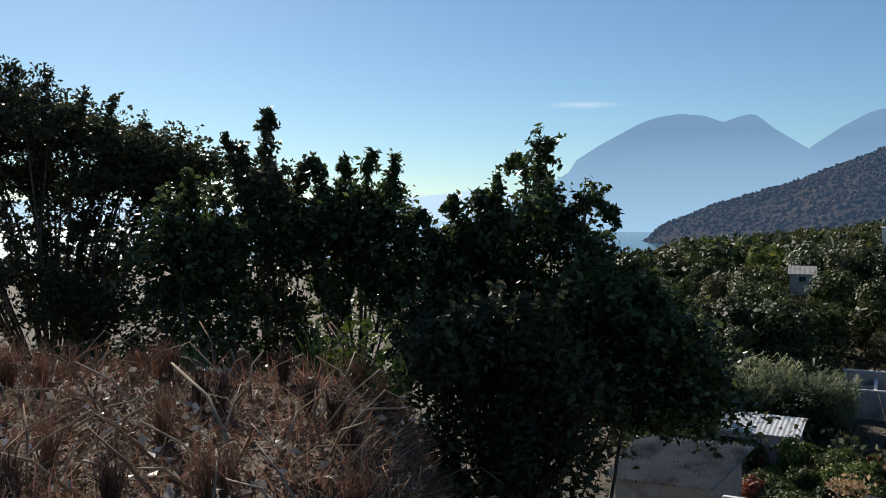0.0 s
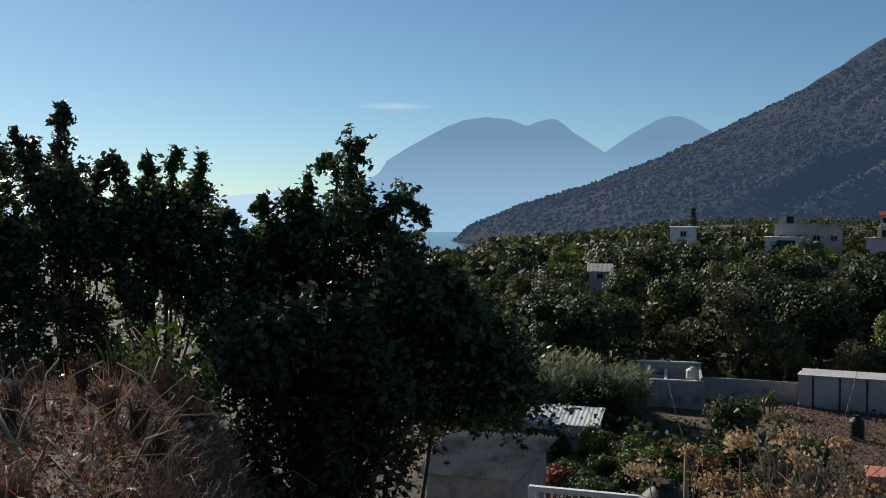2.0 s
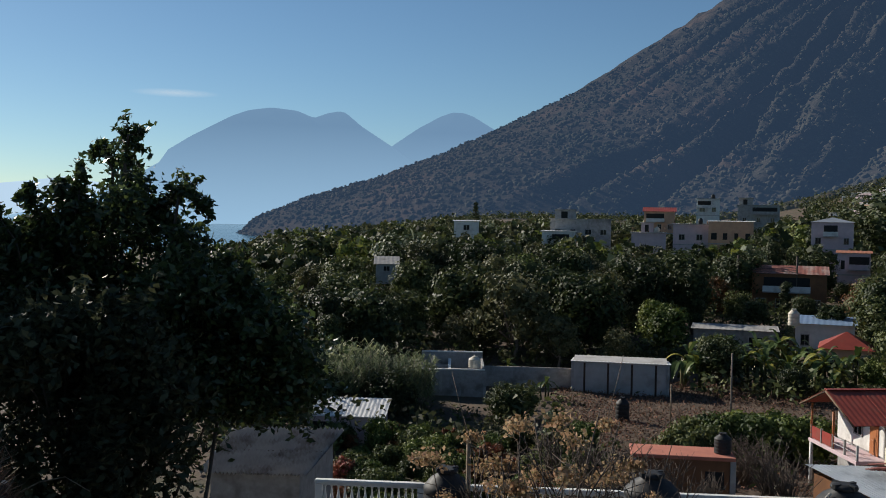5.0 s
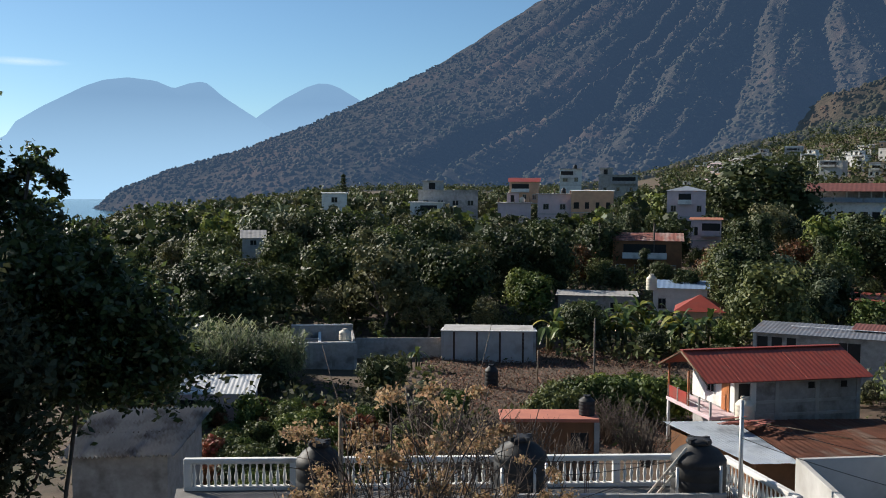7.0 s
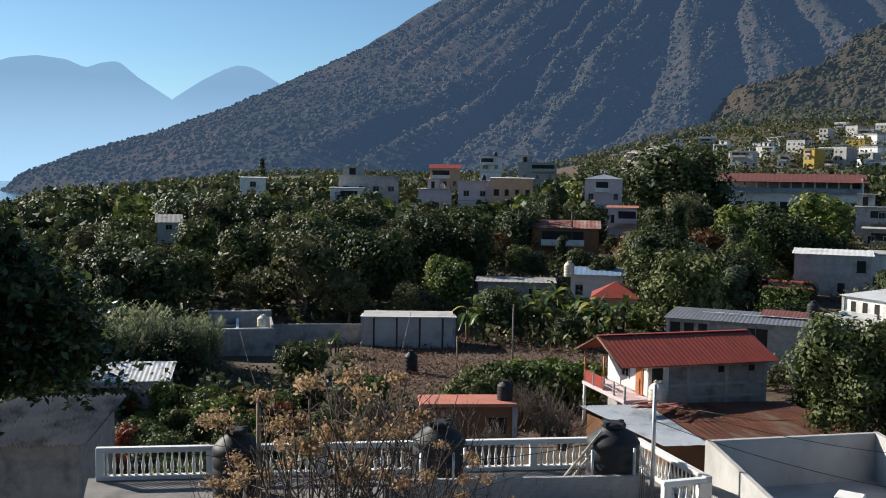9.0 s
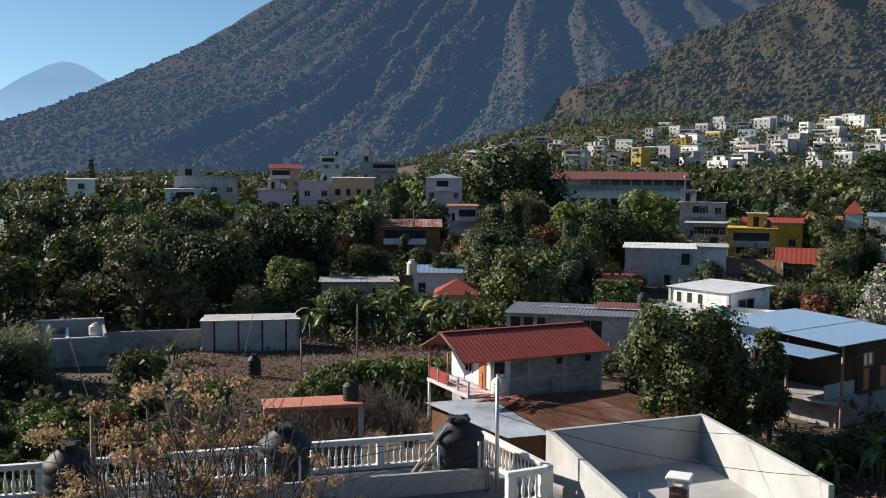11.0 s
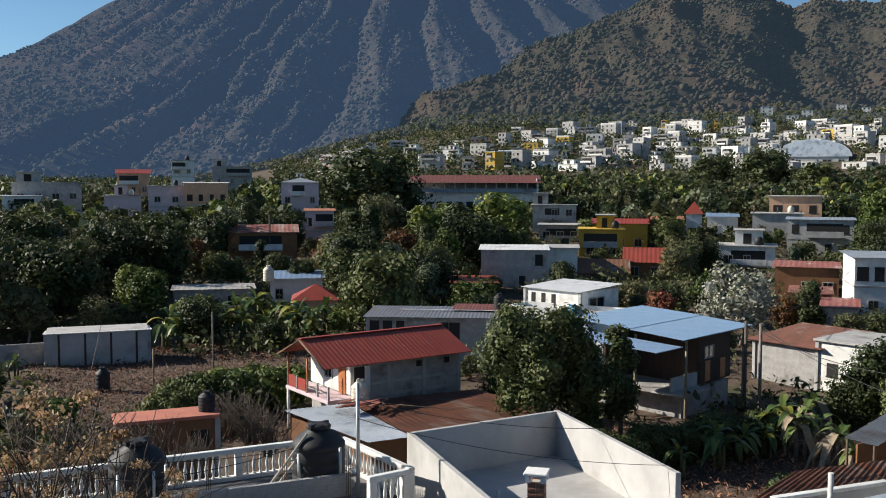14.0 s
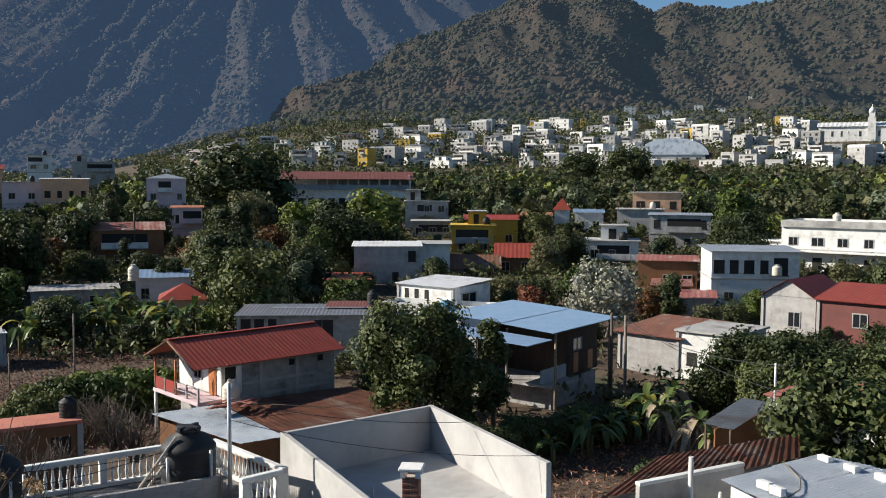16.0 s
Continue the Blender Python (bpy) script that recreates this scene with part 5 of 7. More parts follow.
def banana_model(seed, h, dry=False):
    rng = np.random.default_rng(seed)
    e = new("banana_plant")
    bm = B()
    for k in range(3):
        x, y = rng.uniform(-0.5, 0.5, 2) * (k > 0)
        tube(bm, [(x, y, -0.3), (x * 1.2, y * 1.2, h * 0.5 * (1 - 0.15 * k))], 0.13, 0.08, 7)
    part("stem", bm, BARK_PALE if dry else LEAF_OLIVE, e)
    for i in range(13):
        k = i % 3
        a, lean = rng.uniform(0, 6.28), rng.uniform(0.3, 1.2)
        L, wd = h * rng.uniform(0.4, 0.6), h * 0.075
        o = Vector((0.2 * k - 0.2, 0.1 * k, h * 0.5 * (1 - 0.15 * k)))
        d = Vector((math.cos(a), math.sin(a), 0))
        s = Vector((-d.y, d.x, 0))
        bm = B()
        rows_ = []
        for j in range(8):
            t = j / 7
            p = o + d * (L * t * lean * 0.8) + Vector((0, 0, L * (t * (1.15 - 0.3 * lean) - t * t * (0.35 + 0.75 * lean) * (1.6 if dry and i % 2 else 1))))
            ww = wd * math.sin(math.pi * min(0.97, 0.06 + t * 0.92)) ** 0.6
            tear = rng.uniform(0.65, 1.05, 2)
            rows_.append([bm.verts.new(p + s * ww * tear[0] + Vector((0, 0, 0.05))), bm.verts.new(p), bm.verts.new(p - s * ww * tear[1] + Vector((0, 0, 0.05)))])
        for r0, r1 in zip(rows_, rows_[1:]):
            for q in (0, 1):
                bm.faces.new((r0[q], r0[q + 1], r1[q + 1], r1[q]))
        part("leaf", bm, (DRY_PALE if i % 2 and dry else (LEAF_YELLOW if i % 4 == 3 else LEAF_BANANA)), e)
    return e


def conifer_model(seed, h, w, material):
    rng = np.random.default_rng(seed)
    e = new("conifer")
    bm = B()
    tube(bm, [(0, 0, -0.5), (0, 0, h)], h * 0.02, 0.02, 6)
    part("trunk", bm, BARK, e)
    pos = []
    for i in range(14):
        z = h * (0.12 + 0.86 * i / 14)
        for k in range(7):
            a = k * 0.9 + i * 0.5
            L = w * 0.5 * (1 - z / h) ** 0.8 + 0.15
            t = rng.uniform(0.1, 1, 24)[:, None]
            pos.append(np.array([[math.cos(a), math.sin(a), 0.0]]) * L * t + np.array([[0, 0, z]]) + rng.normal(size=(24, 3)) * 0.13 - np.array([[0, 0, 0.25]]) * t * L * 0.6)
    quads("crown", leaf_faces(rng, np.concatenate(pos), 0.4, 0.35), material, e)
    return e


def plant_at(model, az, d, s, label, category="tree", group="", sz=None, z=None, rot=None, drop_z=0.0):
    """A copy of a template at a place on the ground, scaled."""
    p = at(az, d)
    zz = (float(height(p.x, p.y, False)) if z is None else z) - drop_z
    m = Matrix.Translation((p.x, p.y, zz)) @ Matrix.Rotation(random.uniform(0, 6.28) if rot is None else rot, 4, "Z") @ Matrix.Diagonal((s, s, sz or s, 1))
    o = copy_thing(model, m)
    return tagged(o, label, category, group)


MODELS = {
    "dark": tree_model(1, 7, 7, 2800, 0.34, LEAF_DARK),
    "mid": tree_model(2, 7, 6, 2800, 0.33, LEAF_MID),
    "bright": tree_model(3, 6, 5.5, 2700, 0.33, LEAF_BRIGHT, BARK_PALE),
    "olive": tree_model(4, 7, 6.5, 2600, 0.31, LEAF_OLIVE, BARK_PALE, lobes=18, shell=0.3, lobe_r=0.22),
    "tall": tree_model(5, 9, 5, 2800, 0.34, LEAF_DARK, shape="column", lobes=16, low=0.2),
    "grey": tree_model(6, 7, 5, 2800, 0.34, LEAF_GREY, BARK_PALE, shape="column", lobes=16, low=0.2, lobe_r=0.24),
    "orange": tree_model(7, 6, 6, 2600, 0.32, LEAF_ORANGE),
    "purple": tree_model(8, 7, 7, 1500, 0.36, LEAF_PURPLE, BARK_PALE, lobes=20, shell=0.2, lobe_r=0.2),
    "yellow": tree_model(10, 7, 7, 2600, 0.31, LEAF_OLIVE, BARK_PALE, lobes=18, lobe_r=0.22),
    "mango": tree_model(11, 8, 8.5, 3600, 0.36, LEAF_DARK, lobes=20, low=0.25),
}
BANANAS = [banana_model(21, 3.6), banana_model(22, 4.2), banana_model(23, 3.8, True)]
CONIFER = conifer_model(31, 9, 4.2, LEAF_DARK)
ALL_MODELS = list(MODELS.values()) + BANANAS + [CONIFER]

# trees that stand out
plant_at(MODELS["mango"], -50.6, 214, 3.2, "huge dark spreading tree beside the school", sz=2.25, drop_z=1.0)
plant_at(MODELS["bright"], -54.6, 150, 1.75, "leafy bright green tree below the school", sz=1.5)
plant_at(MODELS["bright"], -58.9, 152, 2.1, "broad bright green tree beside the grey rooms", sz=1.75)
plant_at(MODELS["mango"], -56.8, 143, 1.25, "dark round tree among the green crowns", sz=1.1)
plant_at(MODELS["grey"], -51.8, 116, 1.3, "grey-green feathery tree by the block house", sz=1.05)
plant_at(MODELS["mid"], -49.6, 112, 1.1, "green tree beside the red hipped roof", sz=1.0)
plant_at(MODELS["grey"], -54.2, 108, 1.0, "silvery green tree behind the block house", sz=0.85)
plant_at(MODELS["bright"], -57.2, 104, 1.0, "light green bushy tree behind the block house", sz=0.75)
plant_at(MODELS["tall"], -62.6, 104, 0.8, "narrow green tree behind the white house", sz=0.75)
plant_at(CONIFER, -70.4, 138, 1.0, "dark pyramid-shaped conifer among the houses", "conifer", sz=0.85)
plant_at(MODELS["olive"], -69.0, 130, 0.8, "olive-green tree among the houses", sz=0.75)
plant_at(MODELS["orange"], -37.7, 160, 0.85, "rusty orange flowering tree")
plant_at(MODELS["orange"], -48.6, 138, 0.95, "rusty orange tree among green crowns")
plant_at(MODELS["purple"], -19.3, 122, 1.1, "jacaranda tree with purple blossom", sz=0.95)
plant_at(MODELS["yellow"], -16.4, 112, 1.0, "yellowish green tree with open crown")
plant_at(MODELS["mango"], -21.6, 110, 0.9, "dark round-crowned tree behind the enclosure")
wt = tree_model(9, 6.5, 6.6, 2200, 0.3, LEAF_WHITE, BARK_PALE, lobes=18, lobe_r=0.22)
plant_at(wt, -72.7, 95, 1.15, "tree covered with white blossom", sz=1.2)
ALL_MODELS.append(wt)
plant_at(MODELS["orange"], -75.2, 104, 0.6, "dark red leaved tree beside the white blossom")
plant_at(MODELS["orange"], -68.2, 100, 0.7, "bronze-leaved bush behind the blue roof")
plant_at(MODELS["olive"], -66.5, 104, 0.85, "olive bush behind the white box house", sz=0.7)
nt = tree_model(12, 8.2, 7.0, 11000, 0.21, LEAF_MID, BARK_PALE, lobes=26, low=0.32, lobe_r=0.2)
plant_at(nt, -61.4, 55, 1.15, "round olive-green tree with pale trunks", z=0.0, rot=0.4)
nt2 = tree_model(13, 7.4, 3.2, 4000, 0.24, LEAF_MID, BARK, lobes=16, low=0.3, lobe_r=0.26, shape="column")
plant_at(nt2, -66.0, 58, 1.0, "slender green tree beside the blue roof", z=0.0)
plant_at(nt2, -64.0, 56, 0.75, "small dark green tree in the garden", z=0.0)
nb = tree_model(14, 6.0, 6.5, 7000, 0.24, LEAF_MID, BARK, lobes=24, low=0.15, lobe_r=0.2)
for az, d, s in ((-80.6, 66, 0.95), (-83.2, 64, 1.0), (-86.0, 63, 0.95), (-88.6, 62, 1.0), (-82.0, 60, 0.8), (-91.5, 61, 1.1)):
    plant_at(nb, az, d, s, "dense dark green tree in the orchard row", group="orchard trees")
for az, d, s in ((-67.6, 54, 0.55), (-69.2, 55, 0.5), (-71.2, 57, 0.55), (-64.9, 51, 0.6), (-72.8, 58, 0.5), (-74.4, 60, 0.5), (-66.2, 52, 0.5)):
    plant_at(nb, az, d, s, "dark green bushy tree in the shady garden", group="garden trees", z=0.0, sz=s * 0.75)
plant_at(nb, -86.6, 39, 1.12, "dense green bush beside the rusty roofs", z=2.0)
plant_at(nb, -91, 42, 1.0, "dense green bush behind the tin roof", z=2.0)
plant_at(MODELS["bright"], -81.2, 104, 0.62, "bright round tree in front of the white house")
plant_at(MODELS["bright"], -80.0, 185, 1.45, "wide yellow-green tree behind the houses")
plant_at(MODELS["mango"], -73.8, 330, 2.4, "large dark tree below the sports hall", sz=1.7)
plant_at(MODELS["mango"], -71.0, 340, 2.2, "large dark tree below the sports hall", sz=1.4)
plant_at(MODELS["mid"], -76.8, 320, 2.0, "large green tree below the sports hall", sz=1.3)
plant_at(CONIFER, -26.2, 250, 1.0, "narrow dark cypress rising over the grove", "conifer", sz=1.5)
for m_ in (nt, nt2, nb):
    ALL_MODELS.append(m_)
# cane clump, hedge and garden bushes
def cane_model(seed, h, n):
    """A thicket of upright canes with long arching leaves."""
    rng = np.random.default_rng(seed)
    e = new("cane")
    bm, leaf = B(), []
    for i in range(n):
        a, q = rng.uniform(0, 6.28), 1.9 * math.sqrt(rng.random())
        o = np.array([math.cos(a) * q, math.sin(a) * q, -0.1])
        H_ = h * rng.uniform(0.6, 1.0)
        tip = o + np.array([*rng.normal(size=2) * 0.12 * h, H_])
        if i % 3 == 0:
            tube(bm, [o, tip], 0.022, 0.01, 4)
        for k in range(13):
            t = rng.uniform(0.25, 1.0)
            p = o + (tip - o) * t
            b = rng.uniform(0, 6.28)
            v, w = np.array([math.cos(b), math.sin(b), 0]), np.array([-math.sin(b), math.cos(b), 0]) * 0.04
            L = rng.uniform(0.6, 1.2)
            m1, m2 = p + v * L * 0.4 + np.array([0, 0, 0.45 * L]), p + v * L * 0.95 + np.array([0, 0, rng.uniform(0.0, 0.45) * L])
            leaf.append([p - w * 0.6, p + w * 0.6, m1 + w, m1 - w])
            leaf.append([m1 - w, m1 + w, m2 + w * 0.15, m2 - w * 0.15])
    part("stalk", bm, BARK_PALE, e)
    quads("foliage", np.array(leaf), LEAF_CANE, e)
    return e


cane = cane_model(15, 4.6, 130)
for az, d, s in ((-17.0, 76, 0.95), (-18.6, 74, 1.05), (-20.2, 75, 1.1), (-21.6, 76, 1.0), (-19.2, 79, 1.2), (-22.6, 79, 1.0), (-17.8, 79, 1.1)):
    plant_at(cane, az, d, s, "clump of pale grey-green cane", "cane", "cane clumps")
bush = tree_model(16, 2.2, 2.8, 1800, 0.2, LEAF_BRIGHT, BARK, lobes=14, low=0.2, lobe_r=0.26, name="bush")
bush2 = tree_model(17, 2.0, 2.6, 1800, 0.18, LEAF_MID, BARK, lobes=14, low=0.2, lobe_r=0.26, name="bush")
bush3 = tree_model(24, 2.0, 2.4, 1300, 0.18, LEAF_ORANGE, BARK_PALE, lobes=14, low=0.3, lobe_r=0.22, name="bush")
ALL_MODELS += [cane, bush, bush2, bush3]
for i in range(7):
    plant_at(bush, -41.2 - i * 0.75, 66 + (i % 2), 1.35, "trimmed bright green hedge bush", "bush", "hedge bushes")
rngp = random.Random(11)
for i in range(110):
    az, d = rngp.uniform(-17.5, -33), rngp.uniform(42, 66)
    plant_at(rngp.choice((bush, bush2, bush2, bush3)), az, d, rngp.uniform(0.5, 1.0), rngp.choice(("leafy green garden bush", "dense green shrub in the garden plot")), "bush", "garden bushes")
for az, d in ((-38.8, 62), (-39.9, 63), (-39.2, 66)):
    plant_at(bush2, az, d, 1.3, "green bush with red blossom beside it", "bush", "garden bushes")
for az, d, s in ((-76.8, 45, 1.2), (-78.0, 43, 1.1), (-75.6, 46, 0.9), (-79, 47, 1.0)):
    plant_at(bush, az, d, s, "leafy bush beside the dry yard", "bush", "yard bushes")
# bananas
for i, az in enumerate((-39.6, -40.4, -41.4, -42.3, -43.2, -44.1, -45.0, -45.8, -38.8, -47.0, -48.0, -42.8, -44.6, -46.4, -40.9)):
    plant_at(BANANAS[i % 2], az, 93 + (i * 7) % 9, 1.3 + 0.17 * (i % 3), "banana plant with ragged green leaves", "banana plant", "banana row")
for i, (az, d, s) in enumerate(((-69.6, 52, 0.9), (-71.8, 54, 1.1), (-73.0, 56, 1.0), (-76.0, 58, 1.3), (-77.2, 59, 1.2), (-78.2, 56, 1.25), (-79.2, 54, 1.05), (-75.0, 60, 1.2), (-76.6, 63, 1.3), (-74.2, 57, 0.9), (-70.6, 56, 1.0))):
    plant_at(BANANAS[2 if az < -75.5 else i % 2], az, d, s * 0.85, "banana plant with torn, drying leaves" if az < -75.5 else "banana plant in the shady garden", "banana plant", "garden bananas")
for az, d, s in ((-28.2, 92, 0.9), (-30.6, 84, 0.8)):
    plant_at(BANANAS[0], az, d, s, "yellow-green banana plant beside the shed", "banana plant")
for az, d in ((-66.5, 300), (-67.6, 305), (-68.5, 298), (-78.5, 265), (-79.5, 268), (-80.5, 262), (-81.5, 266), (-82.5, 262), (-83.5, 268), (-62.5, 280), (-63.6, 284)):
    plant_at(BANANAS[1], az, d, 2.2, "tall banana plants on the far plot", "banana plant", "far bananas")

# what must stay in sight: from az, to az, distance, lowest visible angle
SIGHT = [(-32, -38.2, 88, -11), (-22.5, -27.4, 84, -11), (-27, -32, 90, -9.5), (-45, -57.5, 64, -14), (-50.2, -60, 80, -9.6), (-59, -66, 90, -8.4), (-63, -74, 68, -10), (-73, -80.5, 78, -10.3),
         (-81.3, -89, 92, -7.6), (-78.5, -84, 114, -6.4), (-82.3, -92, 144, -4.2), (-30, -34.5, 230, -0.45), (-36, -38.2, 250, -0.1), (-35.3, -37.6, 221, -1.1), (-37.8, -42.6, 220, -0.75),
         (-39, -40.7, 299, 0.7), (-45.3, -48, 199, -0.95), (-46.8, -48.8, 171, -2.7), (-43.5, -46.4, 149, -3.6), (-39, -43.8, 115, -6.3), (-45, -49, 105, -7.0), (-57.3, -61.6, 125, -5.2),
         (-61.3, -63.4, 131, -4.6), (-63.3, -67.6, 157, -3.7), (-66, -68.5, 135, -5.0), (-60.5, -63.5, 178, -3.0), (-69.4, -72.6, 185, -2.3), (-74, -77.1, 189, -2.0), (-75, -78.8, 165, -3.2),
         (-71.3, -74.8, 149, -4.5), (-74.5, -78.2, 125, -5.4), (-53, -61.2, 231, -1.2), (-74.4, -78.5, 519, 1.15), (-84, -92, 600, 2.4), (-24.8, -26.6, 234, -0.6), (-20.1, -21.7, 149, -3.4), 
         (-46, -92, 455, 1.2), (-71.4, -74.4, 94, -8.0), (-33, -48, 86, -12.5), (-66, -80, 62, -14)]
BLOCKED = [(s[0], s[1], s[2]) for s in SIGHT[:-2]]


def allowed(az, d, top, half):
    if any(b[1] - half < az < b[0] + half and b[2] - 3 < d < b[2] + 11 for b in BLOCKED):
        return False
    el = math.degrees(math.atan2(top - EYE, d))
    return not any(s[1] - half * 0.7 < az < s[0] + half * 0.7 and d < s[2] and el > s[3] for s in SIGHT)


def skyline(az):
    """How high the groves reach: they leave the lake in sight."""
    return float(np.interp(az, [-60, -44, -20, -15, -12.5, -9], [0.35, 0.2, -0.1, -0.4, -1.5, -2.2])) + 0.45 * noise.noise((az * 0.9, 3.3, 0.0)) + 0.25 * noise.noise((az * 2.7, 8.1, 0.0))


PICK = [("dark", 24, "dark green broad-leaved valley tree"), ("mid", 26, "green leafy tree in the grove"), ("bright", 10, "light green tree in the grove"), ("olive", 14, "olive-green tree with open crown"),
        ("tall", 12, "tall dark green tree in the valley"), ("grey", 8, "grey-green feathery tree in the grove"), ("mango", 12, "dense dark round-crowned valley tree"), ("yellow", 5, "yellowish green tree in the grove"), ("orange", 1.5, "bronze-leaved tree in the grove")]
spots = []
rest = []
rngt = random.Random(5)
for n in range(22000):
    az = rngt.uniform(-97, -9)
    d = math.sqrt(rngt.uniform(64 ** 2, 330 ** 2))
    key, _, lab = rngt.choices(PICK, [p[1] for p in PICK])[0]
    s = rngt.choice((0.6, 0.7, 0.85, 1.0, 1.15, 1.35)) * rngt.uniform(0.9, 1.1) * (1.0 if d < 150 else 1.15)
    p = at(az, d)
    zz = float(height(p.x, p.y, False))
    if any((p.x - q[0]) ** 2 + (p.y - q[1]) ** 2 < (1.9 * (s + q[2])) ** 2 for q in spots):
        continue
    if zz + 8.5 * s > EYE + d * math.tan(radians(skyline(az))):
        s *= 0.7
    if zz + 8.5 * s > EYE + d * math.tan(radians(skyline(az))):
        s *= 0.7
    ok = False
    for _ in range(3):
        if allowed(az, d, zz + 7.6 * s, math.degrees(2.6 * s / d)):
            ok = True
            break
        s *= 0.62
    if not ok or s < 0.25:
        continue
    if len(spots) >= 1250:
        break
    spots.append((p.x, p.y, s))
    rest.append((d, az, s, key, lab, zz))
rest.sort()
for d, az, s, key, lab, zz in rest[:250]:
    plant_at(MODELS[key], az, d, s, lab, group=key + " trees of the valley")
# those further off, joined
LEAVES = {"dark": LEAF_DARK, "mid": LEAF_MID, "bright": LEAF_BRIGHT, "olive": LEAF_OLIVE, "tall": LEAF_DARK, "grey": LEAF_GREY, "mango": LEAF_DARK, "yellow": LEAF_OLIVE, "orange": LEAF_ORANGE}
pile = {}
rngo = np.random.default_rng(9)
for d, az, s, key, lab, zz in rest[250:]:
    p = at(az, d)
    w, h = 3.0 * s, 7.0 * s
    c = np.stack([rngo.normal(size=16) * w * 0.42, rngo.normal(size=16) * w * 0.42, rngo.uniform(0.25, 0.88, 16) * h], 1)
    q = clumps(rngo, c, rngo.uniform(0.25, 0.5, 16) * w, 380, 0.8, 0.5)
    out = q - np.array([0, 0, 0.5 * h])
    out /= np.linalg.norm(out, axis=1)[:, None]
    q = q + np.array([p.x, p.y, zz])
    core = c[rngo.integers(0, 16, 36)] + rngo.normal(size=(36, 3)) * 0.2 * w + np.array([p.x, p.y, zz])
    pile.setdefault(LEAVES[key], []).append(np.concatenate([leaf_faces(rngo, q, 0.66 * s ** 0.5, 0.65, 0.3, out), leaf_faces(rngo, core, 1.7 * s ** 0.5, 0.8)]))
for mt, f in pile.items():
    tagged(quads("grove", np.concatenate(f), mt), "crowns of the valley grove beyond the gardens", "woods", kind="stuff")

# far woods, one sheet of crowns
rngf = np.random.default_rng(77)
woods = []
for n in range(26000):
    az = rngf.uniform(-98, -6)
    d = math.sqrt(rngf.uniform(300 ** 2, 1080 ** 2))
    if d > 790 and rngf.random() < 0.35:
        continue
    s = rngf.uniform(2.0, 4.2)
    woods.append((az, d, s))
woods = woods[:8200] + [(rngf.uniform(-93, -46), rngf.uniform(440, 760), rngf.uniform(1.6, 3.2)) for _ in range(1100)]
faces = [[], [], []]
for az, d, s in woods:
    p = at(az, d)
    zz = float(height(np.array([p.x]), np.array([p.y]))[0]) if d > 780 else float(height(p.x, p.y, False))
    if zz < -22:
        continue
    if not allowed(az, d, zz + 2.0 * s, math.degrees(s / d)):
        if not allowed(az, d, zz + 1.1 * s, math.degrees(s / d)):
            continue
        s *= 0.5
    lim = EYE + d * math.tan(radians(skyline(az)))
    if az > -45 and d < 780 and zz + 2.1 * s > lim:
        s = (lim - zz) / 2.1
        if s < 0.8:
            continue
    if az > -15 and d > 780:
        continue
    k = 40 if d < 520 else 22
    c = np.array([[0, 0, 0.9], [0.5, 0.2, 0.7], [-0.4, 0.4, 0.8], [0.0, -0.5, 0.75], [0.1, 0.1, 1.4]]) * s + rngf.normal(size=(5, 3)) * 0.15 * s
    q = clumps(rngf, c, [0.65 * s] * 5, k, 0.8, 0.6) + np.array([p.x, p.y, zz])
    faces[0 if rngf.random() < 0.5 else (1 if rngf.random() < 0.6 else 2)].append(leaf_faces(rngf, q, s * 0.42, 0.8))
for f, mt, lb in zip(faces, (LEAF_DARK, LEAF_OLIVE, LEAF_MID), ("dark green far woods", "olive and dry far woods", "mid-green far woods")):
    tagged(quads("far_woods", np.concatenate(f), mt), lb + " between village and mountain", "woods", kind="stuff")

# scrub trees on the hills
def crowns(name, rng, pos, size, material):
    """Low uneven tree crowns, many in one mesh."""
    bm = B()
    bmesh.ops.create_icosphere(bm, subdivisions=1, radius=1.0)
    unit = np.array([v.co[:] for v in bm.verts])
    tri = np.array([[v.index for v in f.verts] for f in bm.faces])
    bm.free()
    n, k = len(pos), len(unit)
    v = unit[None] * rng.uniform(0.45, 1.45, (n, k, 1)) * size[:, None, None] * np.stack([np.ones(n), np.ones(n), rng.uniform(0.6, 1.1, n)], 1)[:, None, :]
    v = v + pos[:, None, :]
    me = bpy.data.meshes.new(name)
    me.vertices.add(n * k)
    me.vertices.foreach_set("co", v.astype(np.float32).ravel())
    f = (tri[None] + (np.arange(n) * k)[:, None, None]).reshape(-1, 3)
    me.loops.add(f.size)
    me.loops.foreach_set("vertex_index", f.astype(np.int32).ravel())
    me.polygons.add(len(f))
    me.polygons.foreach_set("loop_start", np.arange(0, f.size, 3, dtype=np.int32))
    me.update(calc_edges=True)
    me.materials.append(material)
    return new(name, me)


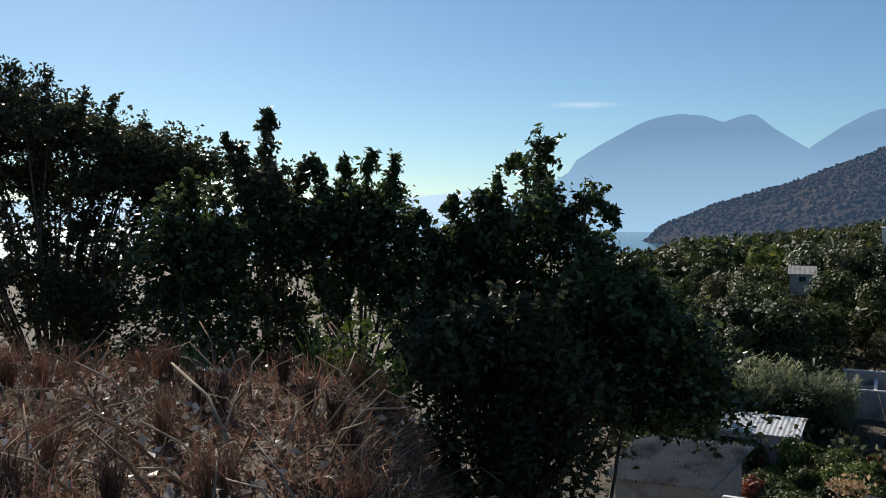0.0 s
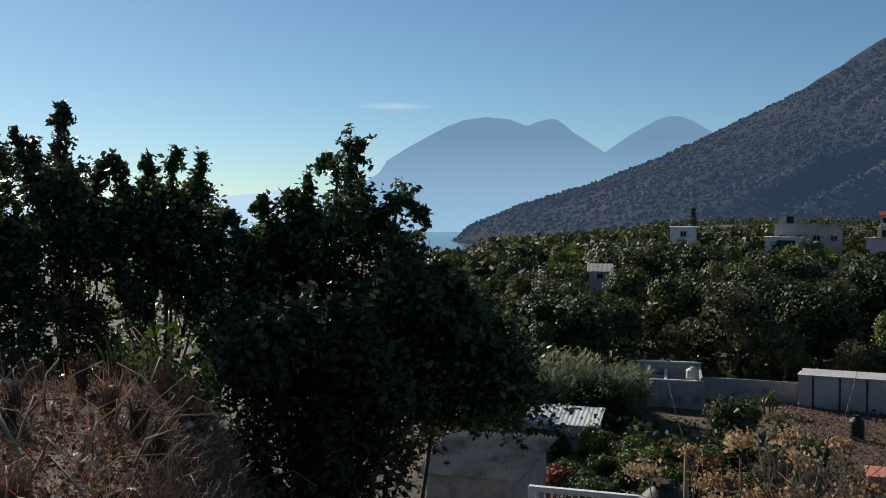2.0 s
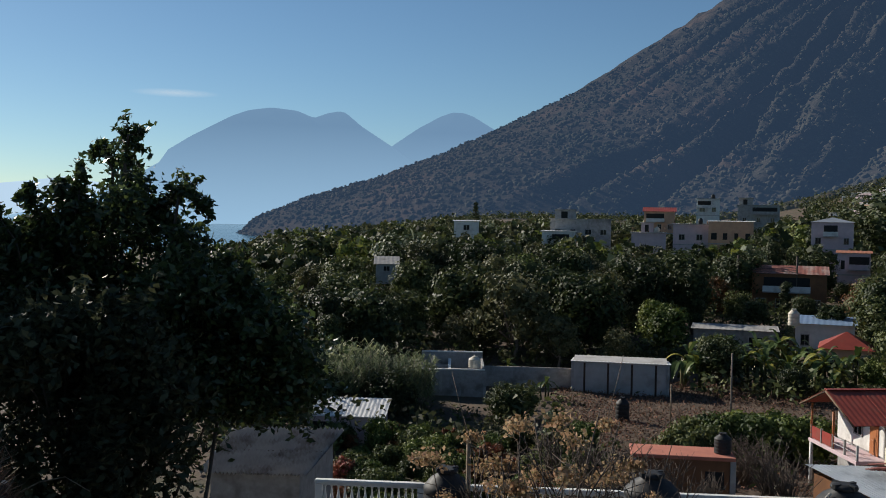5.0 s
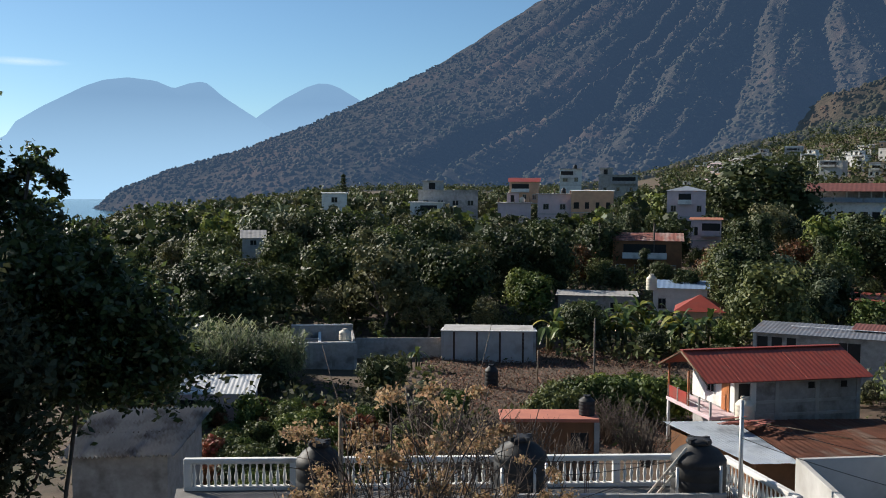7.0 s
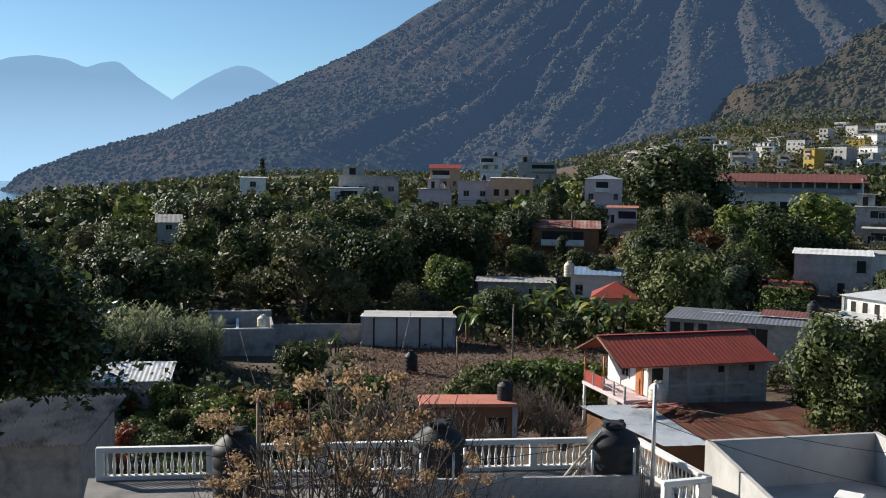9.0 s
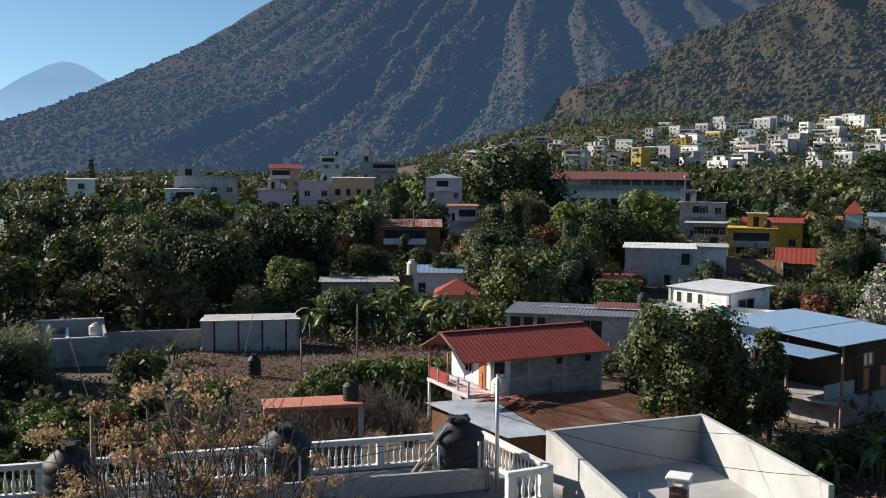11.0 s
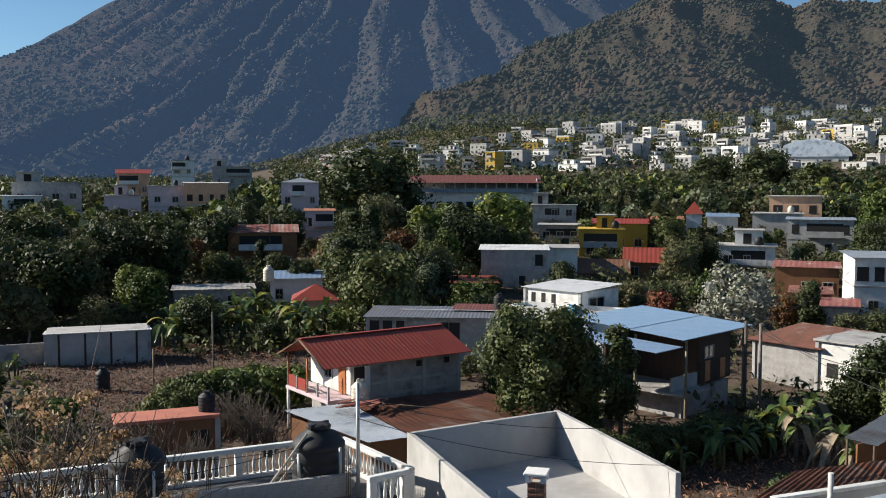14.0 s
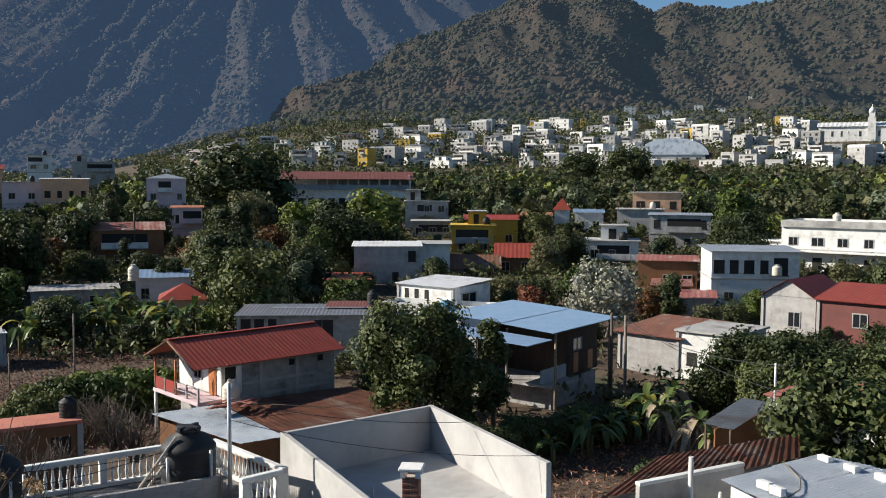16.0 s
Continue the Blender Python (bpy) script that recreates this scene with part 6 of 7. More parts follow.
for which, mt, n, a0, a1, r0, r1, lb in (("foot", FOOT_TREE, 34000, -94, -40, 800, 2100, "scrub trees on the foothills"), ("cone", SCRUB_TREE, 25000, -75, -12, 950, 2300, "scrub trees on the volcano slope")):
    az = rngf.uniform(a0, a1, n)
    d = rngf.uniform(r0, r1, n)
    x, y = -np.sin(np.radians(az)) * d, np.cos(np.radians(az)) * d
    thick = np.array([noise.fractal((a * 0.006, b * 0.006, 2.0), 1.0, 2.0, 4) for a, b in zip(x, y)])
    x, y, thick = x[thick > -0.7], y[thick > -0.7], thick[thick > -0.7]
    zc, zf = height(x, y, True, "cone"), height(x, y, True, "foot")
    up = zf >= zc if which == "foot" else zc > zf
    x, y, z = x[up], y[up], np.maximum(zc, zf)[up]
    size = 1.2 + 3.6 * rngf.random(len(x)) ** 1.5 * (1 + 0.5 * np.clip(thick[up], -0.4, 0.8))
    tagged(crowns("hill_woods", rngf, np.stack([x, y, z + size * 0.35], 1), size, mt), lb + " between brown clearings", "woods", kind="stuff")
# shrubs between the trees, joined
low = [[], []]
for n in range(5200):
    az = rngf.uniform(-97, -9)
    d = math.sqrt(rngf.uniform(60 ** 2, 250 ** 2))
    p = at(az, d)
    zz = float(height(p.x, p.y, False))
    s = rngf.uniform(0.8, 1.8)
    if not allowed(az, d, zz + 1.8 * s, math.degrees(s / d)):
        s *= 0.5
        if not allowed(az, d, zz + 1.8 * s, math.degrees(s / d)):
            continue
    c = rngf.normal(size=(5, 3)) * 0.5 * s + np.array([0, 0, 0.8 * s])
    q = clumps(rngf, c, [0.7 * s] * 5, 38, 0.8, 0.5) + np.array([p.x, p.y, zz])
    low[n % 2].append(leaf_faces(rngf, q, 0.5 * s ** 0.5, 0.55))
for f, mt, lb in zip(low, (LEAF_MID, LEAF_OLIVE), ("green shrubs", "olive shrubs")):
    tagged(quads("shrubs", np.concatenate(f), mt), lb + " filling the gaps between trees", "shrubs", kind="stuff")

# low weeds and scrub over the plots
rngw = np.random.default_rng(5)
for mt, lb, n, size, a0, a1, d0, d1, hgt in ((DRY_DARK, "dry brown weeds on the field", 15000, 0.26, -49, -31, 58, 96, 0.25), (DRY, "pale stubble on the field", 7000, 0.24, -49, -31, 58, 96, 0.3), (DRY, "dry weeds in the bare yard", 7000, 0.28, -84, -64, 36, 62, 0.35),
                                             (LEAF_MID, "green undergrowth between the trees", 26000, 0.55, -98, -9, 40, 210, 0.6), (LEAF_OLIVE, "olive scrub between the houses", 16000, 0.5, -98, -9, 40, 210, 0.5)):
    az = rngw.uniform(a0, a1, n)
    d = np.sqrt(rngw.uniform(d0 ** 2, d1 ** 2, n))
    x, y = -np.sin(np.radians(az)) * d, np.cos(np.radians(az)) * d
    if mt in (LEAF_MID, LEAF_OLIVE):
        keep = np.array([noise.noise((a * 0.06, b * 0.06, 4.0)) > -0.05 for a, b in zip(x, y)]) & ~((az < -33) & (az > -46) & (d > 60) & (d < 86)) & ~((az < -64) & (az > -82) & (d < 60))
        x, y, az, d = x[keep], y[keep], az[keep], d[keep]
    z = height(x, y, False) + rngw.uniform(0, hgt, len(x))
    tagged(quads("weeds", leaf_faces(rngw, np.stack([x, y, z], 1), size, 0.3, -0.5), mt), lb, "weeds", kind="stuff")


# ---- near trees on the slope ----
def lobe_tree(seed, lobes, leaves, leaf, material, label, foot, trunkmat=BARK, limb=0.05, flat=1.0, shell=0.25, twigs=60, loose=22, core=1.0, leaders=(), d=15.0, sprays=60, split=0.35):
    """A near tree: lobes as (az, el, distance, radius); leaders, the upright shoots, as (foot az, el, tip az, el, radius at foot, at tip)."""
    rng = np.random.default_rng(seed)
    c = [at(a, d, EYE + d * math.tan(radians(el))) for a, el, d, r in lobes]
    r = [q[3] for q in lobes]
    foot = Vector(foot)
    e = thing("tree", Matrix.Translation(foot), label, "tree")
    bm = B()
    cen = sum(c, Vector()) / len(c)
    fork = foot.lerp(cen, split)
    tube(bm, [foot - Vector((0, 0, 0.6)), fork], limb * 2.2, limb * 1.6, 8)
    for q in c[:: 5]:
        mid = fork.lerp(q, 0.5) + Vector((rng.uniform(-0.3, 0.3), rng.uniform(-0.3, 0.3), 0.2))
        tube(bm, [fork, mid, q], limb * 0.9, limb * 0.2, 6)
    shoots, fine = [], B()
    for k in range(twigs):
        i = int(rng.integers(len(c)))
        w = Vector(rng.normal(size=3))
        w.normalize()
        t = c[i] + Vector((w.x, w.y, w.z * flat)) * r[i] * rng.uniform(0.6, 1.05)
        tube(fine, [c[i], c[i].lerp(t, 0.5) + Vector(rng.normal(size=3)) * 0.05, t], limb * 0.25, 0.004, 4)
    for a0, e0, a1, e1, r0, r1 in leaders:
        dd = d + rng.uniform(-0.8, 0.8)
        p, q = at(a0, dd, EYE + dd * math.tan(radians(e0))), at(a1, dd, EYE + dd * math.tan(radians(e1)))
        mid = p.lerp(q, 0.5) + Vector((rng.uniform(-0.12, 0.12), rng.uniform(-0.3, 0.3), 0.12))
        tube(bm, [fork, p, mid, q], limb * 0.7, 0.008, 5)
        n = max(12, int(sprays * 1.45 * (q - p).length / 2.2))
        t = rng.uniform(0, 1, n) ** 0.85
        P, M, Q = (np.array(v[:])[None] for v in (p, mid, q))
        ax = P * ((1 - t) ** 2)[:, None] + M * (2 * t * (1 - t))[:, None] + Q * (t ** 2)[:, None]
        dr = rng.normal(size=(n, 3)) + np.array([0, 0, 0.35])
        dr /= np.linalg.norm(dr, axis=1)[:, None]
        ln = (r0 * 1.15 + (r1 * 1.95 - r0 * 1.15) * t ** 1.3) * rng.uniform(0.3, 1.2, n) * (0.8 + 0.4 * np.sin(t * 8 + rng.uniform(0, 6))) * (1 - 0.55 * t ** 6)
        ln = np.maximum(ln, 0.12)
        k = rng.uniform(0.1, 1, (n, 16))
        sp = ax[:, None, :] + dr[:, None, :] * (k * ln[:, None])[..., None] - np.array([0, 0, 0.16]) * (k ** 2 * ln[:, None])[..., None] + rng.normal(size=(n, 16, 3)) * 0.035
        shoots.append(sp.reshape(-1, 3))
        for i in range(0, n, 2):
            a, b = Vector(ax[i]), Vector(ax[i] + dr[i] * ln[i] - np.array([0, 0, 0.16]) * ln[i])
            tube(fine, [a, a.lerp(b, 0.5) + Vector((0, 0, 0.03)), b], 0.009, 0.004, 3)
    bmesh.ops.translate(bm, vec=-foot, verts=bm.verts)
    part("trunk", bm, trunkmat, e)
    bmesh.ops.translate(fine, vec=-foot, verts=fine.verts)
    tagged(part("twig_work", fine, trunkmat, e), kind="stuff")
    pos = clumps(rng, [tuple(q) for q in c], r, int(leaves * core), flat, shell)
    # sprays of leaves along outer twigs
    ns = leaves // loose
    st = clumps(rng, [tuple(q) for q in c], r, ns, flat, 0.8)
    dr = rng.normal(size=(ns, 3)) * np.array([1, 1, 0.8]) + np.array([0, 0, 0.5])
    dr /= np.linalg.norm(dr, axis=1)[:, None]
    tt = rng.uniform(0, 1, (ns, 13))
    ln = rng.uniform(0.3, 0.85, (ns, 1, 1))
    sp = st[:, None, :] + dr[:, None, :] * tt[..., None] * ln - np.array([0, 0, 0.25]) * (tt ** 2)[..., None] * ln + rng.normal(size=(ns, 13, 3)) * 0.04
    pos = np.concatenate([pos, sp.reshape(-1, 3)] + shoots) - np.array(foot)
    quads("crown", leaf_faces(rng, pos, leaf, 0.5), material, e)
    return e


def fz(az, d):
    p = at(az, d)
    return (p.x, p.y, float(height(p.x, p.y, False)))


def fill(rng, a0, a1, d, prof, bottom, r, n, jitter=1.2):
    """Lobes filling the space under an outline given as (az, el) pairs."""
    xs, ys = zip(*sorted(prof))
    out = []
    for i in range(n):
        a = rng.uniform(a0, a1)
        top = np.interp(a, xs, ys)
        rr = r * rng.uniform(0.6, 1.1)
        hi = top - math.degrees(rr / d) * 0.9
        out.append((a, hi if i % 3 == 0 else rng.uniform(min(bottom, hi), hi), d + rng.uniform(-jitter, jitter), rr))
    return out


rngn = np.random.default_rng(3)
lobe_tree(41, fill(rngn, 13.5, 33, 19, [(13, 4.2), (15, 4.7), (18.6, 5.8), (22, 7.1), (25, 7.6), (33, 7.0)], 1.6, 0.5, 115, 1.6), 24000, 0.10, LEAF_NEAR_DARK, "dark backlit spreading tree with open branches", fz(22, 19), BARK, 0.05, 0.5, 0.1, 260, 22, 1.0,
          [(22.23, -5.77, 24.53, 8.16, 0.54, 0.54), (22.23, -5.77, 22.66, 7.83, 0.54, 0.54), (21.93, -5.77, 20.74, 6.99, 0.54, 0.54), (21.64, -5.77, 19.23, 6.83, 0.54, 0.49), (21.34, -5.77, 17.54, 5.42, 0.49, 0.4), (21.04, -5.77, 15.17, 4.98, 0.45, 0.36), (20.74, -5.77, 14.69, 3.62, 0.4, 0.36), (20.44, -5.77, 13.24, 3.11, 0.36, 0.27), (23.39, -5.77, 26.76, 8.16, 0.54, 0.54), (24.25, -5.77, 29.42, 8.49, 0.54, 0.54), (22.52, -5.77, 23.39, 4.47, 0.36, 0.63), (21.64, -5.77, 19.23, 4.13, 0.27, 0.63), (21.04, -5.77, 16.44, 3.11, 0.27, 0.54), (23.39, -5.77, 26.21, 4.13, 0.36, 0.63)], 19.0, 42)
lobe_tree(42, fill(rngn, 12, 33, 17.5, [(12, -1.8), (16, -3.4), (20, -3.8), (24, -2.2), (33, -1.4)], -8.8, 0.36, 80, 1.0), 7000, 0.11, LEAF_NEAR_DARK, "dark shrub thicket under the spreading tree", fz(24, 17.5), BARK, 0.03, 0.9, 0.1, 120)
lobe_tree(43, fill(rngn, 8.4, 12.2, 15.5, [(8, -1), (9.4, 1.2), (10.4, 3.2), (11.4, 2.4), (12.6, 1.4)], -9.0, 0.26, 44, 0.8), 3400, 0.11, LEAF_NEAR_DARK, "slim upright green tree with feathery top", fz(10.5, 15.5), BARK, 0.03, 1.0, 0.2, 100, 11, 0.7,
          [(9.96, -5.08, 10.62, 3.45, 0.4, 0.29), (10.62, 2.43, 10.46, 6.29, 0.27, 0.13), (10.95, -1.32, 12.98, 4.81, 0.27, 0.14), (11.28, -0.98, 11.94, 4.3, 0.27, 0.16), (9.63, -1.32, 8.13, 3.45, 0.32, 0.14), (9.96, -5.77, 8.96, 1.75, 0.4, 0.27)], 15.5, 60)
lobe_tree(44, fill(rngn, 12, 17.5, 14.5, [(12, -0.6), (14, 0.8), (16, 0.4), (18, -2)], -8.8, 0.36, 36, 0.6), 3000, 0.12, LEAF_NEAR, "leafy green shrub in front of the dark tree", fz(14.5, 14.5), BARK, 0.025, 1.0, 0.25, 80, 11, 0.7,
          [(14.53, -5.77, 15.17, 2.77, 0.54, 0.27), (13.89, -5.77, 13.41, 1.75, 0.54, 0.27), (15.49, -5.08, 16.28, 1.41, 0.45, 0.22), (12.59, -6.11, 12.27, -0.3, 0.45, 0.27)], 14.5, 44)
lobe_tree(45, fill(rngn, 1.8, 8.6, 15.5, [(1.0, -2), (3.0, 0.8), (4.4, 1.4), (6.0, 1.6), (7.4, 1.4), (9.0, -1)], -10.0, 0.28, 70, 0.8), 5600, 0.11, LEAF_NEAR, "bushy green tree with long loose sprays", fz(5, 15.5), BARK, 0.03, 1.0, 0.2, 160, 10, 0.65,
          [(5.93, -5.77, 7.62, 3.45, 0.49, 0.22), (5.6, -5.08, 6.1, 3.73, 0.45, 0.22), (4.92, -4.4, 4.41, 3.96, 0.45, 0.22), (4.24, -4.4, 2.94, 3.73, 0.45, 0.18), (3.56, -5.08, 1.68, 0.46, 0.45, 0.2), (6.61, -6.45, 7.96, -0.3, 0.54, 0.27), (4.92, -5.77, 4.92, 0.39, 0.63, 0.45), (2.87, -7.13, 2.19, -2.01, 0.54, 0.36)], 15.5, 60)
lobe_tree(46, fill(rngn, -9.6, 1.2, 15, [(1.4, -2.6), (-1.4, -0.8), (-3.2, 0.0), (-5.2, 1.2), (-6.4, 2.2), (-7.4, 0.6), (-8.6, -0.6), (-9.6, -2.4), (-10.3, -5.5)], -9, 0.30, 120, 0.9), 9500, 0.115, LEAF_NEAR, "large leafy green tree hiding the slope", fz(-5, 15), BARK, 0.045, 1.0, 0.2, 180, 10, 0.7,
          [(-3.96, -5.77, -6.0, 3.11, 0.63, 0.56), (-5.66, 3.11, -6.51, 4.61, 0.4, 0.22), (-4.98, 2.43, -4.13, 3.96, 0.36, 0.2), (-6.68, -0.98, -9.7, 1.92, 0.36, 0.31), (-8.69, 1.41, -10.36, 0.05, 0.22, 0.18), (-2.26, -5.77, -2.09, 1.92, 0.54, 0.22), (-2.6, -2.01, -3.35, 2.71, 0.36, 0.16), (-0.55, -4.4, 1.33, 0.22, 0.45, 0.2), (-1.23, -3.03, -0.55, 1.24, 0.32, 0.16), (-7.35, -7.13, -8.86, -1.67, 0.63, 0.36), (-9.03, -8.48, -11.68, -2.69, 0.63, 0.36), (-10.03, -10.5, -13.63, -5.77, 0.67, 0.4), (-10.69, -11.16, -15.24, -8.82, 0.54, 0.36), (-3.96, -7.13, -7.35, 0.39, 0.63, 0.36), (-2.6, -7.8, -4.98, -0.98, 0.72, 0.45), (-5.66, -8.82, -10.03, -4.4, 0.72, 0.45), (-7.69, -11.83, -12.66, -10.16, 0.63, 0.45)], 15.0, 66)
lobe_tree(47, fill(rngn, -16.0, -7.0, 14.2, [(-4, -3), (-9, -3.2), (-12, -4.2), (-14.5, -6.5), (-16.2, -9.0)], -11.2, 0.38, 70, 1.0), 11000, 0.125, LEAF_NEAR, "dark leafy branches over the hut roof", fz(-6.5, 15.0), BARK, 0.018, 1.0, 0.2, 100, 12, 0.8,
          [(-8, -7, -13.5, -4.6, 0.5, 0.25), (-9, -8, -15.6, -7.0, 0.5, 0.2), (-10, -9, -16.8, -9.4, 0.45, 0.2), (-7, -6, -11.4, -2.8, 0.5, 0.25), (-9, -7, -12.6, -3.6, 0.4, 0.2), (-9, -10, -14.4, -11.0, 0.45, 0.2)], 14.2, 60, split=0.9)
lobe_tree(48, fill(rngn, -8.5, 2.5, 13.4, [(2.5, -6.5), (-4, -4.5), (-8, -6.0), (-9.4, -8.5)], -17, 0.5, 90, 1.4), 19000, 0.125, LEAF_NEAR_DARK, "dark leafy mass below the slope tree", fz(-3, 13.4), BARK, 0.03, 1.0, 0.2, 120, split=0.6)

# ---- dry weeds of the knoll ----
rngk = np.random.default_rng(19)


def knoll_points(n, a0=-1.0, a1=44.0, d0=2.5, d1=15.0):
    az = rngk.uniform(a0, a1, n)
    d = np.sqrt(rngk.uniform(d0 ** 2, d1 ** 2, n))
    x, y = -np.sin(np.radians(az)) * d, np.cos(np.radians(az)) * d
    z = height(x, y, False)
    return x, y, z


def stalks(n, hmin, hmax, wd, lean, material, label, patch_scale=0.6, thr=-0.1, **kw):
    x, y, z = knoll_points(n, **kw)
    k = np.array([noise.noise((a * patch_scale, b * patch_scale, 9.0)) > thr for a, b in zip(x, y)])
    x, y, z = x[k], y[k], z[k]
    n = len(x)
    h = rngk.uniform(hmin, hmax, n)[:, None]
    d = rngk.normal(size=(n, 3)) * lean
    d[:, 2] = 1
    d /= np.linalg.norm(d, axis=1)[:, None]
    s = np.cross(d, rngk.normal(size=(n, 3)))
    s /= np.linalg.norm(s, axis=1)[:, None]
    p = np.stack([x, y, z - 0.03], 1)
    t = p + d * h
    return tagged(quads("dry_grass", np.stack([p - s * wd, p + s * wd, t + s * wd * 0.3, t - s * wd * 0.3], 1), material), label, "dry grass", kind="stuff")


stalks(62000, 0.04, 0.2, 0.005, 1.7, DRY, "reddish brown dry grass on the knoll", 0.6, -0.7)
stalks(8000, 0.12, 0.36, 0.005, 0.7, DRY_DARK, "dark withered weeds standing in clumps on the knoll", 0.9, 0.2)
stalks(7000, 0.2, 0.42, 0.005, 0.6, DRY, "taller dry brown weeds on the knoll", 0.7, 0.08)
stalks(24000, 0.05, 0.3, 0.005, 2.6, DRY_PALE, "pale straw and litter on the knoll", 0.5, -0.2)
stalks(500, 0.2, 0.5, 0.012, 0.3, LEAF_OLIVE, "green blades along the knoll's edge", 0.8, -0.1, a0=2, a1=34, d0=11, d1=14.5)
x, y, z = knoll_points(14000)
tagged(quads("leaf_litter", leaf_faces(rngk, np.stack([x, y, z + 0.03], 1), 0.07, 0.6), DRY_DARK), "dead brown leaves lying on the knoll", "leaf litter", kind="stuff")
x, y, z = knoll_points(900)
tagged(quads("leaf_litter", leaf_faces(rngk, np.stack([x, y, z + 0.09], 1), 0.085, 0.6, 0.0), LITTER_PALE), "bleached pale leaves scattered over the knoll", "leaf litter", kind="stuff")
for i in range(130):
    a, d = rngk.uniform(-1, 30), rngk.uniform(5.0, 12)
    p = Vector(fz(a, d)) + Vector((0, 0, 0.05))
    L = rngk.uniform(0.25, 0.9)
    q = rngk.uniform(0, 6.28)
    v = Vector((math.cos(q), math.sin(q), rngk.uniform(0.0, 0.6))) * L
    bm = B()
    tube(bm, [p, p + v * 0.4 + Vector((0, 0, 0.14)), p + v * 0.8 + Vector((rngk.uniform(-0.1, 0.1), 0, 0.16)), p + v], rngk.uniform(0.006, 0.013), 0.004, 5)
    tagged(link("twig", bm, DRY_PALE if i % 3 else DRY), "dead pale twig lying in the dry grass", "twig", "twigs on the knoll")
bm = B()
p = Vector(fz(12.5, 6.0))
tube(bm, [at(12.4, 5.9, EYE - 1.72), at(12.6, 6.1, EYE - 1.45), at(14.0, 6.6, EYE - 1.2), at(16.0, 7.2, EYE - 1.06)], 0.016, 0.01, 6)
tagged(link("branch", bm, DRY_PALE), "curved pale dead branch in the dry weeds", "branch")
for k, (a, el, d) in enumerate(((1.9, -14.0, 6.6), (1.4, -15.0, 6.0))):
    bm = B()
    bmesh.ops.create_icosphere(bm, subdivisions=3, radius=0.26 - 0.1 * k)
    for v in bm.verts:
        v.co *= 1 + 0.35 * noise.noise(v.co * 4 + Vector((k, 0, 0)))
        v.co.z *= 0.7
    o = tagged(link("rock", bm, STONE), "rough pale rock on the knoll's edge", "rock", "rocks")
    o.location = Vector(fz(a, d)) + Vector((0, 0, 0.1))

stalks(30000, 0.05, 0.22, 0.006, 1.5, DRY, "dry brown grass round the viewpoint", 0.6, -0.7, a0=44, a1=190, d0=0.8, d1=15)
# dry weed bushes with twigs on the knoll
def twig_bush(seed, h, n, material, tips=None, tipsize=0.06, name="dry_bush", spread=0.5, thick=0.007):
    rng = np.random.default_rng(seed)
    e = new(name)
    bm = B()
    ends = []
    for i in range(n):
        a, t = rng.uniform(0, 6.28), rng.uniform(0.1, 1.0)
        o = Vector((rng.uniform(-0.1, 0.1) * h, rng.uniform(-0.1, 0.1) * h, -0.05))
        q = Vector((math.cos(a) * t * spread * h, math.sin(a) * t * spread * h, h * rng.uniform(0.55, 1.0)))
        mid = o.lerp(q, 0.55) + Vector(rng.normal(size=3)) * 0.06 * h
        tube(bm, [o, mid, q], thick, thick * 0.4, 4)
        ends.append(q)
        for k in range(2):
            w = mid.lerp(q, rng.uniform(0, 0.8))
            w2 = w + Vector(rng.normal(size=3)) * 0.16 * h + Vector((0, 0, 0.1 * h))
            tube(bm, [w, w2], thick * 0.5, thick * 0.25, 3)
            ends.append(w2)
    part("stem", bm, material, e)
    if tips:
        pos = []
        for q in ends[:: 8]:
            pos.append(np.array(q)[None] + rng.normal(size=(130, 3)) * np.array([0.10, 0.10, 0.06]) * rng.uniform(0.8, 1.4))
        quads("blossom", leaf_faces(rng, np.concatenate(pos), tipsize, 0.7), tips, e)
    return e


db = [twig_bush(51 + i, 0.75, 60, DRY) for i in range(3)]
for i in range(30):
    a, d = rngk.uniform(-3, 30), rngk.uniform(4.6, 12.5)
    plant_at(db[i % 3], a, d, rngk.uniform(0.3, 0.6), "brown dry weed bush on the knoll", "dry bush", "dry weed bushes")
pb = [twig_bush(55 + i, 0.8, 9, DRY_PALE, spread=0.6, thick=0.008) for i in range(2)]
for i, (a, d, s) in enumerate(((3.2, 6.8, 1.1), (4.8, 6.4, 1.0), (2.4, 6.4, 0.9), (5.8, 7.4, 0.9), (1.0, 7.2, 1.1), (-1.2, 7.0, 1.2), (12.6, 7.6, 0.8), (19, 6.4, 0.7), (9, 6.0, 0.6), (15.5, 8.4, 0.8), (23, 7.5, 0.8))):
    plant_at(pb[i % 2], a, d, s * 0.62, "bleached leafless twigs in the dry weeds", "dry bush", "pale twig bushes")
sb = [twig_bush(57 + i, 0.7, 44, DRY_DARK, spread=0.35, thick=0.011) for i in range(2)]
for i, (a, d, s) in enumerate(((26, 5.0, 1.0), (25.0, 5.4, 0.9), (24.2, 5.0, 0.8), (19.4, 5.4, 0.8), (14.4, 8.2, 0.9), (13.2, 8.0, 0.9), (6.4, 7.4, 0.9), (5.2, 7.0, 0.8), (16, 9.8, 0.9), (9.5, 9.4, 1.0), (21.5, 10.5, 0.8), (8.0, 8.0, 0.8))):
    plant_at(sb[i % 2], a, d, s * 0.6, "dark withered weed stubs on the knoll", "dry bush", "dark weed stubs")


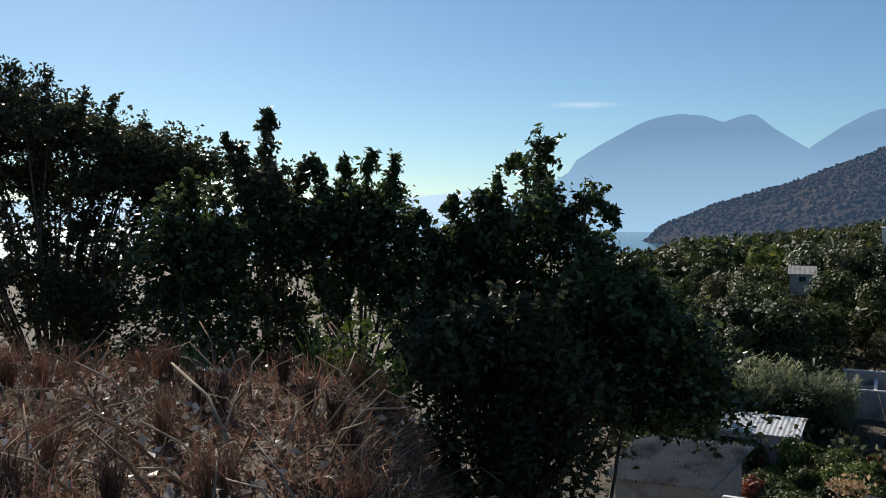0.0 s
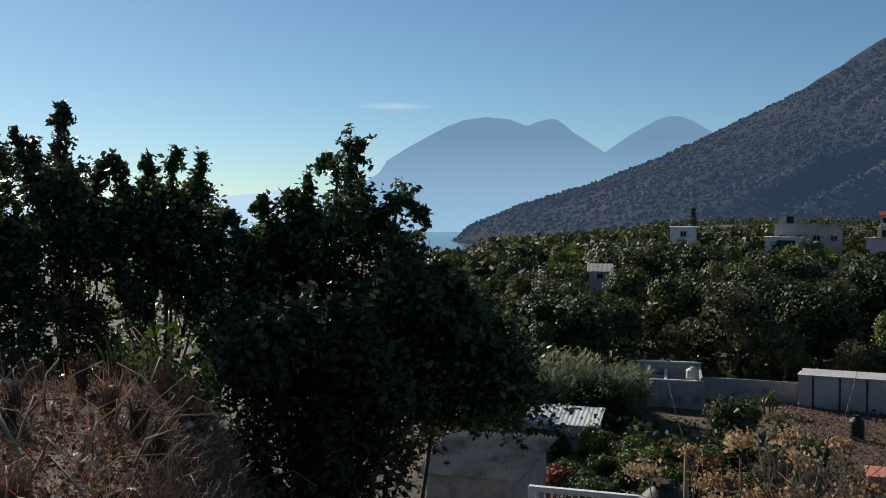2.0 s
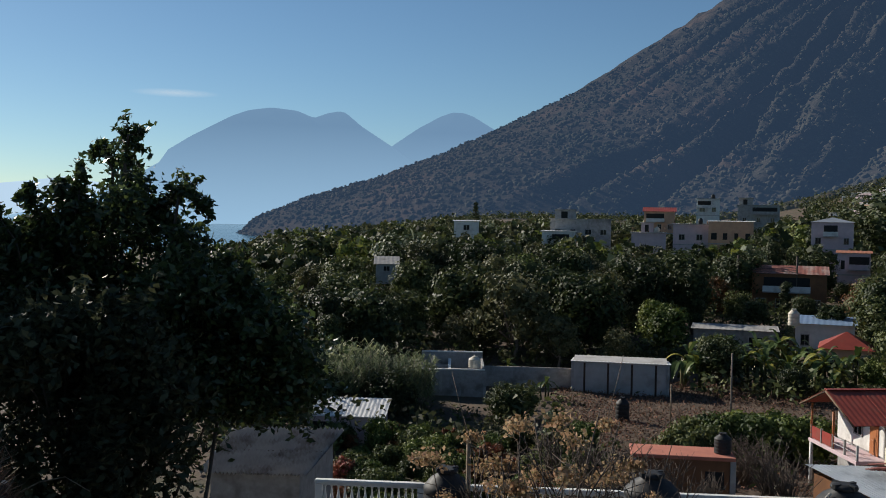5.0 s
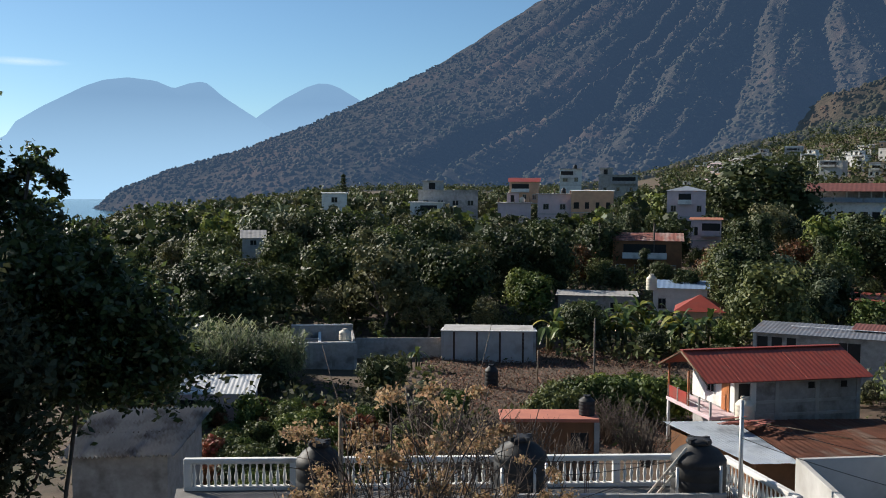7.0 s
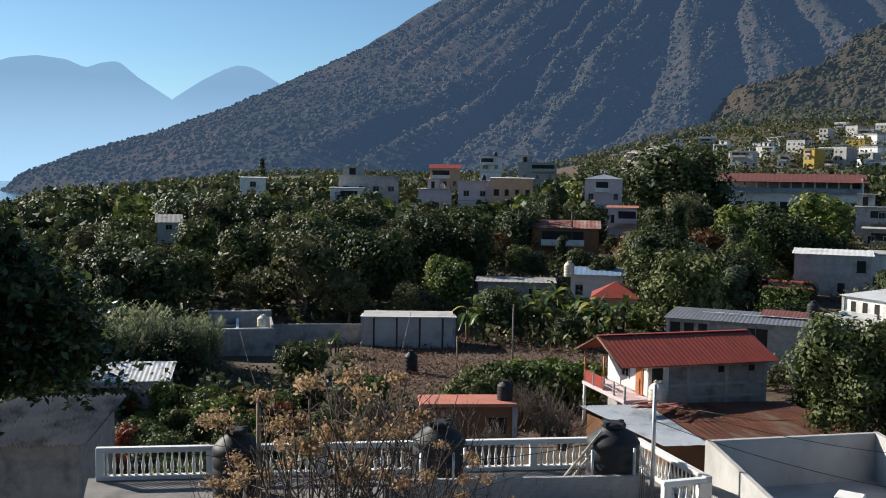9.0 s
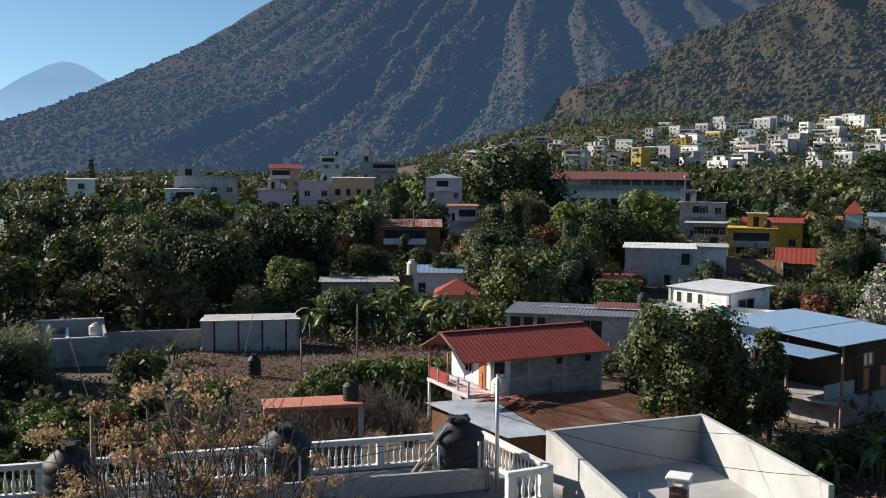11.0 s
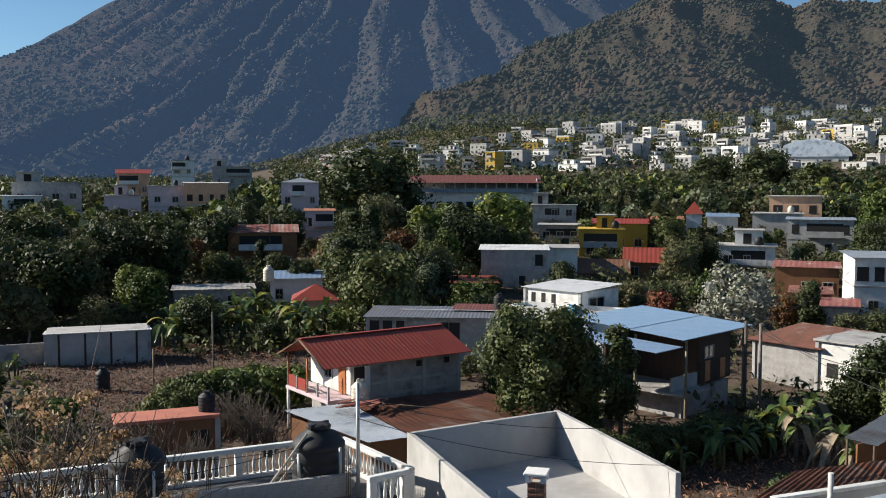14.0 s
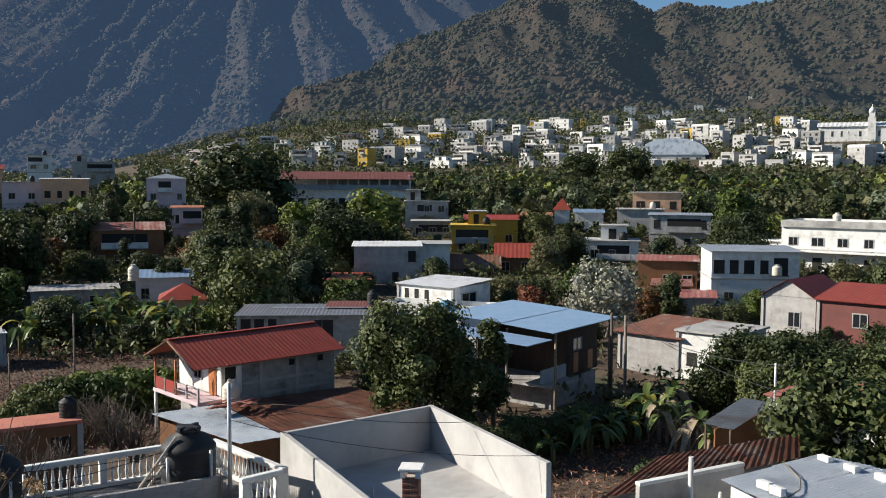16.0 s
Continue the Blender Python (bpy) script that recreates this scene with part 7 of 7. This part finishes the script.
def blade_model(seed, h, n):
    """A rosette of long upright pointed blades."""
    rng = np.random.default_rng(seed)
    e = new("blade_plant")
    bm = B()
    for i in range(n):
        a, lean = rng.uniform(0, 6.28), rng.uniform(0.1, 0.55)
        v, L = Vector((math.cos(a), math.sin(a), 0)), h * rng.uniform(0.6, 1.0)
        w = Vector((-v.y, v.x, 0)) * 0.035
        ring = []
        for t, k in ((0, 0.7), (0.4, 1.0), (0.75, 0.6), (1.0, 0.08)):
            q = v * (0.04 + L * lean * t * (0.6 + 0.4 * t)) + Vector((0, 0, L * t))
            ring.append((bm.verts.new(q + w * k), bm.verts.new(q - v * 0.012), bm.verts.new(q - w * k)))
        for r0, r1 in zip(ring, ring[1:]):
            bm.faces.new((r0[0], r0[1], r1[1], r1[0]))
            bm.faces.new((r0[1], r0[2], r1[2], r1[1]))
    part("rosette", bm, LEAF_BANANA, e)
    return e


bl = blade_model(71, 0.75, 16)
for a, d, s in ((20, 12.6, 0.9), (18.4, 12.4, 0.8), (15.6, 12.2, 1.0), (14.6, 12.3, 0.9), (11.8, 11.8, 0.7), (8.4, 11.4, 0.8), (7.6, 10.6, 0.8), (6.6, 10.8, 0.7), (5.2, 10.2, 0.6)):
    plant_at(bl, a, d, s, "green rosette of long upright blades", "plant", "blade plants on the knoll")
gb = tree_model(18, 0.9, 1.0, 160, 0.08, LEAF_BRIGHT, DRY, lobes=12, low=0.2, lobe_r=0.28, name="shrub")
for a, d, s in ((4.6, 9.5, 0.8), (6.5, 10.5, 0.6), (3.6, 9.0, 0.6), (8.5, 12, 0.5), (17, 12.6, 0.5)):
    plant_at(gb, a, d, s, "small yellow-green shrub in the dry weeds", "shrub", "small green shrubs")
# dried flower shrubs in front of the terrace
fb = [twig_bush(61 + i, 3.4, 18, BARK, FLOWER_DRY, 0.075, "flower_shrub", 0.42, 0.02) for i in range(2)]
for az, d, s, z in ((-27.5, 19, 1.25, 8.2), (-30.5, 18.6, 1.4, 8.2), (-33.5, 19, 1.35, 8.2), (-36.0, 18.4, 1.15, 8.2), (-38.8, 19, 0.75, 8.2), (-24.6, 19, 0.8, 8.2), (-41, 19.4, 0.55, 8.2), (-29, 20.2, 1.0, 8.0), (-32, 20.4, 1.05, 8.0), (-34.8, 20.3, 1.0, 8.0), (-26, 20.2, 0.85, 8.0), (-37.4, 20.4, 0.85, 8.0)):
    plant_at(fb[int(az) % 2], az, d, s, "tall dry shrub with tan flower heads", "shrub", "dry flower shrubs", z=z - 0.9)
tb = twig_bush(66, 3.0, 42, BARK, None, 0.06, "bare_shrub", 0.6, 0.035)
for az, d, s in ((-33, 47, 1.0), (-35.5, 45, 1.1), (-38, 46, 0.9), (-43.5, 50, 1.0), (-42.2, 52, 0.9), (-31, 50, 0.9), (-34.2, 43, 0.85), (-36.6, 42, 0.9), (-37.6, 43.5, 0.8), (-39.4, 43, 0.75), (-40.4, 44, 0.8), (-32.4, 42, 0.9), (-44.6, 48, 0.9)):
    plant_at(tb, az, d, s, "leafless brown shrub in the garden", "shrub", "bare shrubs", z=2.2)
bg = tree_model(19, 1.6, 2.2, 1100, 0.10, MAGENTA, DRY, lobes=12, low=0.2, lobe_r=0.2, name="bougainvillea")
plant_at(bg, -28.6, 20.5, 0.8, "magenta bougainvillea beside the terrace", "bougainvillea", z=7.3)
plant_at(bg, -35.4, 20.3, 0.5, "magenta bougainvillea beside the terrace", "bougainvillea", z=7.4)
rb = tree_model(20, 1.6, 2.2, 700, 0.16, REDFLOWER, DRY, lobes=12, low=0.2, lobe_r=0.2, name="rose_bush")
plant_at(rb, -39.6, 66, 0.9, "bush with red blossom on the field's edge", "bush")
for m_ in db + pb + sb + [bl, gb] + fb + [tb, bg, rb]:
    ALL_MODELS.append(m_)
for m_ in ALL_MODELS:
    for o in [*m_.children_recursive, m_]:
        bpy.data.objects.remove(o)


# ---- roofs and yard on the near right ----
yr = thing("long_shed", Matrix(), "long low shed with rusty red tin roof", "shed")
patch(pe(-72.5, -18.7, 9.9), pe(-83.9, -15.5, 9.9), pe(-83.8, -14.2, 9.4), pe(-76.0, -16.1, 9.45), RUST, "roof", yr, "rusty red tin sheets", 8)
ring = [pe(-73.0, -18.6, 10.1), pe(-83.6, -15.6, 10.1), pe(-83.6, -14.4, 9.7), pe(-76.2, -16.3, 9.7)]
bm = B()
lo = [bm.verts.new((p.x, p.y, 0)) for p in ring]
hi = [bm.verts.new((p.x, p.y, p.z - 0.1)) for p in ring]
for i in range(4):
    bm.faces.new((lo[i], lo[(i + 1) % 4], hi[(i + 1) % 4], hi[i]))
bmesh.ops.recalc_face_normals(bm, faces=bm.faces)
part("wall", bm, BLOCK, yr)
cw = thing("concrete_wall", Matrix(), "grey concrete parapet wall with pale top", "wall")
wall_run(pe(-74.8, -17.6, 8.3), pe(-80.8, -16.0, 8.3), 4.0, 7.6, 0.18, CONCRETE, cw, "wall")
wall_run(pe(-74.8, -17.6, 8.3), pe(-80.8, -16.0, 8.3), 7.603, 7.70, 0.22, PLASTER, cw, "coping")
post(at(-77.9, 27.0, 5.5), 2.78, 0.085, PLASTER, "white square-topped concrete post", "concrete_post")
post(at(-79.6, 26.2, 6.6), 1.0, 0.05, PLASTER, "short white pipe by the parapet", "pipe_post")
post(at(-80.9, 25.8, 6.6), 0.9, 0.05, PLASTER, "short white pipe by the parapet", "pipe_post")
bt = thing("blue_tin_annex", Matrix(), "annex with blue-grey corrugated tin roof", "annex")
patch(pe(-79.6, -17.1, 7.9), pe(-84.5, -18.9, 7.9), pe(-91.5, -15.9, 7.7), pe(-84.9, -15.25, 7.7), PALEBLUE, "roof", bt, "blue-grey corrugated sheets", 9)
ring = [pe(-80.2, -17.2, 8.1), pe(-84.5, -18.8, 8.1), pe(-91.2, -16.0, 8.0), pe(-84.9, -15.5, 8.0)]
bm = B()
lo = [bm.verts.new((p.x, p.y, 2)) for p in ring]
hi = [bm.verts.new((p.x, p.y, p.z - 0.1)) for p in ring]
for i in range(4):
    bm.faces.new((lo[i], lo[(i + 1) % 4], hi[(i + 1) % 4], hi[i]))
bmesh.ops.recalc_face_normals(bm, faces=bm.faces)
part("wall", bm, PLASTER, bt)
for az, el in ((-85.3, -15.6), (-86.7, -15.95), (-88.3, -16.25), (-82.1, -17.35), (-82.8, -17.6)):
    p = pe(az, el, 7.75)
    bm = B()
    box(bm, -0.2, 0.2, -0.1, 0.1, 0, 0.2, bevel=0.012)
    for x in (-0.1, 0.1):
        box(bm, x - 0.06, x + 0.06, -0.06, 0.06, 0.19, 0.203)
    o = tagged(link("concrete_block", bm, PLASTER), "white concrete block weighing down the roof", "block", "blocks on the tin roof")
    o.matrix_basis = Matrix.Translation(p) @ pose(0, 0, 0, 0, 0, az * 1.5)
tagged(link("hose", tube(B(), [pe(-83.2, -15.9, 7.7), pe(-84.0, -16.6, 7.72), pe(-84.0, -17.2, 7.75), pe(-83.2, -17.8, 7.75)], 0.02, 0.02, 6), DRY_PALE), "pale hose lying on the tin roof", "hose")
ln = thing("lean_to", Matrix(), "lean-to with dark blue-grey tin roof on posts", "shed")
patch(pe(-78.5, -14.0, 12.1), pe(-80.2, -14.3, 12.1), pe(-82.5, -12.6, 11.7), pe(-80.7, -12.45, 11.7), BLUETIN, "roof", ln, "dark blue-grey tin", 4)
for az, el in ((-78.7, -14.05), (-80.1, -14.3), (-82.3, -12.7), (-80.8, -12.6)):
    p = pe(az, el, 12.15)
    part("roof_post", tube(B(), [Vector((p.x, p.y, 0)), p], 0.07, 0.06, 6), WOOD, ln)
p, q = pe(-79.2, -13.95, 12.3), pe(-82.0, -12.75, 12.2)
wall_run(Vector((p.x, p.y, 0)), Vector((q.x, q.y, 0)), 0, 3.4, 0.1, OCHRE, ln, "wall")
house((-82.3, 51.5), (-84.9, 49.5), 3.5, 1.5, 4.9, RENDERED, "weathered plastered hut with rusty roof", "tin", RUST, 0.5, 0.3, [("f", 1.2, 0.3, 0.8, 1.7, "opening")], name="hut", category="hut")
house((-85.0, 52), (-88.5, 49), 3.5, 1.5, 5.0, CONCRETE, "small hut with rusty brown roof", "tin", RUST, 0.4, 0.3, name="hut", category="hut")
post(at(-82.5, 51, 4.6), 2.1, 0.07, PLASTER, "white post on the plastered hut", "concrete_post")
# utility posts and yard fence
post(at(-73.1, 66.5, 0), 6.8, 0.12, BARK, "dark wooden utility pole by the house", "utility_pole")
post(at(-73.95, 65, 0), 6.9, 0.12, BARK_PALE, "grey wooden utility pole in the garden", "utility_pole", (-0.15, 0))
rngq = random.Random(3)
fence = thing("yard_fence", Matrix(), "rough fence of sticks and wire round the yard", "fence")
tops = []
for i in range(13):
    az = -65.5 - i * 0.95
    d = 33.5 + 3.0 * math.sin(i * 0.45)
    p = at(az, d, gz(az, d))
    h = rngq.uniform(1.1, 1.9)
    part("fence_post", tube(B(), [p - Vector((0, 0, 0.2)), p + Vector((rngq.uniform(-0.1, 0.1), rngq.uniform(-0.1, 0.1), h))], 0.05, 0.035, 6), BARK_PALE if i % 2 else WOOD, fence)
    tops.append(p + Vector((0, 0, h * 0.8)))
for k in (0.0, 0.45):
    part("wire", tube(B(), [q - Vector((0, 0, k)) for q in tops], 0.008, 0.008, 4), STEEL, fence)
# field stakes
for i in range(24):
    az, d = -37.5 - rngq.random() * 10, 88 + rngq.random() * 6
    post(at(az, d, gz(az, d)), rngq.uniform(0.9, 1.7), 0.04, WOOD, "rough wooden stake of the field fence", "stake")


def cable(a, b, sag, r=0.012, label="thin cable hanging between the houses"):
    n = 14
    pts = [a.lerp(b, i / n) - Vector((0, 0, sag * 4 * (i / n) * (1 - i / n))) for i in range(n + 1)]
    return tagged(link("cable", tube(B(), pts, r, r, 4), CABLE), label, "cable", "cables")


top = at(-50.0, 24.8, SLAB_Z + 2.6)
cable(top, at(-65.5, 27.6, 8.9), 0.25, 0.010)
cable(top - Vector((0, 0, 0.5)), at(-69, 24.2, 8.9), 0.3, 0.010)
cable(at(-26.0, 24.0, 10.2), at(-47.3, 25.6, SLAB_Z + 1.2), 0.5, 0.012)
cable(at(-47.3, 25.6, SLAB_Z + 1.3), at(-35, 25, SLAB_Z + 0.7), 0.2, 0.014, "dark hose from tank to tank")
cable(at(-73.1, 66.5, 6.6), at(-83, 51, 6.6), 0.7, 0.02)
cable(at(-73.1, 66.5, 6.4), at(-78.9, 113, 7.2), 0.8, 0.02)
cable(at(-73.95, 65, 6.7), at(-86, 48, 5.4), 0.8, 0.018)
for k in range(4):
    cable(at(-41.6, 150, EYE - 150 * math.tan(radians(2.55 + 0.1 * k))), at(-44.8, 150, EYE - 150 * math.tan(radians(2.5 + 0.1 * k))), 0.3, 0.035)
post(at(-41.6, 150, 2), 9, 0.16, BARK, "wooden utility pole among the trees", "utility_pole")
post(at(-44.8, 150, 2), 9, 0.16, BARK, "wooden utility pole among the trees", "utility_pole")

# thin cloud
m = bpy.data.materials.new("cloud_wisp")
m.use_nodes = True
n, l = m.node_tree.nodes, m.node_tree.links
n.remove(n["Principled BSDF"])
tc, tx, em, tr, mx = (n.new("ShaderNode" + k) for k in ("TexCoord", "TexNoise", "Emission", "BsdfTransparent", "MixShader"))
gr, ml, rp, mp = (n.new("ShaderNode" + k) for k in ("TexGradient", "Math", "MapRange", "Mapping"))
gr.gradient_type = "SPHERICAL"
mp.inputs["Scale"].default_value = (3, 9, 1)
l.new(tc.outputs["Object"], gr.inputs[0])
l.new(tc.outputs["Object"], mp.inputs[0])
l.new(mp.outputs[0], tx.inputs["Vector"])
tx.inputs["Detail"].default_value = 5
ml.operation = "MULTIPLY"
l.new(gr.outputs["Fac"], ml.inputs[0])
l.new(tx.outputs["Fac"], ml.inputs[1])
rp.inputs["From Min"].default_value, rp.inputs["From Max"].default_value, rp.inputs["To Max"].default_value = 0.08, 0.55, 0.55
l.new(ml.outputs[0], rp.inputs[0])
em.inputs[0].default_value, em.inputs[1].default_value = (0.72, 0.82, 0.9, 1), 0.75
for a, b in ((rp.outputs[0], mx.inputs[0]), (tr.outputs[0], mx.inputs[1]), (em.outputs[0], mx.inputs[2]), (mx.outputs[0], n["Material Output"].inputs[0])):
    l.new(a, b)
bm = B()
bmesh.ops.create_grid(bm, x_segments=1, y_segments=1, size=1)
ob = tagged(link("backdrop_cloud", bm, m), "thin white wisp of cloud in the sky", "cloud", kind="structure")
ce = at(-8.4, 4850, EYE + 4850 * math.tan(radians(6.95)))
ob.matrix_basis = look(ce, (0, 0, EYE)) @ Matrix.Diagonal((260, 26, 1, 1))
ob.visible_shadow = False
